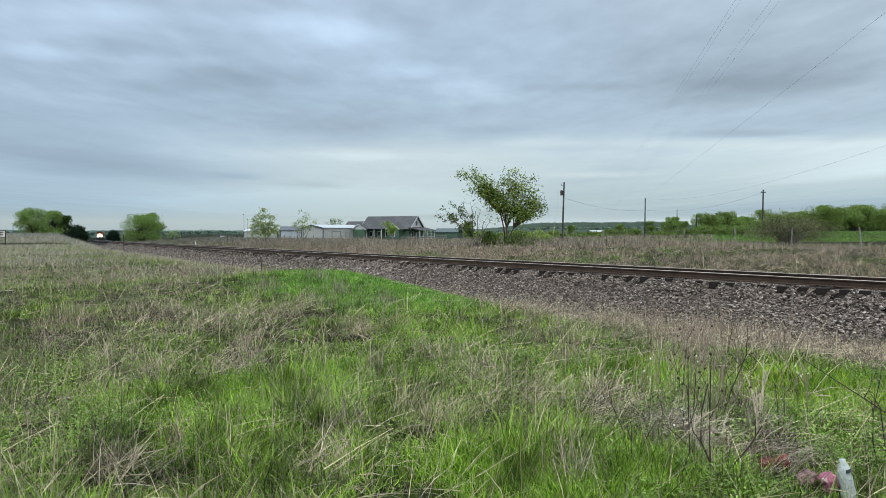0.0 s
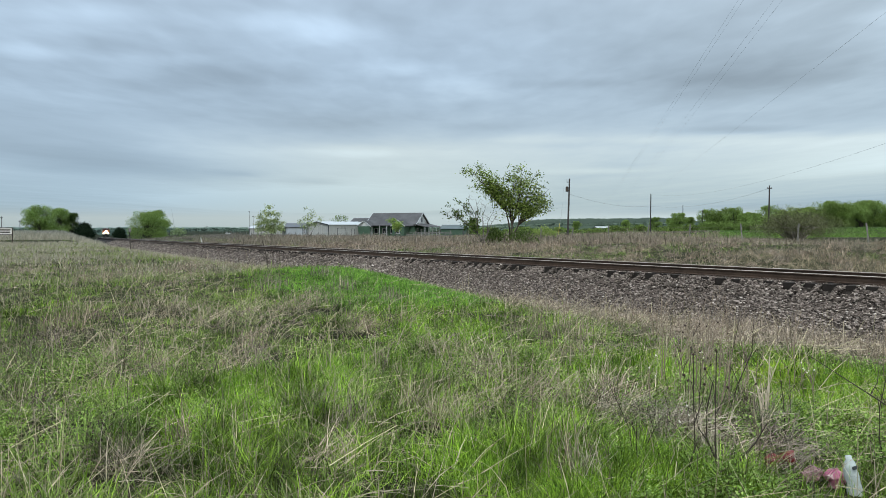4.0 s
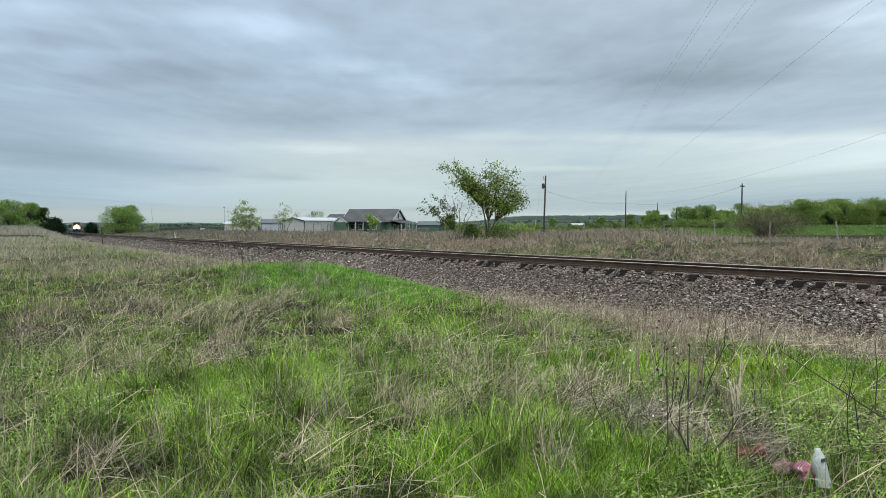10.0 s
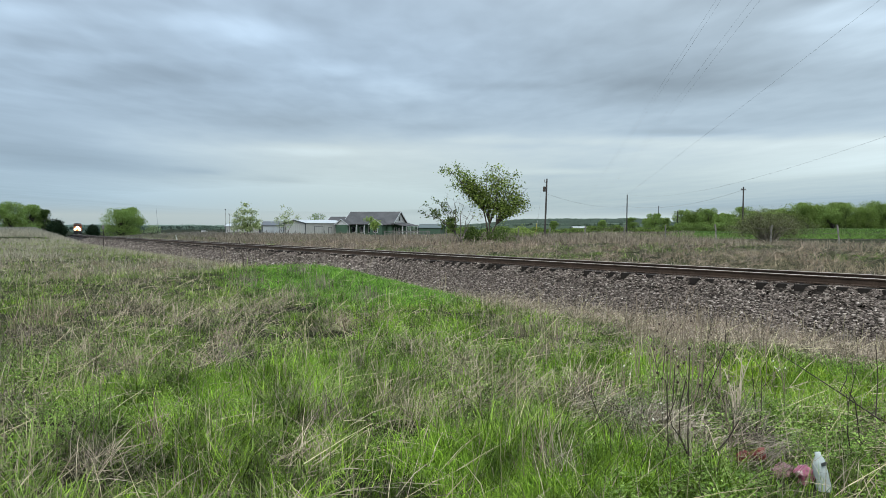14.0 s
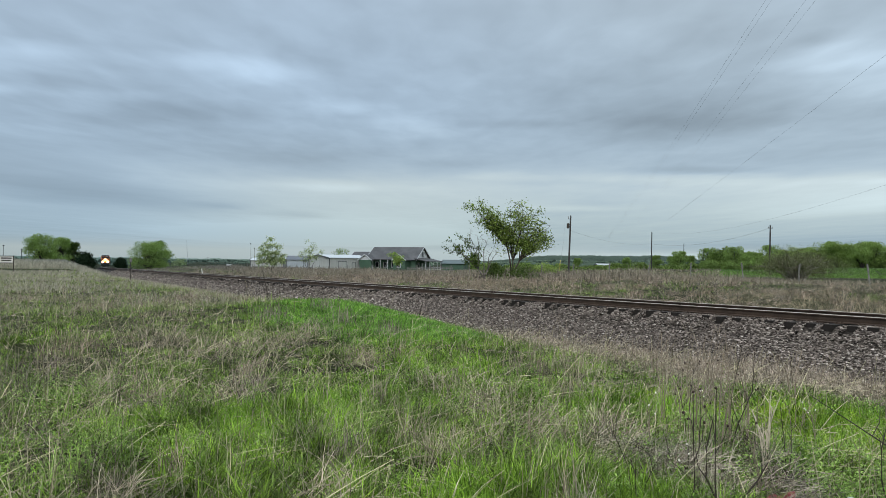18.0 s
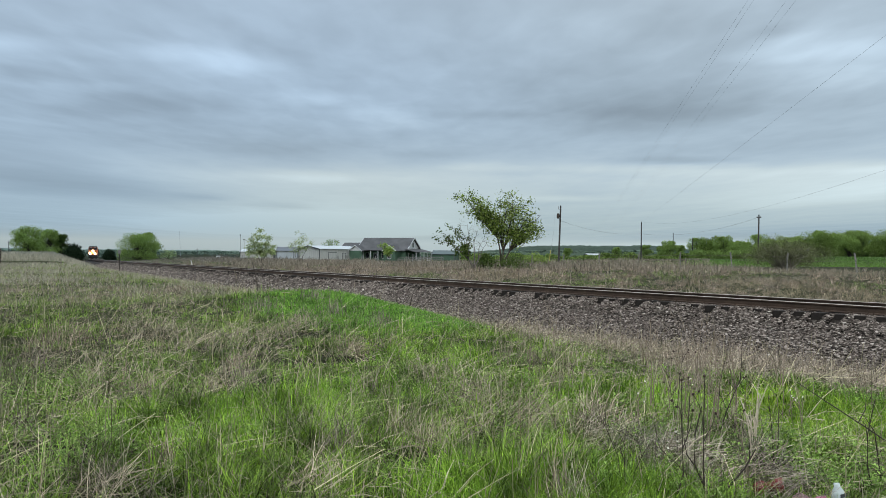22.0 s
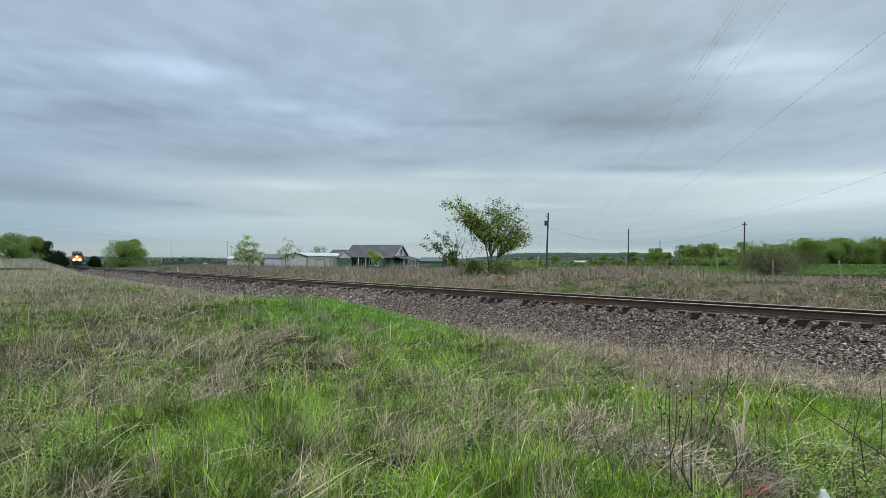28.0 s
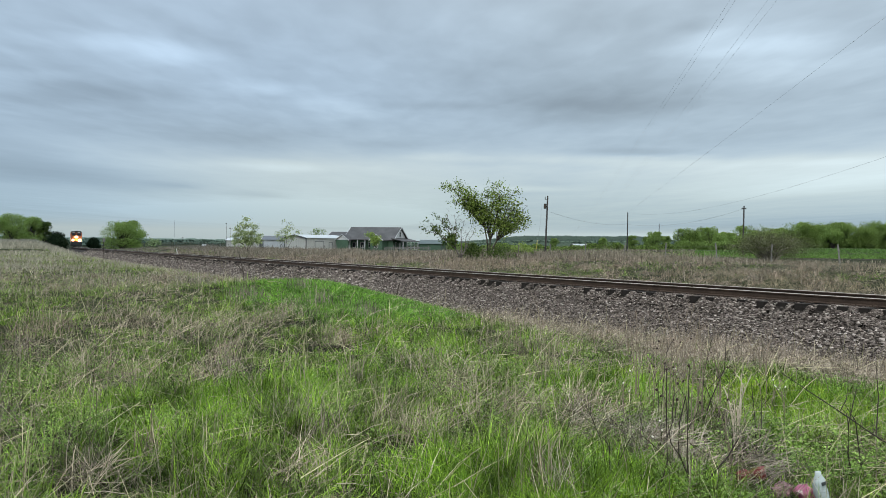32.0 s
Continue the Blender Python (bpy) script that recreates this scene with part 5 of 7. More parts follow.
def shrub(name, m, w, h, leaves, size, material, seed, label, category="bush", group="", clumps=26, stems=9, bark=None, base=0.15):
    """A bush: several stems from the ground and an uneven mass of leaf clumps."""
    rnd = random.Random(seed)
    root = empty(name, m)
    bm = bmesh.new()
    cs = []
    for k in range(stems):
        a, o = rnd.uniform(0, 6.28), rnd.uniform(0.15, 0.85)
        top = Vector((math.cos(a) * w * 0.5 * o, math.sin(a) * w * 0.4 * o, h * rnd.uniform(0.55, 0.98) * (1 - 0.45 * o * o)))
        mid_ = top * 0.5 + Vector((rnd.uniform(-0.1, 0.1) * w, rnd.uniform(-0.1, 0.1) * w, 0.1 * h))
        tube_bm([Vector((top.x * 0.15, top.y * 0.15, -0.1)), mid_, top], [0.02 * h, 0.012 * h, 0.004 * h], 5, bm, cap=False)
        cs += [tuple(top), tuple(mid_ * 1.2)]
    for k in range(clumps):
        a, o = rnd.uniform(0, 6.28), math.sqrt(rnd.random())
        cs.append((math.cos(a) * w * 0.46 * o, math.sin(a) * w * 0.4 * o, h * (base + (1 - base) * rnd.random() ** 0.8 * (1 - 0.5 * o ** 2.2)) * rnd.uniform(0.75, 0.95)))
    part("branchwork", bm, bark or BARK, root)
    part("foliage", leaf_mesh("foliage", np.array(cs), leaves, size, (0.10 if clumps < 60 else 0.065) * (w + h) * 0.5, material, seed + 3, 0.8), None, root)
    return tagged(root, label, category, group)


def limb_tree(name, m, limbs, leaves, size, spread, material, seed, label, r0=0.13, twigs=7, twig_len=1.5, bark=None, split=(-0.11, 0.24), bare=0.55):
    """A tree of several limbs rising from one foot: each limb ends near (x, y, z), with its share of leaf."""
    rnd = random.Random(seed)
    root = empty(name, m)
    bm = bmesh.new()
    tips = []
    for x, y, z, leafy in limbs:
        end = Vector((x, y, z))
        side = Vector((rnd.uniform(-0.35, 0.35), rnd.uniform(-0.3, 0.3), rnd.uniform(-0.2, 0.2)))
        # limbs of one side leave the same crooked trunk
        w = max(l[2] for l in limbs)
        fork = Vector((split[0] * w, 0.02 * w, split[1] * w) if x < -0.14 * w else (0.10 * w if x > 0.2 * w else 0.015 * w, 0.02 * w, 0.24 * w))
        bend = Vector((fork.x * 0.35, -0.02 * w, fork.z * 0.5))
        pts = [Vector((fork.x * 0.15, 0, -0.2)), bend, fork, fork.lerp(end, 0.5) + side + Vector((0, 0, 0.05 * w)), end]
        rad = [r0 * 1.25, r0 * 1.1, r0 * 0.8, r0 * 0.4, r0 * 0.12]
        tube_bm(pts, rad, 7, bm, cap=False)
        for k in range(twigs):
            f = rnd.uniform(bare, 1.0)
            i = min(3, int(f * 4))
            p = pts[i].lerp(pts[i + 1], f * 4 - i)
            d = Vector((rnd.uniform(-1, 1), rnd.uniform(-1, 1), rnd.uniform(-0.25, 0.8))).normalized()
            q = p + d * twig_len * rnd.uniform(0.5, 1.1)
            mid = p.lerp(q, 0.5) + Vector((0, 0, rnd.uniform(-0.1, 0.15)))
            tube_bm([p, mid, q], [r0 * 0.2, r0 * 0.12, r0 * 0.05], 5, bm, cap=False)
            for j in range(3):
                e = mid.lerp(q, rnd.random())
                w = e + Vector((rnd.uniform(-1, 1), rnd.uniform(-1, 1), rnd.uniform(-0.5, 0.8))) * twig_len * 0.4
                tube_bm([e, w], [r0 * 0.06, r0 * 0.03], 4, bm, cap=False)
                if rnd.random() < leafy:
                    tips += [tuple(w), tuple(e)]
    part("trunk", bm, bark or BARK, root)
    part("crown", leaf_mesh("crown", np.array(tips), leaves, size, spread, material, seed + 5, 0.8), None, root)
    return tagged(root, label, "tree")


def lobed_crown(name, lobes, per, size, material, seed):
    """Leaves set over rounded lobes, each facing outwards with some scatter."""
    rg = np.random.default_rng(seed)
    C, N = [], []
    for x, y, z, rx, rz in lobes:
        n = rg.normal(size=(per, 3))
        n /= np.linalg.norm(n, axis=1)[:, None]
        r = rg.uniform(0.55, 1.2, per)[:, None]
        C.append(np.array([x, y, z]) + n * r * np.array([rx, rx, rz]))
        N.append(n + rg.normal(size=(per, 3)) * 0.8)
    c, n = np.concatenate(C), np.concatenate(N)
    n /= np.linalg.norm(n, axis=1)[:, None]
    a = np.cross(n, rg.normal(size=n.shape))
    a /= np.linalg.norm(a, axis=1)[:, None]
    b = np.cross(n, a)
    L = (size * rg.uniform(0.6, 1.4, len(c)))[:, None]
    V = np.stack([c - a * L * 0.5, c + b * L * 0.32 - n * L * 0.08, c + a * L * 0.5, c - b * L * 0.32 - n * L * 0.08], 1).reshape(-1, 3)
    i = (np.arange(len(c)) * 4)[:, None]
    return mesh_np(name, V, [np.concatenate([i + np.array([[0, 1, 2]]), i + np.array([[0, 2, 3]])])], [material])


def lobed_tree(name, m, w, h, low, count, per, size, material, seed, label, category="tree", group="", bark=None, lobe=0.2):
    """A broad-leaved tree seen from afar: trunk, limbs and a crown of uneven lobes."""
    rnd = random.Random(seed)
    root = empty(name, m)
    bm = bmesh.new()
    lobes = []
    top = rnd.uniform(0.4, 0.6)
    for k in range(count):
        a, o = rnd.uniform(0, 6.28), math.sqrt(rnd.random())
        z = low + (h - low) * rnd.random()
        f = (z - low) / (h - low)
        room = math.sqrt(max(0.08, 1 - ((f - top) / (1.02 - top if f > top else top + 0.35)) ** 2))
        rx = w * lobe * rnd.uniform(0.6, 1.2)
        x, y = math.cos(a) * o * room * (w / 2 - rx * 0.6), math.sin(a) * o * room * (w / 2 - rx * 0.6)
        rz = rx * rnd.uniform(0.6, 0.95)
        lobes.append((x, y, min(z, h - rz), rx, rz))
        tube_bm([(x * 0.05, y * 0.05, -0.2), (x * 0.35, y * 0.35, low + (z - low) * 0.35), (x * 0.9, y * 0.9, z)], [0.022 * h, 0.014 * h, 0.004 * h], 5, bm, cap=False)
    part("trunk", bm, bark or BARK, root)
    part("crown", lobed_crown("crown", lobes, per, size, material, seed + 1), None, root)
    return tagged(root, label, category, group)


# the lone tree beyond the track, with its leaning neighbour
limb_tree("tree", pose(*place(0.0834, 75)), [
    (-4.3, 0.6, 7.8, 1), (-3.9, -0.4, 7.2, 1), (-3.4, 0.4, 7.3, 1), (-3.3, -0.5, 6.6, 1), (-2.8, 0.5, 6.9, 1), (-2.6, -0.3, 6.2, 1), (-2.1, 0.4, 6.5, 1), (-2.2, 0.0, 5.6, 1), (-1.6, -0.5, 6.2, 1), (-1.5, 0.5, 5.4, 1), (-3.6, 0.3, 6.0, 1), (-2.9, -0.2, 5.5, 1),
    (-1.0, 0.0, 4.8, 1), (-0.7, 0.6, 6.5, 1), (-0.2, -0.5, 7.2, 1), (0.4, 0.3, 7.4, 1), (1.0, -0.4, 7.3, 1), (1.6, 0.4, 6.9, 1), (0.3, 0.8, 6.3, 1), (-0.3, -0.2, 5.6, 1), (0.8, -0.6, 5.6, 1), (1.4, 0.7, 6.0, 1),
    (2.1, -0.4, 6.4, 1), (2.6, 0.4, 6.0, 1), (3.2, -0.2, 5.8, 1), (2.4, -0.5, 5.2, 1), (1.8, 0.3, 4.8, 1), (3.5, 0.3, 5.0, 1), (3.2, -0.3, 4.3, 1), (3.7, 0.2, 3.7, 1), (2.8, 0.4, 3.6, 1), (2.3, -0.4, 3.2, 0.8),
    (0.9, 0.3, 4.6, 1), (0.0, 0.2, 4.7, 1), (1.6, -0.5, 3.9, 0.8), (3.9, 0.2, 5.5, 1), (4.1, -0.3, 4.5, 1), (4.0, 0.0, 3.2, 1), (0.7, 0.2, 7.4, 1)], 8800, 0.205, 0.25, LEAF, 8, "leafy wind-blown tree with several trunks beyond the railway", 0.075, 7, 1.2, split=(-0.055, 0.40), bare=0.60)
limb_tree("tree", pose(*place(0.0458, 74)), [(-3.5, 0.3, 2.9, 1), (-2.9, -0.4, 3.6, 1), (-2.2, 0.4, 4.2, 0.7), (-1.4, 0.2, 4.3, 0.25), (-0.7, -0.3, 4.5, 0.0), (0.4, 0.4, 4.0, 0.0), (1.0, -0.3, 3.2, 0.0), (1.3, 0.2, 2.7, 0.0), (-2.4, 0.0, 2.2, 0.9), (-1.2, 0.3, 3.2, 0.5)], 1000, 0.22, 0.15, LEAF_DARKER, 23, "half-bare small tree leaning beside the lone tree", 0.07, 8, 1.0, bark=BARK_GREY)
shrub("bush", pose(*place(0.060, 75)), 2.8, 1.7, 1500, 0.17, LEAF_DARKER, 31, "dark green undergrowth at the foot of the lone tree")
shrub("bush", pose(*place(0.089, 74)), 4.4, 1.1, 1500, 0.15, LEAF_DARKER, 32, "dark green undergrowth under the lone tree")
shrub("bush", pose(*place(0.127, 92)), 3.4, 1.7, 1500, 0.2, LEAF_WOOD, 33, "bright green low bush behind the fence")
shrub("bush", pose(*place(0.105, 96)), 4.6, 1.5, 1700, 0.2, LEAF_DARKER, 34, "dark olive low bushes behind the fence")

# pale trees in front of the metal buildings
limb_tree("tree", pose(*place(-0.2365, 125)), [(0.1, 0, 5.6, 1), (-1.2, 0.3, 4.9, 1), (1.2, -0.3, 4.7, 1), (-2.1, -0.2, 3.6, 1), (2.2, 0.2, 3.2, 1), (-1.6, 0.4, 2.2, 1), (1.8, -0.4, 1.9, 1), (0.3, 0.2, 3.6, 1), (-2.4, 0.0, 1.9, 0.7)], 4600, 0.22, 0.24, LEAF_PALE, 44, "small pale tree in blossom before the metal buildings", 0.05, 7, 0.9)
limb_tree("tree", pose(*place(-0.1865, 125)), [(0.2, 0, 5.2, 0.8), (-1.0, 0.3, 4.4, 0.8), (1.0, -0.2, 4.7, 0.8), (1.6, 0.2, 3.7, 0.8), (-1.6, 0, 3.2, 0.6)], 900, 0.2, 0.24, LEAF_PALE, 47, "thin young tree with few leaves before the metal shed", 0.035, 7, 0.8)
tree("tree", pose(*place(-0.070, 165)), 4.8, 1100, 0.32, 0.35, LEAF_SPRING, 51, "young green tree in the yard of the house", trunks=1, wide=0.5, levels=4, r0=0.07)
tree("tree", pose(*place(-0.147, 290)), 8.4, 420, 0.45, 0.5, LEAF_WOOD, 53, "round tree behind the metal shed", trunks=2, levels=4, r0=0.12)

# trees and dark cedars beside the far end of the track
lobed_tree("tree", pose(*place(-0.546, 215)), 9.0, 8.4, 1.6, 40, 260, 0.30, LEAF_SPRING, 61, "yellow-green tree at the edge of the line")
lobed_tree("tree", pose(*place(-0.518, 225)), 7.0, 7.8, 1.4, 32, 260, 0.30, LEAF_SPRING, 62, "yellow-green tree beside the far track")
shrub("bush", pose(*place(-0.535, 218)), 12.0, 3.2, 2400, 0.42, LEAF_SPRING, 64, "low green growth under the trackside trees", clumps=50)
shrub("tree", pose(*place(-0.4855, 222)), 4.6, 5.4, 5200, 0.5, LEAF_DARK, 65, "dark cedar beside the far track", "tree", clumps=50)
lobed_tree("tree", pose(*place(-0.5015, 228)), 5.6, 7.0, 0.8, 22, 220, 0.3, LEAF_DARKER, 68, "darker green tree behind the cedar")
shrub("tree", pose(*place(-0.4385, 262)), 3.6, 4.4, 3600, 0.45, LEAF_DARK, 66, "small dark cedar across the track", "tree", clumps=36)
lobed_tree("tree", pose(*place(-0.400, 235)), 12.6, 8.6, 0.8, 52, 260, 0.32, LEAF_SPRING, 67, "broad bright green tree across the track")
lobed_tree("tree", pose(*place(-0.385, 243)), 7.0, 8.9, 1.0, 26, 220, 0.32, LEAF_WOOD, 63, "darker green tree behind the bright one")
shrub("bush", pose(*place(-0.360, 236)), 5.0, 3.2, 700, 0.4, LEAF_PALE, 69, "thin pale bush beside the green tree")

# scrub and woods on the far side of the field
shrub("bush", pose(*place(0.462, 68)), 8.6, 2.75, 21000, 0.095, LEAF_TWIG, 71, "large grey-brown leafless thicket at the fence", clumps=60, stems=60, bark=BARK_PALE)
shrub("bush", pose(*place(0.455, 72)), 6.5, 2.9, 3200, 0.15, LEAF_WOOD, 72, "green shrub growing through the grey thicket", clumps=30)


def woods():
    rnd = random.Random(9)
    kinds = []
    for k in range(7):
        h = 5.6 + 0.75 * k
        kinds.append(lobed_tree("tree", pose(*place(0.36 + 0.04 * k, 262)), h * 0.95, h, h * 0.2, 26, 230, 0.30, (LEAF_WOOD, LEAF_SPRING, LEAF_WOOD, LEAF_SPRING, LEAF, LEAF_SPRING, LEAF_WOOD)[k], 80 + k, "green tree in the wood across the field", group="wood across the field"))
    b = 0.345
    while b < 0.68:
        lot = kinds[1:5] if b < 0.41 else kinds[1:6] if b < 0.5 else kinds[3:]
        x, y, z = place(b, rnd.uniform(236, 280))
        copy_thing(rnd.choice(lot), pose(x, y, z - rnd.uniform(-0.1, 1.9) - (0.5 if b > 0.48 else 0.0), 0, 0, rnd.uniform(0, 360)))
        b += rnd.uniform(0.004, 0.009)
    for bb, hh in ((0.452, 8.8), (0.585, 9.4), (0.37, 6.8)):
        tree("tree", pose(*place(bb, 268)), hh, 900, 0.5, 0.6, LEAF_PALE, int(bb * 1000), "pale half-bare tree standing over the wood", group="wood across the field", trunks=2, fork=0.35, wide=0.8, levels=4, r0=0.18, bark=BARK_PALE)
    low = [lobed_tree("bush", pose(*place(0.345 + 0.025 * k, 232)), 6.5, 2.8, 0.3, 22, 130, 0.34, (LEAF_WOOD, LEAF, LEAF_SPRING)[k], 130 + k, "low green bush along the edge of the fields", "bush", "edge of the fields") for k in range(3)]
    for i in range(11):
        x, y, z = place(0.345 + 0.0136 * i, rnd.uniform(226, 238))
        copy_thing(low[i % 2], pose(x, y, z - rnd.uniform(0, 1.0), 0, 0, rnd.uniform(0, 360)))
    # scattered hedges and trees on the open ground between
    for i in range(32):
        bb = 0.03 + 0.0095 * i + rnd.uniform(-0.006, 0.006)
        x, y, z = place(bb, rnd.uniform(190, 420))
        copy_thing(low[rnd.choice((1, 1, 0, 1))], pose(x, y, z - rnd.uniform(0.7, 2.0), 0, 0, rnd.uniform(0, 360)))
    for bb, d, k in ((0.305, 240, 1), (0.297, 300, 0), (0.32, 290, 0), (0.275, 380, 2), (0.235, 420, 1), (0.17, 400, 0)):
        x, y, z = place(bb, d)
        copy_thing(kinds[k], pose(x, y, z - 0.6, 0, 0, bb * 900))


woods()


def far_woods():
    """Distant hedgerows and low wooded hills on the skyline."""
    rg = np.random.default_rng(77)
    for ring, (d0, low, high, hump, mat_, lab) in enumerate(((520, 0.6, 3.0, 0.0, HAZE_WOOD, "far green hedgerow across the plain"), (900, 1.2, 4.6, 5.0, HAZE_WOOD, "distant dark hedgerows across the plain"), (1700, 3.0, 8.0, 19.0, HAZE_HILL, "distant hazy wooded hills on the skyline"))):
        b = np.linspace(-0.8, 0.8, 900)
        d = d0 * (1 + 0.05 * np.sin(b * 7 + ring))
        u = b * 60 + ring * 31
        top = low + (high - low) * (0.55 * vnoise(u, 0 * u, 3.0, 3 + ring) + 0.3 * vnoise(u, 0 * u, 0.7, 5 + ring) + 0.25 * vnoise(u, 0 * u, 0.22, 7 + ring))
        if ring == 0:
            top = top * smoothstep(0.38, 0.55, vnoise(u, 0 * u, 5.0, 9)) + 0.2
        hill = hump * (0.8 + 0.25 * vnoise(u, 0 * u, 2.0, 12)) * smoothstep(0.02, 0.15, b) * (1 - smoothstep(0.26, 0.42, b)) + 0.35 * hump * np.exp(-((b - 0.5) / 0.15) ** 2)
        n = len(b)
        rows = [(d - 4, -3 + 0 * b), (d, -1.2 + hill + top * 0.75), (d + 5, -1.2 + hill + top), (d + 40, -1.2 + hill * 0.8)]
        V = np.concatenate([np.column_stack([b * q, q, z]) for q, z in rows])
        i, j = np.arange(3)[:, None] * n, np.arange(n - 1)[None, :]
        F = np.stack([i + j, i + j + 1, i + n + j + 1, i + n + j], -1).reshape(-1, 4)
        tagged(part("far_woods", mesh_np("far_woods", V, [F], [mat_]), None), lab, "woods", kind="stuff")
        k = rg.integers(0, n, 5000) if ring < 2 else rg.integers(450, 720, 5000)
        rise_ = hill[k] + top[k] * 0.85 * rg.random(5000) ** 0.6 if ring < 2 else (hill[k] + top[k] * 0.9) * rg.random(5000) ** 0.5
        c = np.column_stack([b[k] * (d[k] - 8), d[k] - 8, -1.2 + rise_])
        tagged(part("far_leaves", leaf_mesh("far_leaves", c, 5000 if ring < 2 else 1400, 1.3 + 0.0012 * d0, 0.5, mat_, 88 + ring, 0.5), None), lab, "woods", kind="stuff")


# aerial haze is painted into these bluish leaf colours; there is no volume
HAZE_WOOD = foliage("haze_tinted_wood", (0.07, 0.105, 0.085), (0.11, 0.15, 0.115), 0.1, 0.9, None, 0.85)
HAZE_HILL = foliage("haze_tinted_hill", (0.075, 0.115, 0.10), (0.115, 0.155, 0.13), 0.1, 0.9, None, 0.85)
far_woods()


# ---- poles and wires ----
def utility_pole(b, d, top, label, arm=True, lean=0.0, r=0.14, gear=False):
    x, y, z = place(b, d)
    root = empty("utility_pole", pose(x, y, z - 0.1, 0, lean, 25))
    h = top - z
    part("post", tube_bm([(0, 0, 0), (0, 0, h * 0.5), (0, 0, h)], [r, r * 0.85, r * 0.7], 10), POLE, root)
    if arm:
        part("crossarm", box_bm(-0.55, 0.55, -0.06, 0.06, h - 0.55, h - 0.43, 0.01), POLE, root)
        for ax in (-0.45, 0.45):
            part("insulator", tube_bm([(ax, 0, h - 0.43), (ax, 0, h - 0.33), (ax, 0, h - 0.26)], [0.05, 0.06, 0.03], 8), POST, root)
    if gear:
        part("transformer", tube_bm([(-0.42, 0, h - 2.1), (-0.42, 0, h - 2.05), (-0.42, 0, h - 1.35), (-0.42, 0, h - 1.28)], [0.16, 0.22, 0.22, 0.12], 12), STALK_DARK, root, "grey transformer can")
        part("bracket", box_bm(-0.42, 0, -0.04, 0.04, h - 1.75, h - 1.65, 0.01), POLE, root)
        part("arrester", tube_bm([(-0.45, 0, h - 0.55), (-0.45, 0, h - 0.15)], [0.05, 0.04], 8), POST, root)
        part("arrester_arm", box_bm(-0.5, 0, -0.03, 0.03, h - 0.62, h - 0.55, 0.005), POLE, root)
    return tagged(root, label, "utility pole", "utility poles")


def top_at(e, d):
    return EYE + e * d


utility_pole(0.1585, 120, top_at(0.0661, 120), "weathered wooden utility pole with a transformer", False, 2.0, 0.16, True)
utility_pole(0.2682, 170, top_at(0.0451, 170), "slim wooden utility pole beyond the field", False, 0.5, 0.15)
utility_pole(0.4245, 130, top_at(0.0563, 130), "wooden utility pole with a short top bracket", True, 0.8, 0.16)
utility_pole(0.311, 260, top_at(0.030, 260), "thin far wooden utility pole", False)
utility_pole(0.3366, 250, top_at(0.0235, 250), "short dark far pole by the wood", False)
utility_pole(-0.5715, 300, top_at(0.012, 300), "far utility pole beyond the road", True)
utility_pole(-0.596, 330, top_at(0.017, 330), "far utility pole near the road sign", True)
utility_pole(-0.3216, 420, top_at(0.004, 420), "far short utility pole on the plain", True)


def wire(name, a, b, sag, r, label):
    """A hanging wire from a to b."""
    a, b = Vector(a), Vector(b)
    n = 24
    pts = [a.lerp(b, i / n) - Vector((0, 0, sag * 4 * (i / n) * (1 - i / n))) for i in range(n + 1)]
    ob = part(name, tube_bm(pts, [r * 0.75] * (n + 1), 4), WIRE)
    return tagged(ob, label, "overhead wire", "overhead wires")


def spot(b, e, d):
    return (b * d, d, EYE + e * d)


P2 = spot(0.2682, 0.0445, 170)
wire("overhead_wire", spot(0.1590, 0.0455, 120), spot(0.2680, 0.0290, 170), 0.9, 0.022, "thin wire between two utility poles")
wire("overhead_wire", spot(0.2684, 0.0285, 170), spot(0.4242, 0.0515, 130), 1.3, 0.022, "thin wire sagging between two utility poles")
wire("overhead_wire", P2, (20.1, 14.0, 14.95), 0.1, 0.011, "single wire climbing overhead from a far pole")
utility_pole(0.778, 40, 9.6, "wooden utility pole beyond the railway", True)
wire("overhead_wire", P2, (31.1, 40.0, 8.9), 2.2, 0.010, "thin wire sagging from the slim pole over the field")
for bb, far_b in ((0.384, 0.192), (0.3765, 0.1905), (0.440, 0.207), (0.4275, 0.2045)):
    a_, b_ = Vector(spot(far_b, 0.012, 420)), Vector(spot(bb + 0.03, 0.338, 60))
    wire("overhead_wire", a_, a_.lerp(b_, 406 / 360) + Vector((0, 0, 0.9)), 2.0, 0.010, "high power line running off towards the horizon")


def line_mast():
    """The tall mast beside the railway that carries the high line and the single wire."""
    x, y = 18.9, 14.0
    z = float(ground_z(x, y))
    root = tagged(empty("line_mast", pose(x, y, z)), "tall wooden power line mast with a long crossarm", "utility pole")
    part("post", tube_bm([(0, 0.2, -0.5), (0, 0.2, 12), (0, 0.2, 25.2 - z)], [0.24, 0.2, 0.15], 12), POLE, root)
    part("crossarm", box_bm(-2.1, 2.3, -0.08, 0.08, 24.3 - z, 24.5 - z, 0.01), POLE, root)
    part("crossarm", box_bm(-0.2, 1.5, -0.07, 0.07, 14.75 - z, 14.9 - z, 0.01), POLE, root)
    for ax in (-1.75, -1.2, 1.15, 1.9):
        part("insulator", tube_bm([(ax, 0, 24.5 - z), (ax, 0, 24.6 - z), (ax, 0, 24.78 - z)], [0.05, 0.08, 0.04], 8), POST, root)


line_mast()


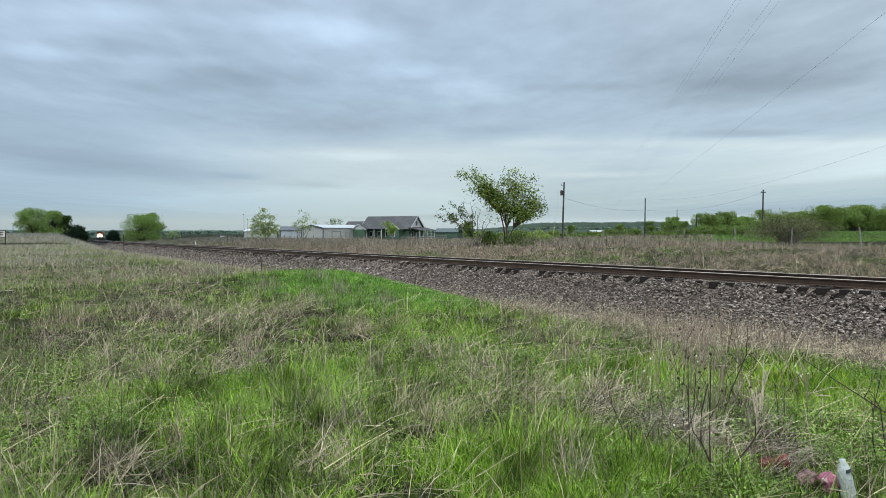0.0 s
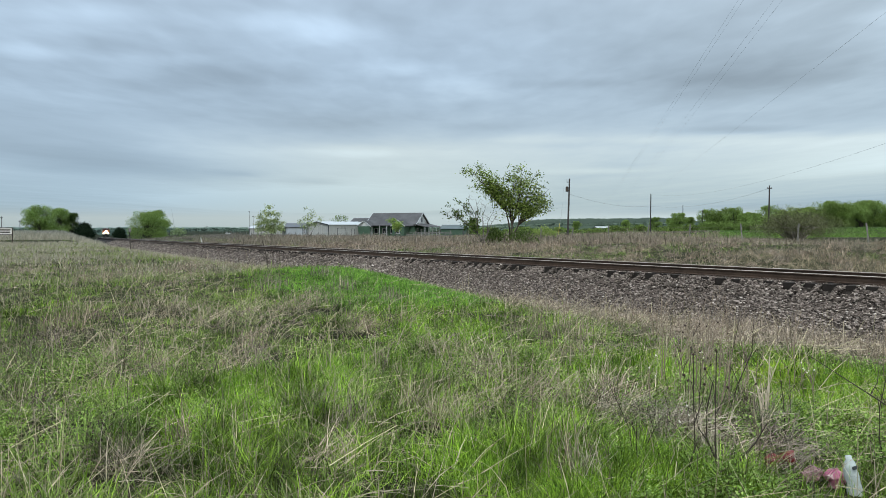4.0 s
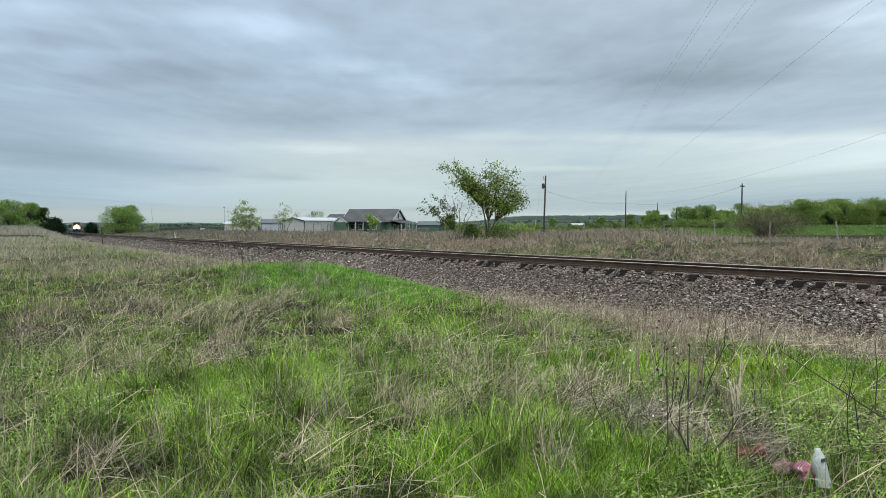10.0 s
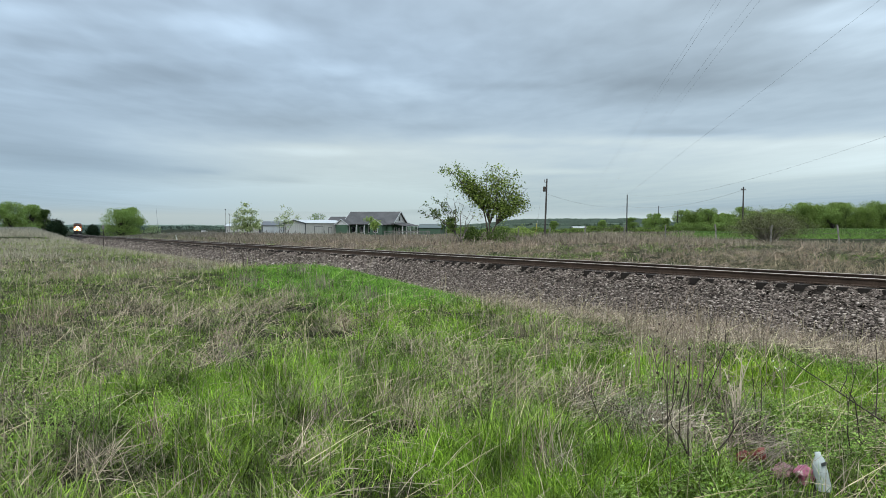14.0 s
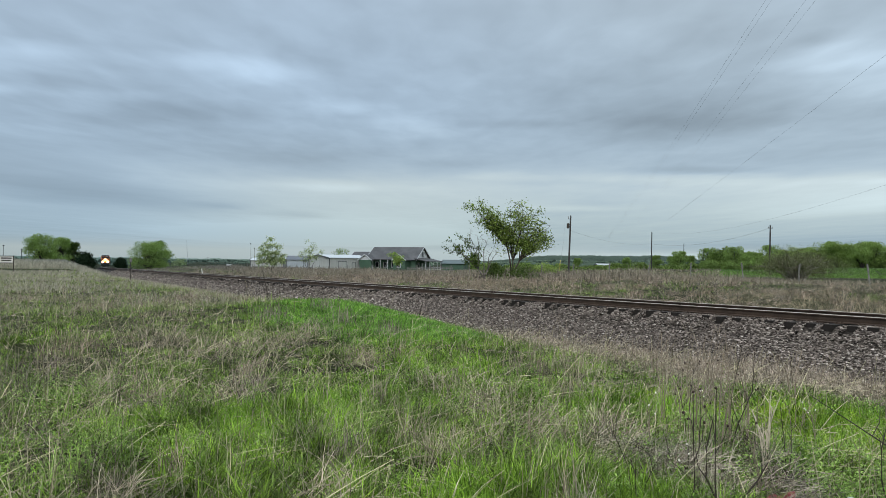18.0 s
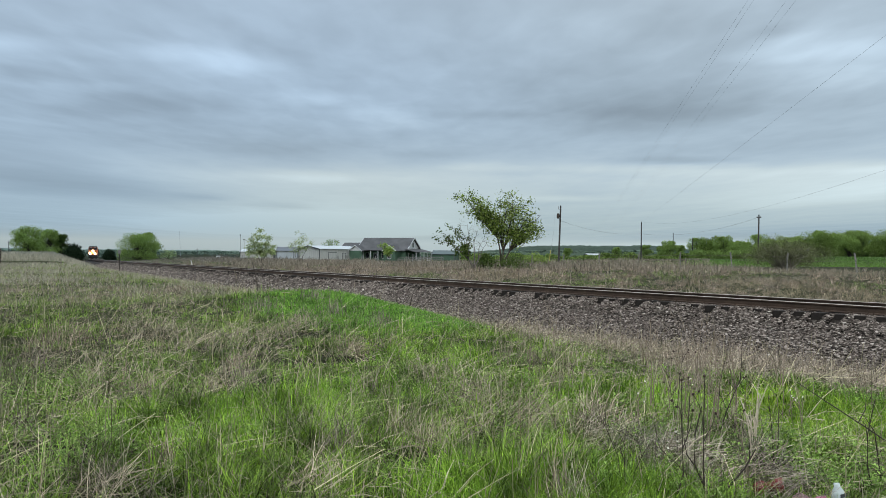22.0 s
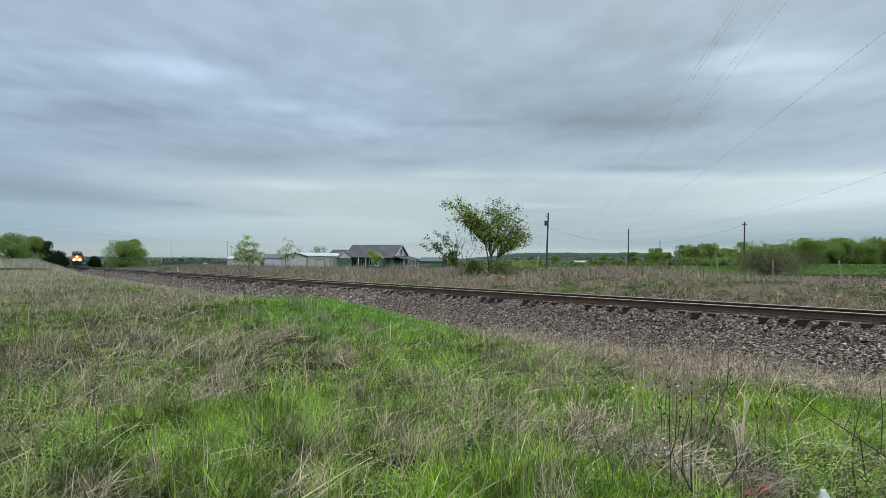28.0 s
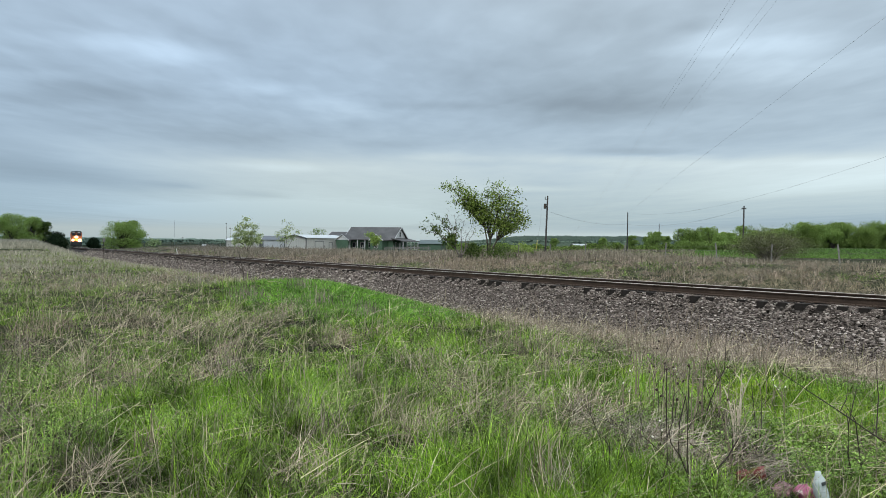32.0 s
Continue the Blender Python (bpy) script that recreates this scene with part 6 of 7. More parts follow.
# ---- fence along the far side ----
def fence():
    rnd = random.Random(3)
    post_me = []
    for k in range(3):
        bm = tube_bm([(0, 0, -0.3), (0.01, 0, 0.5), (0.0, 0.01, 1.0), (0.02, 0, 1.5)], [0.075, 0.07, 0.066, 0.06], 8)
        me = bpy.data.meshes.new("post")
        bm.to_mesh(me)
        bm.free()
        me.materials.append(POST)
        post_me.append(me)
    root = tagged(empty("wire_fence", Matrix()), "old wire fence on grey wooden posts beyond the railway", "fence")
    tops = []
    s = 2.9
    while s < 250:
        p, u, r = track(s, 35.5 + rnd.uniform(-0.3, 0.3))
        z = float(ground_z(p[0], p[1]))
        q = part("post", post_me[rnd.randrange(3)], None, root)
        m = pose(p[0], p[1], z, rnd.uniform(-6, 6), rnd.uniform(-8, 8), rnd.uniform(0, 360))
        q.matrix_basis = m
        tops.append(m)
        s += 5.35 + rnd.uniform(-0.1, 0.1)
    for h in (0.45, 0.85, 1.2):
        pts = [m @ Vector((0, 0, h)) for m in tops]
        part("wire", tube_bm(pts, [0.006] * len(pts), 4), STEEL_FENCE, root)


fence()


def guy_guard():
    """A yellow guard on the stay of the transformer pole."""
    x, y, z = place(0.1455, 114)
    root = tagged(empty("guy_wire", pose(x, y, z)), "stay wire with a yellow plastic guard beside the pole", "guy wire")
    part("stay", tube_bm([(0, 0, 0), (0.9, 1.2, 5.2), (1.55, 4.4, 8.2)], [0.012, 0.012, 0.012], 4), WIRE, root)
    part("guard", tube_bm([(0.0, 0, 0.1), (0.33, 0.4, 2.3)], [0.04, 0.04], 8), plain("yellow_guard", (0.46, 0.40, 0.08), 0.5), root, "yellow plastic guard")


guy_guard()


def stake(b, d, h, lean, label):
    x, y, z = place(b, d)
    ob = part("white_stake", box_bm(-0.06, 0.06, -0.03, 0.03, -0.2, h, 0.01), plain("white_stake_paint", (0.7, 0.7, 0.68), 0.6))
    ob.matrix_world = pose(x, y, z, 0, lean, 20)
    tagged(ob, label, "stake")


stake(-0.3275, 118, 1.15, -14, "leaning white painted stake in the field")


def yard_mast(b, d, e, label):
    x, y, z = place(b, d)
    root = tagged(empty("yard_mast", pose(x, y, z, 0, 0, 10)), label, "mast")
    h = EYE + e * d - z
    part("pole", tube_bm([(0, 0, -0.2), (0, 0, h)], [0.045, 0.035], 8), POST, root)
    part("lamp_head", box_bm(-0.22, 0.08, -0.08, 0.08, h - 0.05, h + 0.14, 0.03), STALK_DARK, root, "dark lamp head")


yard_mast(-0.2645, 200, 0.022, "thin yard pole with a lamp head beside the shed")
yard_mast(-0.2595, 204, 0.016, "thin short yard pole beside the shed")


# ---- buildings ----
def metal_wall(name, col):
    m = Mat(name, 0.55, 0.1, 0.4)
    big = m.ramp(m.noise(0.5, 4), [(0.3, tuple(c * 0.86 for c in col)), (0.7, col)])
    streak = m.ramp(m.noise(2.0, 4, 0.6, stretch=(3, 3, 0.15)), [(0.3, (0.85, 0.84, 0.82)), (0.7, (1, 1, 1))])
    return m.color(m.mix(1.0, big, streak, "MULTIPLY")).m


SHED_WALL = metal_wall("cream_metal_sheet", (0.60, 0.59, 0.54))
SHED_ROOF = metal_wall("white_metal_roof", (0.72, 0.74, 0.72))
SHED_DARK = metal_wall("dark_metal_trim", (0.09, 0.095, 0.10))
SHED_GREY = metal_wall("grey_metal_roof", (0.17, 0.18, 0.19))
SHED_BLUE = metal_wall("bluish_metal_sheet", (0.54, 0.57, 0.58))
SHINGLE = plain("grey_shingles", (0.128, 0.122, 0.118), 0.95, 0, 0.25, 3, 0.5)
SIDING_GREEN = plain("green_siding", (0.08, 0.14, 0.088), 0.7, 0, 0.15, 4)
SIDING_CREAM = plain("cream_siding", (0.78, 0.77, 0.74), 0.7, 0, 0.1, 4)
GLASS_DARK = plain("dark_window", (0.03, 0.035, 0.04), 0.15)
ROOF_GREEN = metal_wall("green_metal_roof", (0.15, 0.185, 0.175))
TRIM_WHITE = plain("white_trim", (0.66, 0.66, 0.64), 0.6)


def gable_building(name, m, L, Wd, eave, ridge, wall, roof, trim, label, ribs=True, over=0.25, doors=(), windows=()):
    """A gabled building; its ridge lies along x, its front looks along -y."""
    root = tagged(empty(name, m), label, "building")
    body = prism_bm([(-Wd / 2, -0.3), (Wd / 2, -0.3), (Wd / 2, eave), (0, ridge), (-Wd / 2, eave)], -L / 2, L / 2)
    bmesh.ops.rotate(body, cent=(0, 0, 0), matrix=Matrix.Rotation(radians(90), 3, "Z"), verts=body.verts)
    part("wall", body, wall, root)
    sl = math.atan2(ridge - eave, Wd / 2)
    run = (Wd / 2 + over) / math.cos(sl)
    for sgn in (-1, 1):
        bm = box_bm(-L / 2 - over, L / 2 + over, 0, run, 0.0, 0.10)
        r = part("roof", bm, roof, root)
        r.matrix_basis = pose(0, 0, ridge + 0.02, 0, 0, 0 if sgn > 0 else 180) @ pose(0, 0, 0, -math.degrees(sl), 0, 0)
    for sx in (-1, 1):
        for sgn in (-1, 1):
            bm = box_bm(-0.06, 0.06, 0, run, -0.16, 0.12)
            r = part("roof_trim", bm, trim, root)
            r.matrix_basis = pose(sx * (L / 2 + over + 0.04), 0, ridge + 0.02, 0, 0, 0 if sgn > 0 else 180) @ pose(0, 0, 0, -math.degrees(sl), 0, 0)
    for sx in (-1, 1):
        for sy in (-1, 1):
            part("corner_trim", box_bm(sx * L / 2 - 0.09, sx * L / 2 + 0.09, sy * Wd / 2 - 0.09, sy * Wd / 2 + 0.09, -0.3, eave - 0.05), trim, root)
    if ribs:
        rib = box_bm(-0.03, 0.03, -0.03, 0.03, -0.2, eave - 0.1)
        rib_me = bpy.data.meshes.new("rib")
        rib.to_mesh(rib_me)
        rib.free()
        rib_me.materials.append(wall)
        for i in range(int(L / 0.9)):
            part("rib", rib_me, None, root).matrix_basis = pose(-L / 2 + 0.5 + 0.9 * i, -Wd / 2 - 0.01, 0)
        for i in range(int(Wd / 0.9)):
            part("rib", rib_me, None, root).matrix_basis = pose(-L / 2 - 0.01, -Wd / 2 + 0.5 + 0.9 * i, 0)
    for side, at_, w, h, z0, mat_ in doors:
        opening(root, "door", side, at_, w, h, z0, L, Wd, mat_, trim)
    for side, at_, w, h, z0, mat_ in windows:
        opening(root, "window", side, at_, w, h, z0, L, Wd, mat_, trim)
    return root


def opening(root, name, side, at_, w, h, z0, L, Wd, mat_, trim):
    """A leaf or pane with its frame, on the front (f), the left (l) or the right (r) face."""
    base = {"f": pose(at_, -Wd / 2 - 0.03, z0), "l": pose(-L / 2 - 0.03, at_, z0, 0, 0, -90), "r": pose(L / 2 + 0.03, at_, z0, 0, 0, 90)}[side]
    leaf = part(name, box_bm(-w / 2, w / 2, -0.02, 0.03, 0, h), mat_, root)
    leaf.matrix_basis = base
    t = 0.09
    bm = box_bm(-w / 2 - t, -w / 2, -0.05, 0.03, -t, h + t)
    box_bm(w / 2, w / 2 + t, -0.05, 0.03, -t, h + t, 0, bm)
    box_bm(-w / 2, w / 2, -0.05, 0.03, h, h + t, 0, bm)
    part("frame", bm, trim, leaf)


def on_ground(b, d, z, turn):
    return pose(b * d, d, z, 0, 0, turn)


# the larger metal shed: its gable end and its long side both show
gable_building("metal_shed", on_ground(-0.144, 203, -0.7, 43), 14.2, 10.0, 3.2, 4.0, SHED_WALL, SHED_ROOF, SHED_DARK, "cream metal shed with a white roof and dark trim", doors=(("f", -3.0, 2.6, 2.3, 0.0, SHED_WALL), ("f", 0.6, 0.95, 2.1, 0.0, SHED_WALL), ("f", 4.2, 0.8, 1.7, 0.4, GLASS_DARK)))
gable_building("metal_shed", on_ground(-0.196, 206, -0.7, 4), 7.2, 7.0, 2.6, 3.6, SHED_BLUE, SHED_GREY, SHED_DARK, "pale bluish metal shed with a dark grey roof", doors=(("f", 1.4, 0.95, 2.1, 0.0, SHED_BLUE),))
gable_building("metal_shed", on_ground(-0.2395, 208, -0.7, 4), 9.0, 7.0, 2.3, 2.9, SHED_WALL, SHED_ROOF, SHED_DARK, "low cream metal shed with a pale roof")


def house():
    root = tagged(empty("farmhouse", on_ground(-0.067, 203, -0.75, -22)), "green farmhouse with grey shingle roof and white gable", "house")

    def block(L, Wd, eave, ridge, cx, cy, wall, gable, over=0.5, turn=0):
        m = pose(cx, cy, 0, 0, 0, turn)
        body = prism_bm([(-Wd / 2, -0.3), (Wd / 2, -0.3), (Wd / 2, eave), (-Wd / 2, eave)], -L / 2, L / 2)
        bmesh.ops.rotate(body, cent=(0, 0, 0), matrix=Matrix.Rotation(radians(90), 3, "Z"), verts=body.verts)
        part("wall", body, wall, root).matrix_basis = m
        for sx in (-1, 1):
            g = prism_bm([(-Wd / 2, eave), (Wd / 2, eave), (0, ridge - 0.04)], -0.1, 0.1)
            part("gable", g, gable, root).matrix_basis = m @ pose(sx * (L / 2 - 0.1), 0, 0, 0, 0, 90)
        sl = math.atan2(ridge - eave, Wd / 2)
        run = (Wd / 2 + over) / math.cos(sl)
        for sgn in (0, 180):
            part("roof", box_bm(-L / 2 - over, L / 2 + over, 0, run, 0.0, 0.16), SHINGLE, root).matrix_basis = m @ pose(0, 0, ridge + 0.02, 0, 0, sgn) @ pose(0, 0, 0, -math.degrees(sl), 0, 0)
            for sx in (-1, 1):
                part("bargeboard", box_bm(-0.05, 0.05, 0, run, -0.03, 0.17), TRIM_WHITE, root).matrix_basis = m @ pose(sx * (L / 2 + over + 0.03), 0, ridge + 0.02, 0, 0, sgn) @ pose(0, 0, 0, -math.degrees(sl), 0, 0)
        return m

    def window(m, w=0.9, h=1.3):
        v = part("window", box_bm(-w / 2, w / 2, -0.03, 0.03, 0, h), GLASS_DARK, root)
        v.matrix_basis = m
        t = 0.1
        bm = box_bm(-w / 2 - t, -w / 2, -0.06, 0.03, -t, h + t)
        box_bm(w / 2, w / 2 + t, -0.06, 0.03, -t, h + t, 0, bm)
        box_bm(-w / 2, w / 2, -0.06, 0.03, h, h + t, 0, bm)
        box_bm(-w / 2, w / 2, -0.06, 0.03, -t, 0, 0, bm)
        part("frame", bm, TRIM_WHITE, v)

    block(14, 9.0, 3.2, 6.3, 0, 0, SIDING_GREEN, SIDING_CREAM)
    block(7, 8.0, 2.9, 5.0, -10.4, 1.5, SIDING_GREEN, SIDING_CREAM)
    block(5.0, 3.4, 3.0, 4.3, 3.8, -5.2, SIDING_GREEN, SIDING_GREEN, 0.3, 90)
    block(4.0, 3.6, 2.9, 4.2, -6.5, -5.0, SIDING_GREEN, SIDING_CREAM, 0.3, 90)
    window(pose(7.05, 0, 3.9, 0, 0, 90), 0.8, 1.2)
    for wx in (-4.2, -1.8, 0.6):
        window(pose(wx, -4.53, 1.0))
    window(pose(3.8, -7.75, 1.0))
    window(pose(-10.0, -2.53, 1.0))
    window(pose(-12.3, -2.53, 1.0))
    for wy in (-2.5, 2.0):
        window(pose(7.03, wy, 0.9, 0, 0, 90), 0.9, 1.4)
    door = part("door", box_bm(-0.5, 0.5, -0.04, 0.03, 0, 2.1), TRIM_WHITE, root)
    door.matrix_basis = pose(7.05, -0.2, 0.05, 0, 0, 90)
    # side porch with its own roof, posts and rail
    part("porch_roof", prism_bm([(7.0, 3.55), (10.6, 2.75), (10.6, 2.6), (7.0, 3.35)], -5.5, 5.2), SHINGLE, root, "grey shingle porch roof")
    part("porch_floor", box_bm(7.0, 10.4, -5.3, 5.0, -0.2, 0.15), SIDING_GREEN, root)
    for py in (-5.1, -2.6, 0.0, 2.5, 4.8):
        part("porch_post", box_bm(10.15, 10.3, py - 0.08, py + 0.08, 0.15, 2.65, 0.01), TRIM_WHITE, root)
    for h in (0.5, 1.0):
        part("porch_rail", box_bm(10.19, 10.26, -5.1, 4.8, h, h + 0.07), TRIM_WHITE, root)
    part("porch_roof", prism_bm([(-5.0, 3.1), (2.0, 3.1), (2.0, 3.0), (-5.0, 3.0)], -6.4, -4.4), SHINGLE, root, "grey shingle front porch roof")
    for px in (-4.6, -2.4, -0.2, 1.8):
        part("porch_post", box_bm(px - 0.08, px + 0.08, -6.3, -6.15, -0.2, 3.02, 0.01), TRIM_WHITE, root)


house()


def rail_fence(b0, b1, d0, d1, label):
    """A low white board fence."""
    root = tagged(empty("board_fence", Matrix()), label, "fence")
    a, b = Vector(place(b0, d0)), Vector(place(b1, d1))
    n = 7
    ang = math.degrees(math.atan2(b.y - a.y, b.x - a.x))
    ln = (b - a).length
    for i in range(n + 1):
        p = a.lerp(b, i / n)
        part("post", box_bm(-0.06, 0.06, -0.06, 0.06, -0.3, 1.25, 0.01), POST, root).matrix_basis = pose(p.x, p.y, p.z, 0, 0, ang)
    for h in (0.35, 0.75, 1.12):
        part("board", box_bm(0, ln, -0.1, -0.06, h, h + 0.13), POST, root).matrix_basis = pose(a.x, a.y, a.z, 0, math.degrees(math.atan2(a.z - b.z, ln)), ang)


rail_fence(-0.055, 0.005, 172, 172, "weathered pale board fence before the farmhouse")
# low grey outbuilding between the house and the lone tree
gable_building("outbuilding", on_ground(0.204, 345, -0.9, 8), 6.5, 6.0, 2.3, 3.0, SHED_WALL, SHED_ROOF, SHED_DARK, "long white-roofed barn far across the fields", ribs=False)
gable_building("outbuilding", on_ground(0.008, 215, -0.7, -15), 6.5, 5.0, 2.1, 3.1, SIDING_GREEN, ROOF_GREEN, SHED_DARK, "low grey-green outbuilding with a green roof", ribs=False)


# ---- the train ----
ORANGE = plain("orange_paint", (0.40, 0.115, 0.043), 0.5, 0.0, 0.12, 2)
TRAIN_DARK = plain("dark_green_black_paint", (0.03, 0.032, 0.03), 0.6)
TRAIN_YELLOW = plain("yellow_paint", (0.6, 0.40, 0.05), 0.5)
STEEL_DARK = plain("grimy_steel", (0.06, 0.055, 0.05), 0.8, 0.3)


def lamp_mat(name, col, strength):
    m = Mat(name)
    m.b.inputs["Emission Color"].default_value = (*col, 1)
    m.b.inputs["Emission Strength"].default_value = strength
    return m.m


LAMP = lamp_mat("lit_headlight", (1.0, 0.80, 0.52), 120)


def locomotive(label, lit):
    """Six-axle freight engine: origin at the front on the rail top, body along +y."""
    root = tagged(empty("locomotive", Matrix()), label, "locomotive")
    part("frame", box_bm(-1.5, 1.5, 0.5, 22.0, 0.95, 1.55, 0.04), TRAIN_DARK, root, "dark frame and walkway")
    part("pilot", prism_bm([(-1.5, 0.22), (1.5, 0.22), (1.45, 1.6), (-1.45, 1.6)], 0.25, 0.55), TRAIN_DARK, root, "dark steel snow plough")
    part("coupler", box_bm(-0.14, 0.14, -0.25, 0.3, 0.72, 1.0, 0.03), STEEL_DARK, root)
    part("nose", box_bm(-0.95, 0.95, 1.5, 3.4, 1.55, 3.25, 0.12), ORANGE, root, "low orange nose")
    part("nose_band", box_bm(-0.97, 0.97, 1.48, 1.62, 1.9, 2.25, 0.01), TRAIN_YELLOW, root)
    cab = part("cab", prism_bm([(-1.52, 1.55), (1.52, 1.55), (1.52, 4.2), (1.15, 4.62), (-1.15, 4.62), (-1.52, 4.2)], 3.3, 5.9), ORANGE, root, "orange cab")
    part("cab_roof", prism_bm([(-1.54, 4.2), (1.54, 4.2), (1.17, 4.68), (-1.17, 4.68)], 3.22, 5.95), TRAIN_DARK, root)
    for x0, x1 in ((-1.3, -0.12), (0.12, 1.3)):
        part("windscreen", box_bm(x0, x1, 3.25, 3.32, 3.35, 4.05, 0.01), GLASS_DARK, cab)
    for sx in (-1, 1):
        part("side_window", box_bm(sx * 1.53 - 0.02, sx * 1.53 + 0.02, 4.0, 5.4, 3.3, 3.95, 0.005), GLASS_DARK, cab)
    part("long_hood", box_bm(-0.95, 0.95, 5.9, 21.3, 1.55, 4.3, 0.1), ORANGE, root, "long orange engine hood")
    part("radiator", box_bm(-1.45, 1.45, 16.5, 21.0, 3.5, 4.55, 0.08), TRAIN_DARK, root)
    part("exhaust_stack", box_bm(-0.4, 0.4, 12.0, 13.0, 4.3, 4.6, 0.04), TRAIN_DARK, root)
    part("fuel_tank", box_bm(-1.35, 1.35, 8.2, 13.8, 0.3, 1.0, 0.15), TRAIN_DARK, root)
    for sx in (-1, 1):
        pts = [(sx * 1.42, y, 2.6) for y in (0.6, 3.2)] + [(sx * 1.42, 6.0, 2.6), (sx * 1.42, 21.8, 2.6)]
        part("handrail", tube_bm(pts, [0.025] * 4, 5), TRIM_WHITE, root)
        for y in (0.6, 1.9, 8, 11, 14, 17, 20, 21.8):
            part("handrail_post", tube_bm([(sx * 1.42, y, 1.5), (sx * 1.42, y, 2.6)], [0.02, 0.02], 5), TRIM_WHITE, root)
        part("step_well", box_bm(sx * 1.28 - 0.2, sx * 1.28 + 0.2, 0.6, 1.3, 0.35, 1.5, 0.02), TRAIN_YELLOW, root)
    for yb in (4.1, 17.6):
        part("bogie", box_bm(-1.25, 1.25, yb - 2.2, yb + 2.2, 0.35, 0.85, 0.08), STEEL_DARK, root)
        for yw in (-1.75, 0, 1.75):
            bm = bmesh.new()
            for x0, x1, r in ((-0.82, -0.69, 0.53), (-0.69, 0.69, 0.09), (0.69, 0.82, 0.53)):
                tube_bm([(x0, 0, 0), (x1, 0, 0)], [r, r], 20, bm)
            part("wheelset", bm, STEEL_DARK, root, "steel wheels on their axle").matrix_basis = pose(0, yb + yw, 0.53)
    lm = LAMP if lit else TRIM_WHITE

    def lens(x, y, z, r):
        bm = tube_bm([(x, y, z), (x, y - 0.08, z)], [r, r * 0.92], 14)
        return part("headlight", bm, lm, root, "glowing headlight" if lit else "")

    # lenses oversized: the wider discs stand in for the lamps' glare
    for x, y, z, r in ((-0.17, 1.52, 2.95, 0.17), (0.17, 1.52, 2.95, 0.17), (-0.85, 0.5, 1.95, 0.22), (0.85, 0.5, 1.95, 0.22)):
        lens(x, y, z, r)
    part("number_board", box_bm(-1.0, -0.35, 3.2, 3.3, 4.25, 4.45, 0.01), TRIM_WHITE, root)
    part("number_board", box_bm(0.35, 1.0, 3.2, 3.3, 4.25, 4.45, 0.01), TRIM_WHITE, root)
    return root


lead = locomotive("orange and black freight locomotive with its headlights on", True)
second = locomotive("orange and black freight locomotive coupled behind the first", False)


def boxcar(label):
    root = tagged(empty("freight_car", Matrix()), label, "freight car", "freight cars")
    part("body", box_bm(-1.5, 1.5, 0.4, 17.4, 1.1, 4.4, 0.06), plain("brown_car_paint", (0.16, 0.07, 0.045), 0.8), root)
    for i in range(14):
        for sx in (-1, 1):
            part("rib", box_bm(sx * 1.53 - 0.04, sx * 1.53 + 0.04, 0.9 + 1.2 * i, 1.0 + 1.2 * i, 1.1, 4.3), STEEL_DARK, root)
    part("underframe", box_bm(-1.2, 1.2, 0.0, 17.8, 0.8, 1.1, 0.03), STEEL_DARK, root)
    for yb in (2.6, 15.2):
        part("bogie", box_bm(-1.1, 1.1, yb - 1.3, yb + 1.3, 0.35, 0.7, 0.05), STEEL_DARK, root)
        for yw in (-0.88, 0.88):
            bm = bmesh.new()
            for x0, x1, r in ((-0.82, -0.69, 0.46), (-0.69, 0.69, 0.08), (0.69, 0.82, 0.46)):
                tube_bm([(x0, 0, 0), (x1, 0, 0)], [r, r], 16, bm)
            part("wheelset", bm, STEEL_DARK, root).matrix_basis = pose(0, yb + yw, 0.46)
    return root


cars = [boxcar("brown ribbed freight car behind the locomotives")]
cars += [copy_thing(cars[0], Matrix()) for _ in range(2)]


# ---- small things along the line ----
def field_mast():
    """A thin tall mast that creeps along behind the hedges."""
    root = tagged(empty("field_mast", Matrix()), "thin tall leaning mast creeping along behind the far hedges", "mast")
    part("pole", tube_bm([(0, 0, -0.5), (0, 0, 5.0), (0, 0, 10.2)], [0.05, 0.05, 0.035], 6), WIRE, root)
    part("foot", box_bm(-0.5, 0.5, -0.4, 0.4, -0.6, 0.3, 0.05), STALK_DARK, root)
    return root


mast = field_mast()


def marker_post():
    x, y, z = place(-0.424, 56)
    root = tagged(empty("marker_post", pose(x, y, z, 0, -1.5, 40)), "thin dark metal post with a small plate by the track", "marker post")
    part("post", tube_bm([(0, 0, -0.3), (0, 0, 1.75)], [0.035, 0.03], 8), STALK_DARK, root)
    part("plate", box_bm(-0.09, 0.09, -0.045, -0.033, 1.45, 1.75, 0.004), POST, root, "small pale plate")


def road_sign():
    x, y, z = place(-0.5915, 78)
    root = tagged(empty("sign_board", pose(x, y, z, 0, 0, 30)), "white roadside sign board in a black frame on two legs", "sign")
    for sx in (-0.66, 0.66):
        part("leg", box_bm(sx - 0.05, sx + 0.05, -0.05, 0.05, -0.3, 1.72, 0.01), STALK_DARK, root)
    part("board", box_bm(-0.6, 0.6, -0.03, 0.03, 1.02, 1.66, 0.01), TRIM_WHITE, root)
    part("frame", box_bm(-0.7, 0.7, -0.04, 0.04, 1.66, 1.74, 0.01), STALK_DARK, root)
    part("frame", box_bm(-0.7, 0.7, -0.04, 0.04, 0.95, 1.02, 0.01), STALK_DARK, root)
    for zz, w in ((1.42, 0.48), (1.18, 0.44)):
        part("lettering", box_bm(-w, w, -0.036, -0.029, zz, zz + 0.13), STALK_DARK, root, "dark line of unreadable lettering")


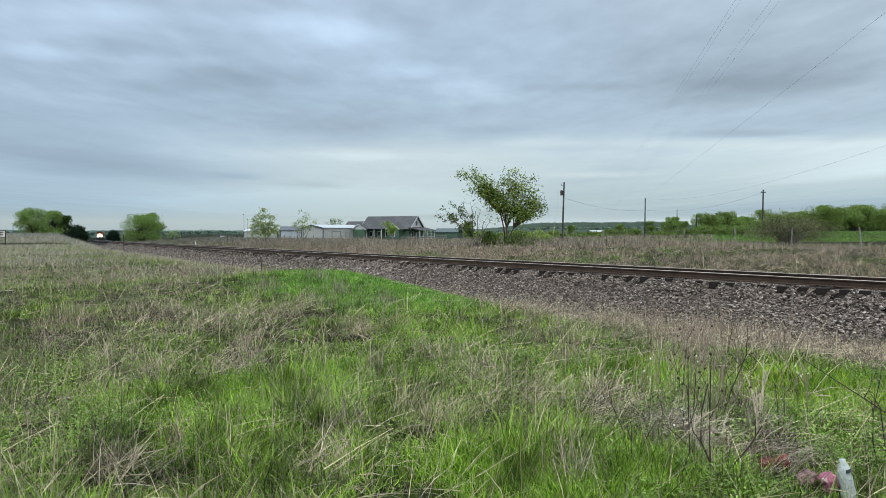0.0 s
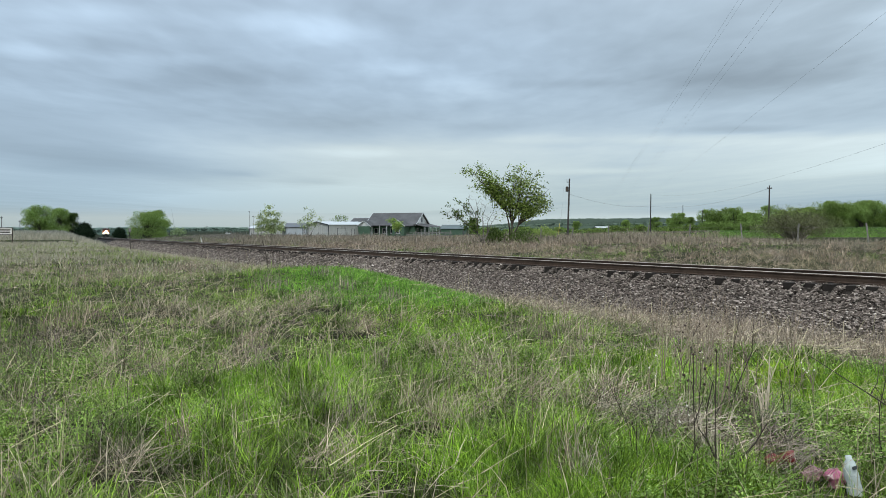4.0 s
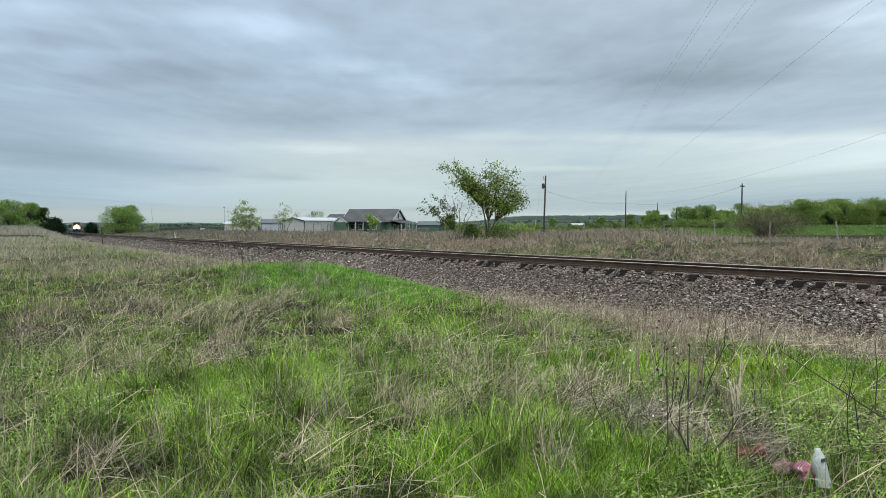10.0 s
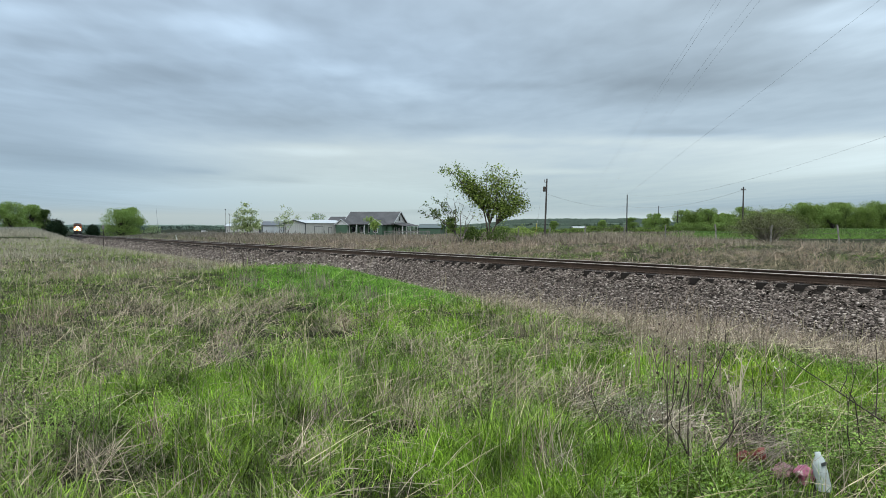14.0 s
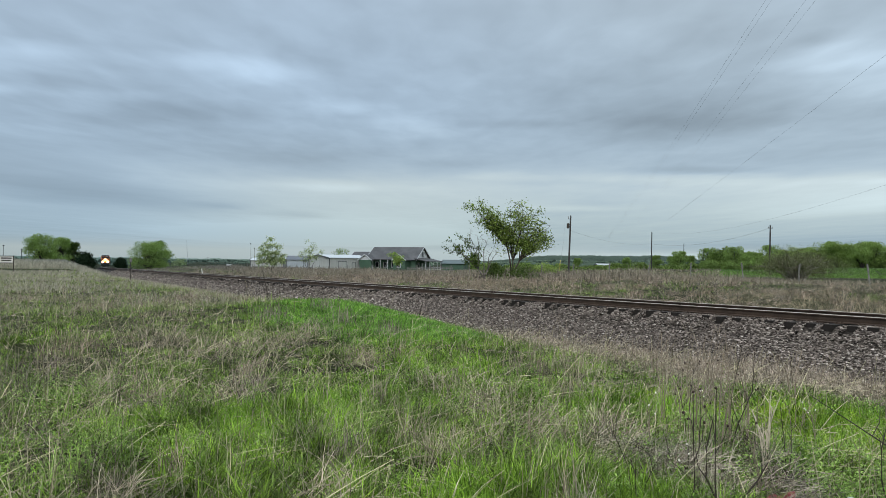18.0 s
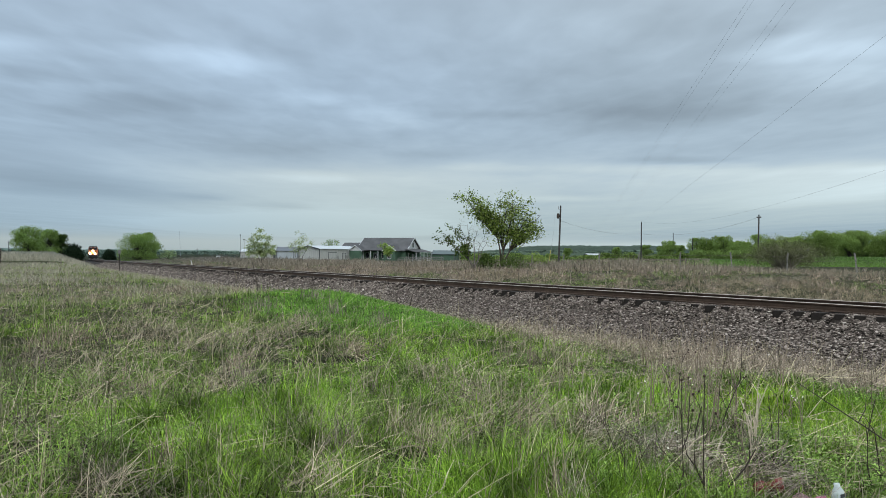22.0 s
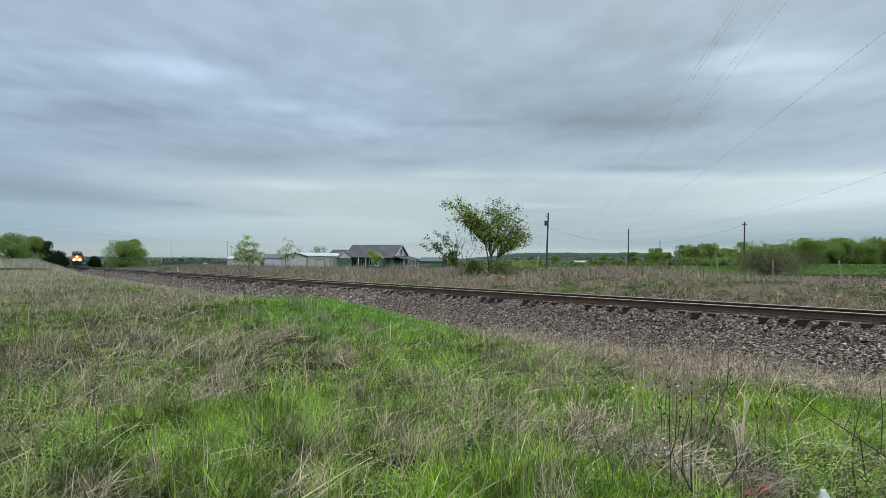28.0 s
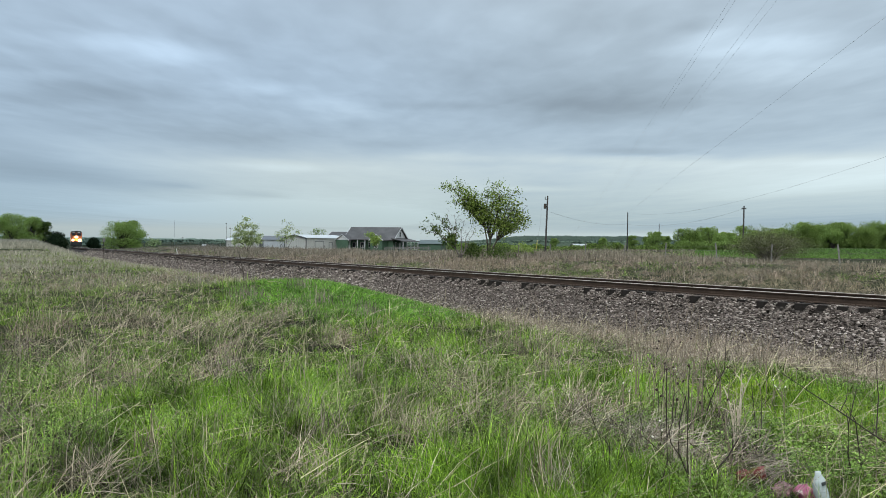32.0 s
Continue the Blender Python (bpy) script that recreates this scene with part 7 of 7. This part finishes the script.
def trough():
    """A small white trough in the rough pasture by the track."""
    x, y, z = place(-0.2925, 225)
    root = tagged(empty("feed_trough", pose(x, y, z, 0, 0, 12)), "small white trough standing in the far rough grass", "trough")
    part("basin", box_bm(-0.85, 0.35, -0.4, 0.4, 0.45, 1.1, 0.03), TRIM_WHITE, root)
    part("lid", box_bm(0.5, 0.95, -0.35, 0.35, 0.5, 1.0, 0.03), TRIM_WHITE, root)
    for sx in (-0.7, 0.75):
        part("leg", box_bm(sx - 0.05, sx + 0.05, -0.25, 0.25, -0.1, 0.46, 0.01), STALK_DARK, root)
    part("beam", box_bm(-0.8, 0.9, -0.05, 0.05, 0.47, 0.56, 0.01), STALK_DARK, root)


trough()
marker_post()
road_sign()


# ---- weeds and litter in the near grass ----
def weed(b, d, h, seed, label, heads=6, stems=4, mat_=None, spread=0.3, flower=None, name="weed", thick=1.0):
    """A dry weed: thin branching stems with seed heads."""
    rnd = random.Random(seed)
    x, y, z = place(b, d)
    root = tagged(empty(name, pose(x, y, z, 0, 0, rnd.uniform(0, 360))), label, "weed", "dry weeds")
    ends = []
    for k in range(stems):
        a = rnd.uniform(0, 6.28)
        o = spread * rnd.uniform(0.2, 1.2)
        top = Vector((math.cos(a) * o, math.sin(a) * o, h * rnd.uniform(0.6, 1.05)))
        mid = Vector((top.x * 0.25 + rnd.uniform(-0.02, 0.02), top.y * 0.25, top.z * 0.5))
        bm = tube_bm([Vector((top.x * 0.1, top.y * 0.1, -0.04)), mid, (mid + top) * 0.52, top], [0.0036 * thick, 0.003 * thick, 0.0024 * thick, 0.0015 * thick], 5)
        ends.append(top)
        for t in range(rnd.randint(1, 3)):
            p = mid.lerp(top, rnd.uniform(0.0, 0.8))
            q = p + Vector((rnd.uniform(-1, 1) * 0.09, rnd.uniform(-1, 1) * 0.09, rnd.uniform(0.03, 0.14)))
            tube_bm([p, (p + q) * 0.5 + Vector((0, 0, 0.01)), q], [0.0022 * thick, 0.002 * thick, 0.0014 * thick], 4, bm)
            ends.append(q)
        part("stem", bm, mat_ or STALK, root)
    rnd.shuffle(ends)
    for p in ends[:heads]:
        bm = bmesh.new()
        bmesh.ops.create_icosphere(bm, subdivisions=1, radius=0.007 if flower else 0.0085, matrix=Matrix.Translation(p))
        for v in bm.verts:
            v.co += Vector((rnd.uniform(-1, 1), rnd.uniform(-1, 1), rnd.uniform(-1, 1))) * 0.004
        part("seed_head", bm, flower or SEED, root)
    return root


for i, (b, d, h, hd, st, m_) in enumerate((
        (0.305, 6.6, 0.80, 6, 4, STALK), (0.375, 6.4, 0.95, 5, 4, STALK),
        (0.400, 6.6, 0.95, 6, 6, STALK), (0.255, 4.9, 0.55, 3, 3, STALK_DARK), (0.42, 4.9, 0.6, 3, 4, STALK), (0.345, 8.6, 0.95, 5, 7, STALK),
        (0.46, 6.9, 0.7, 4, 3, STALK), (0.36, 7.4, 0.7, 4, 3, STALK))):
    weed(b, d, h, 900 + i, "dry brown weed with dark round seed heads", max(1, hd - 3), st, m_)
for i, (b, d, h) in enumerate(((0.30, 5.2, 0.5), (0.34, 7.4, 0.45), (0.47, 7.2, 0.4), (0.49, 6.6, 0.42), (0.27, 6.2, 0.45))):
    weed(b, d, h, 950 + i, "thin green weed with small white flowers", 3, 2, STALK, 0.1, FLOWER, "flowering_weed")
weed(0.422, 5.8, 0.58, 960, "bunch of pale bleached stalks standing in the grass", 0, 7, STRAW, 0.09, thick=1.7)
# single dark weeds before the ballast
for i, (b, d, h, hd) in enumerate(((0.318, 6.3, 0.8, 3), (0.371, 6.6, 0.8, 2), (0.452, 5.6, 0.55, 0))):
    weed(b, d, h, 980 + i, "tall dark dead weed with round seed heads" if hd > 1 else "tall dark bare weed stem in the grass", hd, 2, STALK_DARK, 0.22, None, "weed", 0.95)


def crumpled(bm, amount, seed):
    for v in bm.verts:
        n = noise.noise_vector(v.co * 22 + Vector((seed, 0, 0)))
        v.co += n * amount
    return bm


def broken_stalk(b, d, pts, side, label, thick=1.0, heads=()):
    x, y, z = place(b, d)
    root = tagged(empty("dead_stalk", pose(x, y, z)), label, "dead stalk")
    part("stem", tube_bm(pts, [r * thick for r in (0.022, 0.02, 0.016, 0.008)], 6), STALK_DARK, root)
    for p, q in side:
        part("side_twig", tube_bm([p, (Vector(p) + Vector(q)) / 2 + Vector((0.02, 0, 0.02)), q], [r * thick for r in (0.012, 0.009, 0.005)], 5), STALK_DARK, root)
    for p in heads:
        bm = bmesh.new()
        bmesh.ops.create_icosphere(bm, subdivisions=2, radius=0.009, matrix=Matrix.Translation(p))
        part("seed_head", crumpled(bm, 0.008, p[2]), SEED, root)


broken_stalk(-0.243, 30, [(0.06, 0, -0.1), (0.05, 0, 0.5), (-0.06, 0, 1.0), (-0.16, 0, 1.32)], [((0.05, 0, 0.5), (-0.35, 0.05, 0.85)), ((-0.02, 0, 0.85), (0.22, 0, 1.15))], "dark broken weed stalk standing before the ballast")
broken_stalk(-0.036, 27, [(-0.1, 0, -0.1), (-0.06, 0, 0.3), (0.0, 0, 0.6), (0.06, 0, 0.85)], [], "dark leaning weed stalk before the ballast")
broken_stalk(0.311, 4.70, [(0, 0, -0.05), (0.09, 0, 0.24), (0.08, 0, 0.52), (0.075, 0, 0.83)], [((0.085, 0, 0.4), (0.15, 0.02, 0.64)), ((0.08, 0, 0.56), (0.02, 0.02, 0.7))], "tall dark weed stem with seed heads over the tangled straw", 0.25, [(0.15, 0.02, 0.64), (0.02, 0.02, 0.70), (0.075, 0, 0.83)])
broken_stalk(0.361, 4.72, [(0, 0, -0.05), (-0.02, 0, 0.28), (-0.02, 0, 0.55), (-0.015, 0, 0.86)], [((-0.02, 0, 0.45), (0.06, 0.02, 0.62)), ((-0.02, 0, 0.5), (-0.08, 0.02, 0.74))], "tall dark weed stem with seed heads over the tangled straw", 0.25, [(0.06, 0.02, 0.62), (-0.08, 0.02, 0.74), (-0.015, 0, 0.86)])
broken_stalk(0.415, 5.17, [(0, 0, -0.05), (0.01, 0, 0.12), (0.015, 0, 0.22), (0.015, 0, 0.32)], [], "short dark broken weed stem in the straw", 0.25)
broken_stalk(0.585, 5.02, [(0, 0, -0.05), (-0.05, 0, 0.2), (-0.05, 0, 0.4), (0.0, 0, 0.64)], [((-0.05, 0, 0.38), (-0.12, 0, 0.52))], "dark bare weed stem beside the long twig", 0.24)
broken_stalk(0.596, 5.15, [(0, 0, -0.05), (-0.03, 0, 0.17), (-0.06, 0, 0.38), (-0.14, 0, 0.5)], [], "dark bent weed stem beside the long twig", 0.22)
broken_stalk(0.371, 6.25, [(0, 0, -0.05), (0.1, 0, 0.26), (0.21, 0, 0.52), (0.225, 0, 0.84)], [((0.1, 0, 0.26), (-0.04, 0, 0.45))], "tall thin dark weed stem leaning before the ballast", 0.22, [(0.235, 0, 0.53)])
broken_stalk(0.332, 5.74, [(0, 0, -0.05), (0.02, 0, 0.25), (0.03, 0, 0.42), (0.02, 0, 0.62)], [((0.02, 0, 0.3), (-0.07, 0, 0.4)), ((0.03, 0, 0.4), (0.1, 0, 0.52))], "dark weed stem with round seed heads", 0.2, [(-0.07, 0, 0.4), (0.1, 0, 0.52), (0.02, 0, 0.62)])
for i in range(3):
    rnd = random.Random(740 + i)
    weed(rnd.uniform(0.24, 0.45), rnd.uniform(5.4, 8.6), rnd.uniform(0.55, 0.95), 760 + i, "thin grey dead weed standing in the grass", 1, 4, STALK, 0.22)
for i in range(16):
    rnd = random.Random(700 + i)
    weed(rnd.uniform(0.1, 0.56), rnd.uniform(8.5, 13.5), rnd.uniform(0.5, 0.95), 720 + i, "pale dry weed near the foot of the ballast", 0, 4, STALK, 0.4)


def twig():
    """A long bare arching twig lying over the grass."""
    x, y, z = place(0.566, 5.1)
    root = tagged(empty("bare_twig", pose(x, y, z)), "long dark bare twig arching over the grass", "twig")
    pts = [(-0.22, 0.45, 0.66), (-0.1, 0.3, 0.56), (0.05, 0.12, 0.44), (0.22, 0, 0.31), (0.45, -0.12, 0.16), (0.75, -0.2, -0.02)]
    part("stem", tube_bm(pts, [0.0028, 0.0034, 0.0042, 0.005, 0.006, 0.0065], 6), STALK_DARK, root)
    part("side_twig", tube_bm([(0.05, 0.12, 0.44), (0.12, 0.16, 0.52), (0.15, 0.2, 0.6)], [0.004, 0.003, 0.002], 5), STALK_DARK, root)
    part("side_twig", tube_bm([(0.24, 0, 0.30), (0.30, 0.08, 0.55), (0.29, 0.1, 0.78)], [0.005, 0.004, 0.002], 5), STALK_DARK, root)
    part("side_twig", tube_bm([(0.45, -0.12, 0.16), (0.36, 0.0, 0.42), (0.38, 0.05, 0.62)], [0.005, 0.004, 0.002], 5), STALK_DARK, root)


twig()


def forked_twig(b, d):
    x, y, z = place(b, d)
    root = tagged(empty("bare_twig", pose(x, y, z + 0.06)), "forked bare brown twig standing in the grass", "twig")
    part("stem", tube_bm([(0, 0, -0.12), (-0.03, 0, 0.06), (-0.11, 0, 0.24), (-0.10, 0.02, 0.42), (-0.06, 0.02, 0.60)], [0.009, 0.008, 0.006, 0.0045, 0.003], 6), STALK_DARK, root)
    part("side_twig", tube_bm([(-0.01, 0, 0.02), (0.09, -0.02, 0.09), (0.2, -0.02, 0.22), (0.27, -0.02, 0.34)], [0.008, 0.0065, 0.005, 0.003], 6), STALK_DARK, root)
    part("side_twig", tube_bm([(-0.09, 0, 0.2), (-0.16, 0, 0.3), (-0.18, 0, 0.42)], [0.004, 0.003, 0.002], 5), STALK_DARK, root)


forked_twig(0.368, 4.75)

PLASTIC = plain("milky_plastic", (0.42, 0.50, 0.52), 0.25, 0, 0.1, 12)
PLASTIC_LABEL = plain("dark_label", (0.05, 0.06, 0.07), 0.5)
CAN_RED = plain("crushed_red_can", (0.13, 0.014, 0.02), 0.4, 0.0, 0.4, 30)


def wrapper_mat():
    m = Mat("pink_white_wrapper", 0.35, 0, 0.5)
    c = m.ramp(m.noise(26, 3), [(0.42, (0.33, 0.085, 0.18)), (0.56, (0.38, 0.15, 0.22)), (0.66, (0.60, 0.55, 0.55))])
    return m.color(c).m


CAN_BRIGHT = wrapper_mat()
CAN_PINK = plain("faded_pink_plastic", (0.27, 0.155, 0.18), 0.5, 0, 0.25, 20)


def lathe_bm(profile, sides=20):
    return tube_bm([(0, 0, z) for r, z in profile], [r for r, z in profile], sides)


def rubbish():
    x, y, z = place(0.546, 4.52)
    bottle = tagged(empty("plastic_bottle", pose(x, y, z - 0.03, -6, -9, 20)), "crumpled milky plastic bottle standing in the grass", "bottle")
    bm = crumpled(lathe_bm([(0.034, 0), (0.043, 0.01), (0.044, 0.06), (0.038, 0.1), (0.044, 0.14), (0.042, 0.19), (0.032, 0.225), (0.018, 0.245), (0.017, 0.265)]), 0.008, 3)
    b_ = part("body", bm, PLASTIC, bottle)
    for f in b_.data.polygons:
        f.use_smooth = True
    part("label", box_bm(-0.03, 0.012, -0.051, -0.045, 0.195, 0.215), PLASTIC_LABEL, bottle, "small dark printed bar")
    x, y, z = place(0.4295, 4.98)
    can = tagged(empty("drink_can", pose(x, y, z + 0.07, 74, 14, 62)), "crushed red drink can lying in the grass", "can")
    part("body", crumpled(crumpled(lathe_bm([(0.03, -0.02), (0.042, -0.008), (0.043, 0.025), (0.034, 0.05), (0.026, 0.068), (0.036, 0.09), (0.044, 0.115), (0.043, 0.14), (0.034, 0.155)], 22), 0.016, 5), 0.01, 9), CAN_RED, can)
    part("lid", lathe_bm([(0.034, 0.154), (0.036, 0.16), (0.030, 0.158)], 18), HEAD, can)
    for (bx, d, sx, sz, mat_, lab, sd) in ((0.487, 4.76, 1.6, 0.8, CAN_PINK, "crumpled faded pink plastic wrapper in the grass", 2), (0.5175, 4.66, 1.15, 1.2, CAN_BRIGHT, "torn pink and white plastic wrapper beside the bottle", 6)):
        x, y, z = place(bx, d)
        bag = tagged(empty("plastic_wrapper", pose(x, y, z + 0.055, 0, 0, 20 * sd)), lab, "wrapper")
        bm = bmesh.new()
        bmesh.ops.create_icosphere(bm, subdivisions=4, radius=0.052)
        for v in bm.verts:
            v.co.x *= sx
            v.co.z *= sz
        part("film", crumpled(crumpled(bm, 0.03, sd), 0.018, sd + 6), mat_, bag)


rubbish()


# ---- what moves: the clouds drift, the train comes on ----
def on_track(s):
    """A vehicle whose front stands s metres along the track, facing the near end."""
    p, u, r = track(s)
    p2, _, _ = track(s + 16.0)
    d = p2 - p
    up = float(rail_z(s + 16) - rail_z(s)) / 16.0
    ang = math.degrees(math.atan2(d[1], d[0])) - 90
    return pose(p[0], p[1], float(rail_z(s)), math.degrees(math.atan(up)), 0, ang)


def train_at(t):
    return 443.0 - 6.3 * t


def roll_wheels(thing, radius):
    """Each wheelset turns as its vehicle rolls on: a little under a quarter turn a row."""
    step = 32.0 / math.ceil(32.0 * 6.3 / (radius * radians(80)))
    rows = int(round(32.0 / step))
    for w in thing.children:
        if w.name.startswith("wheelset"):
            at = w.matrix_basis.copy()
            walk(w, [(i * step, at @ Matrix.Rotation(6.3 * i * step / radius, 4, "X")) for i in range(rows + 1)])


def motions():
    walk(clouds, [(t, pose(-2.7 * UNIT * t, 0.75 * UNIT * t, CLOUD_H)) for t in (0.0, 16.0, 32.0)])
    z0 = place(-0.35, 300)[2]
    walk(mast, [(t, pose((-0.368 + 0.0011 * t) * 300, 300, z0, 0, -9 + 0.28 * t, 0)) for t in (0.0, 8.0, 16.0, 24.0, 32.0)])
    steps = [i * 2.0 for i in range(17)]
    back = 0.0
    for thing, length in ((lead, 23.0), (second, 23.0)) + tuple((c, 18.4) for c in cars):
        walk(thing, [(t, on_track(train_at(t) + back)) for t in steps])
        back += length
    roll_wheels(lead, 0.53)
    roll_wheels(second, 0.53)


motions()
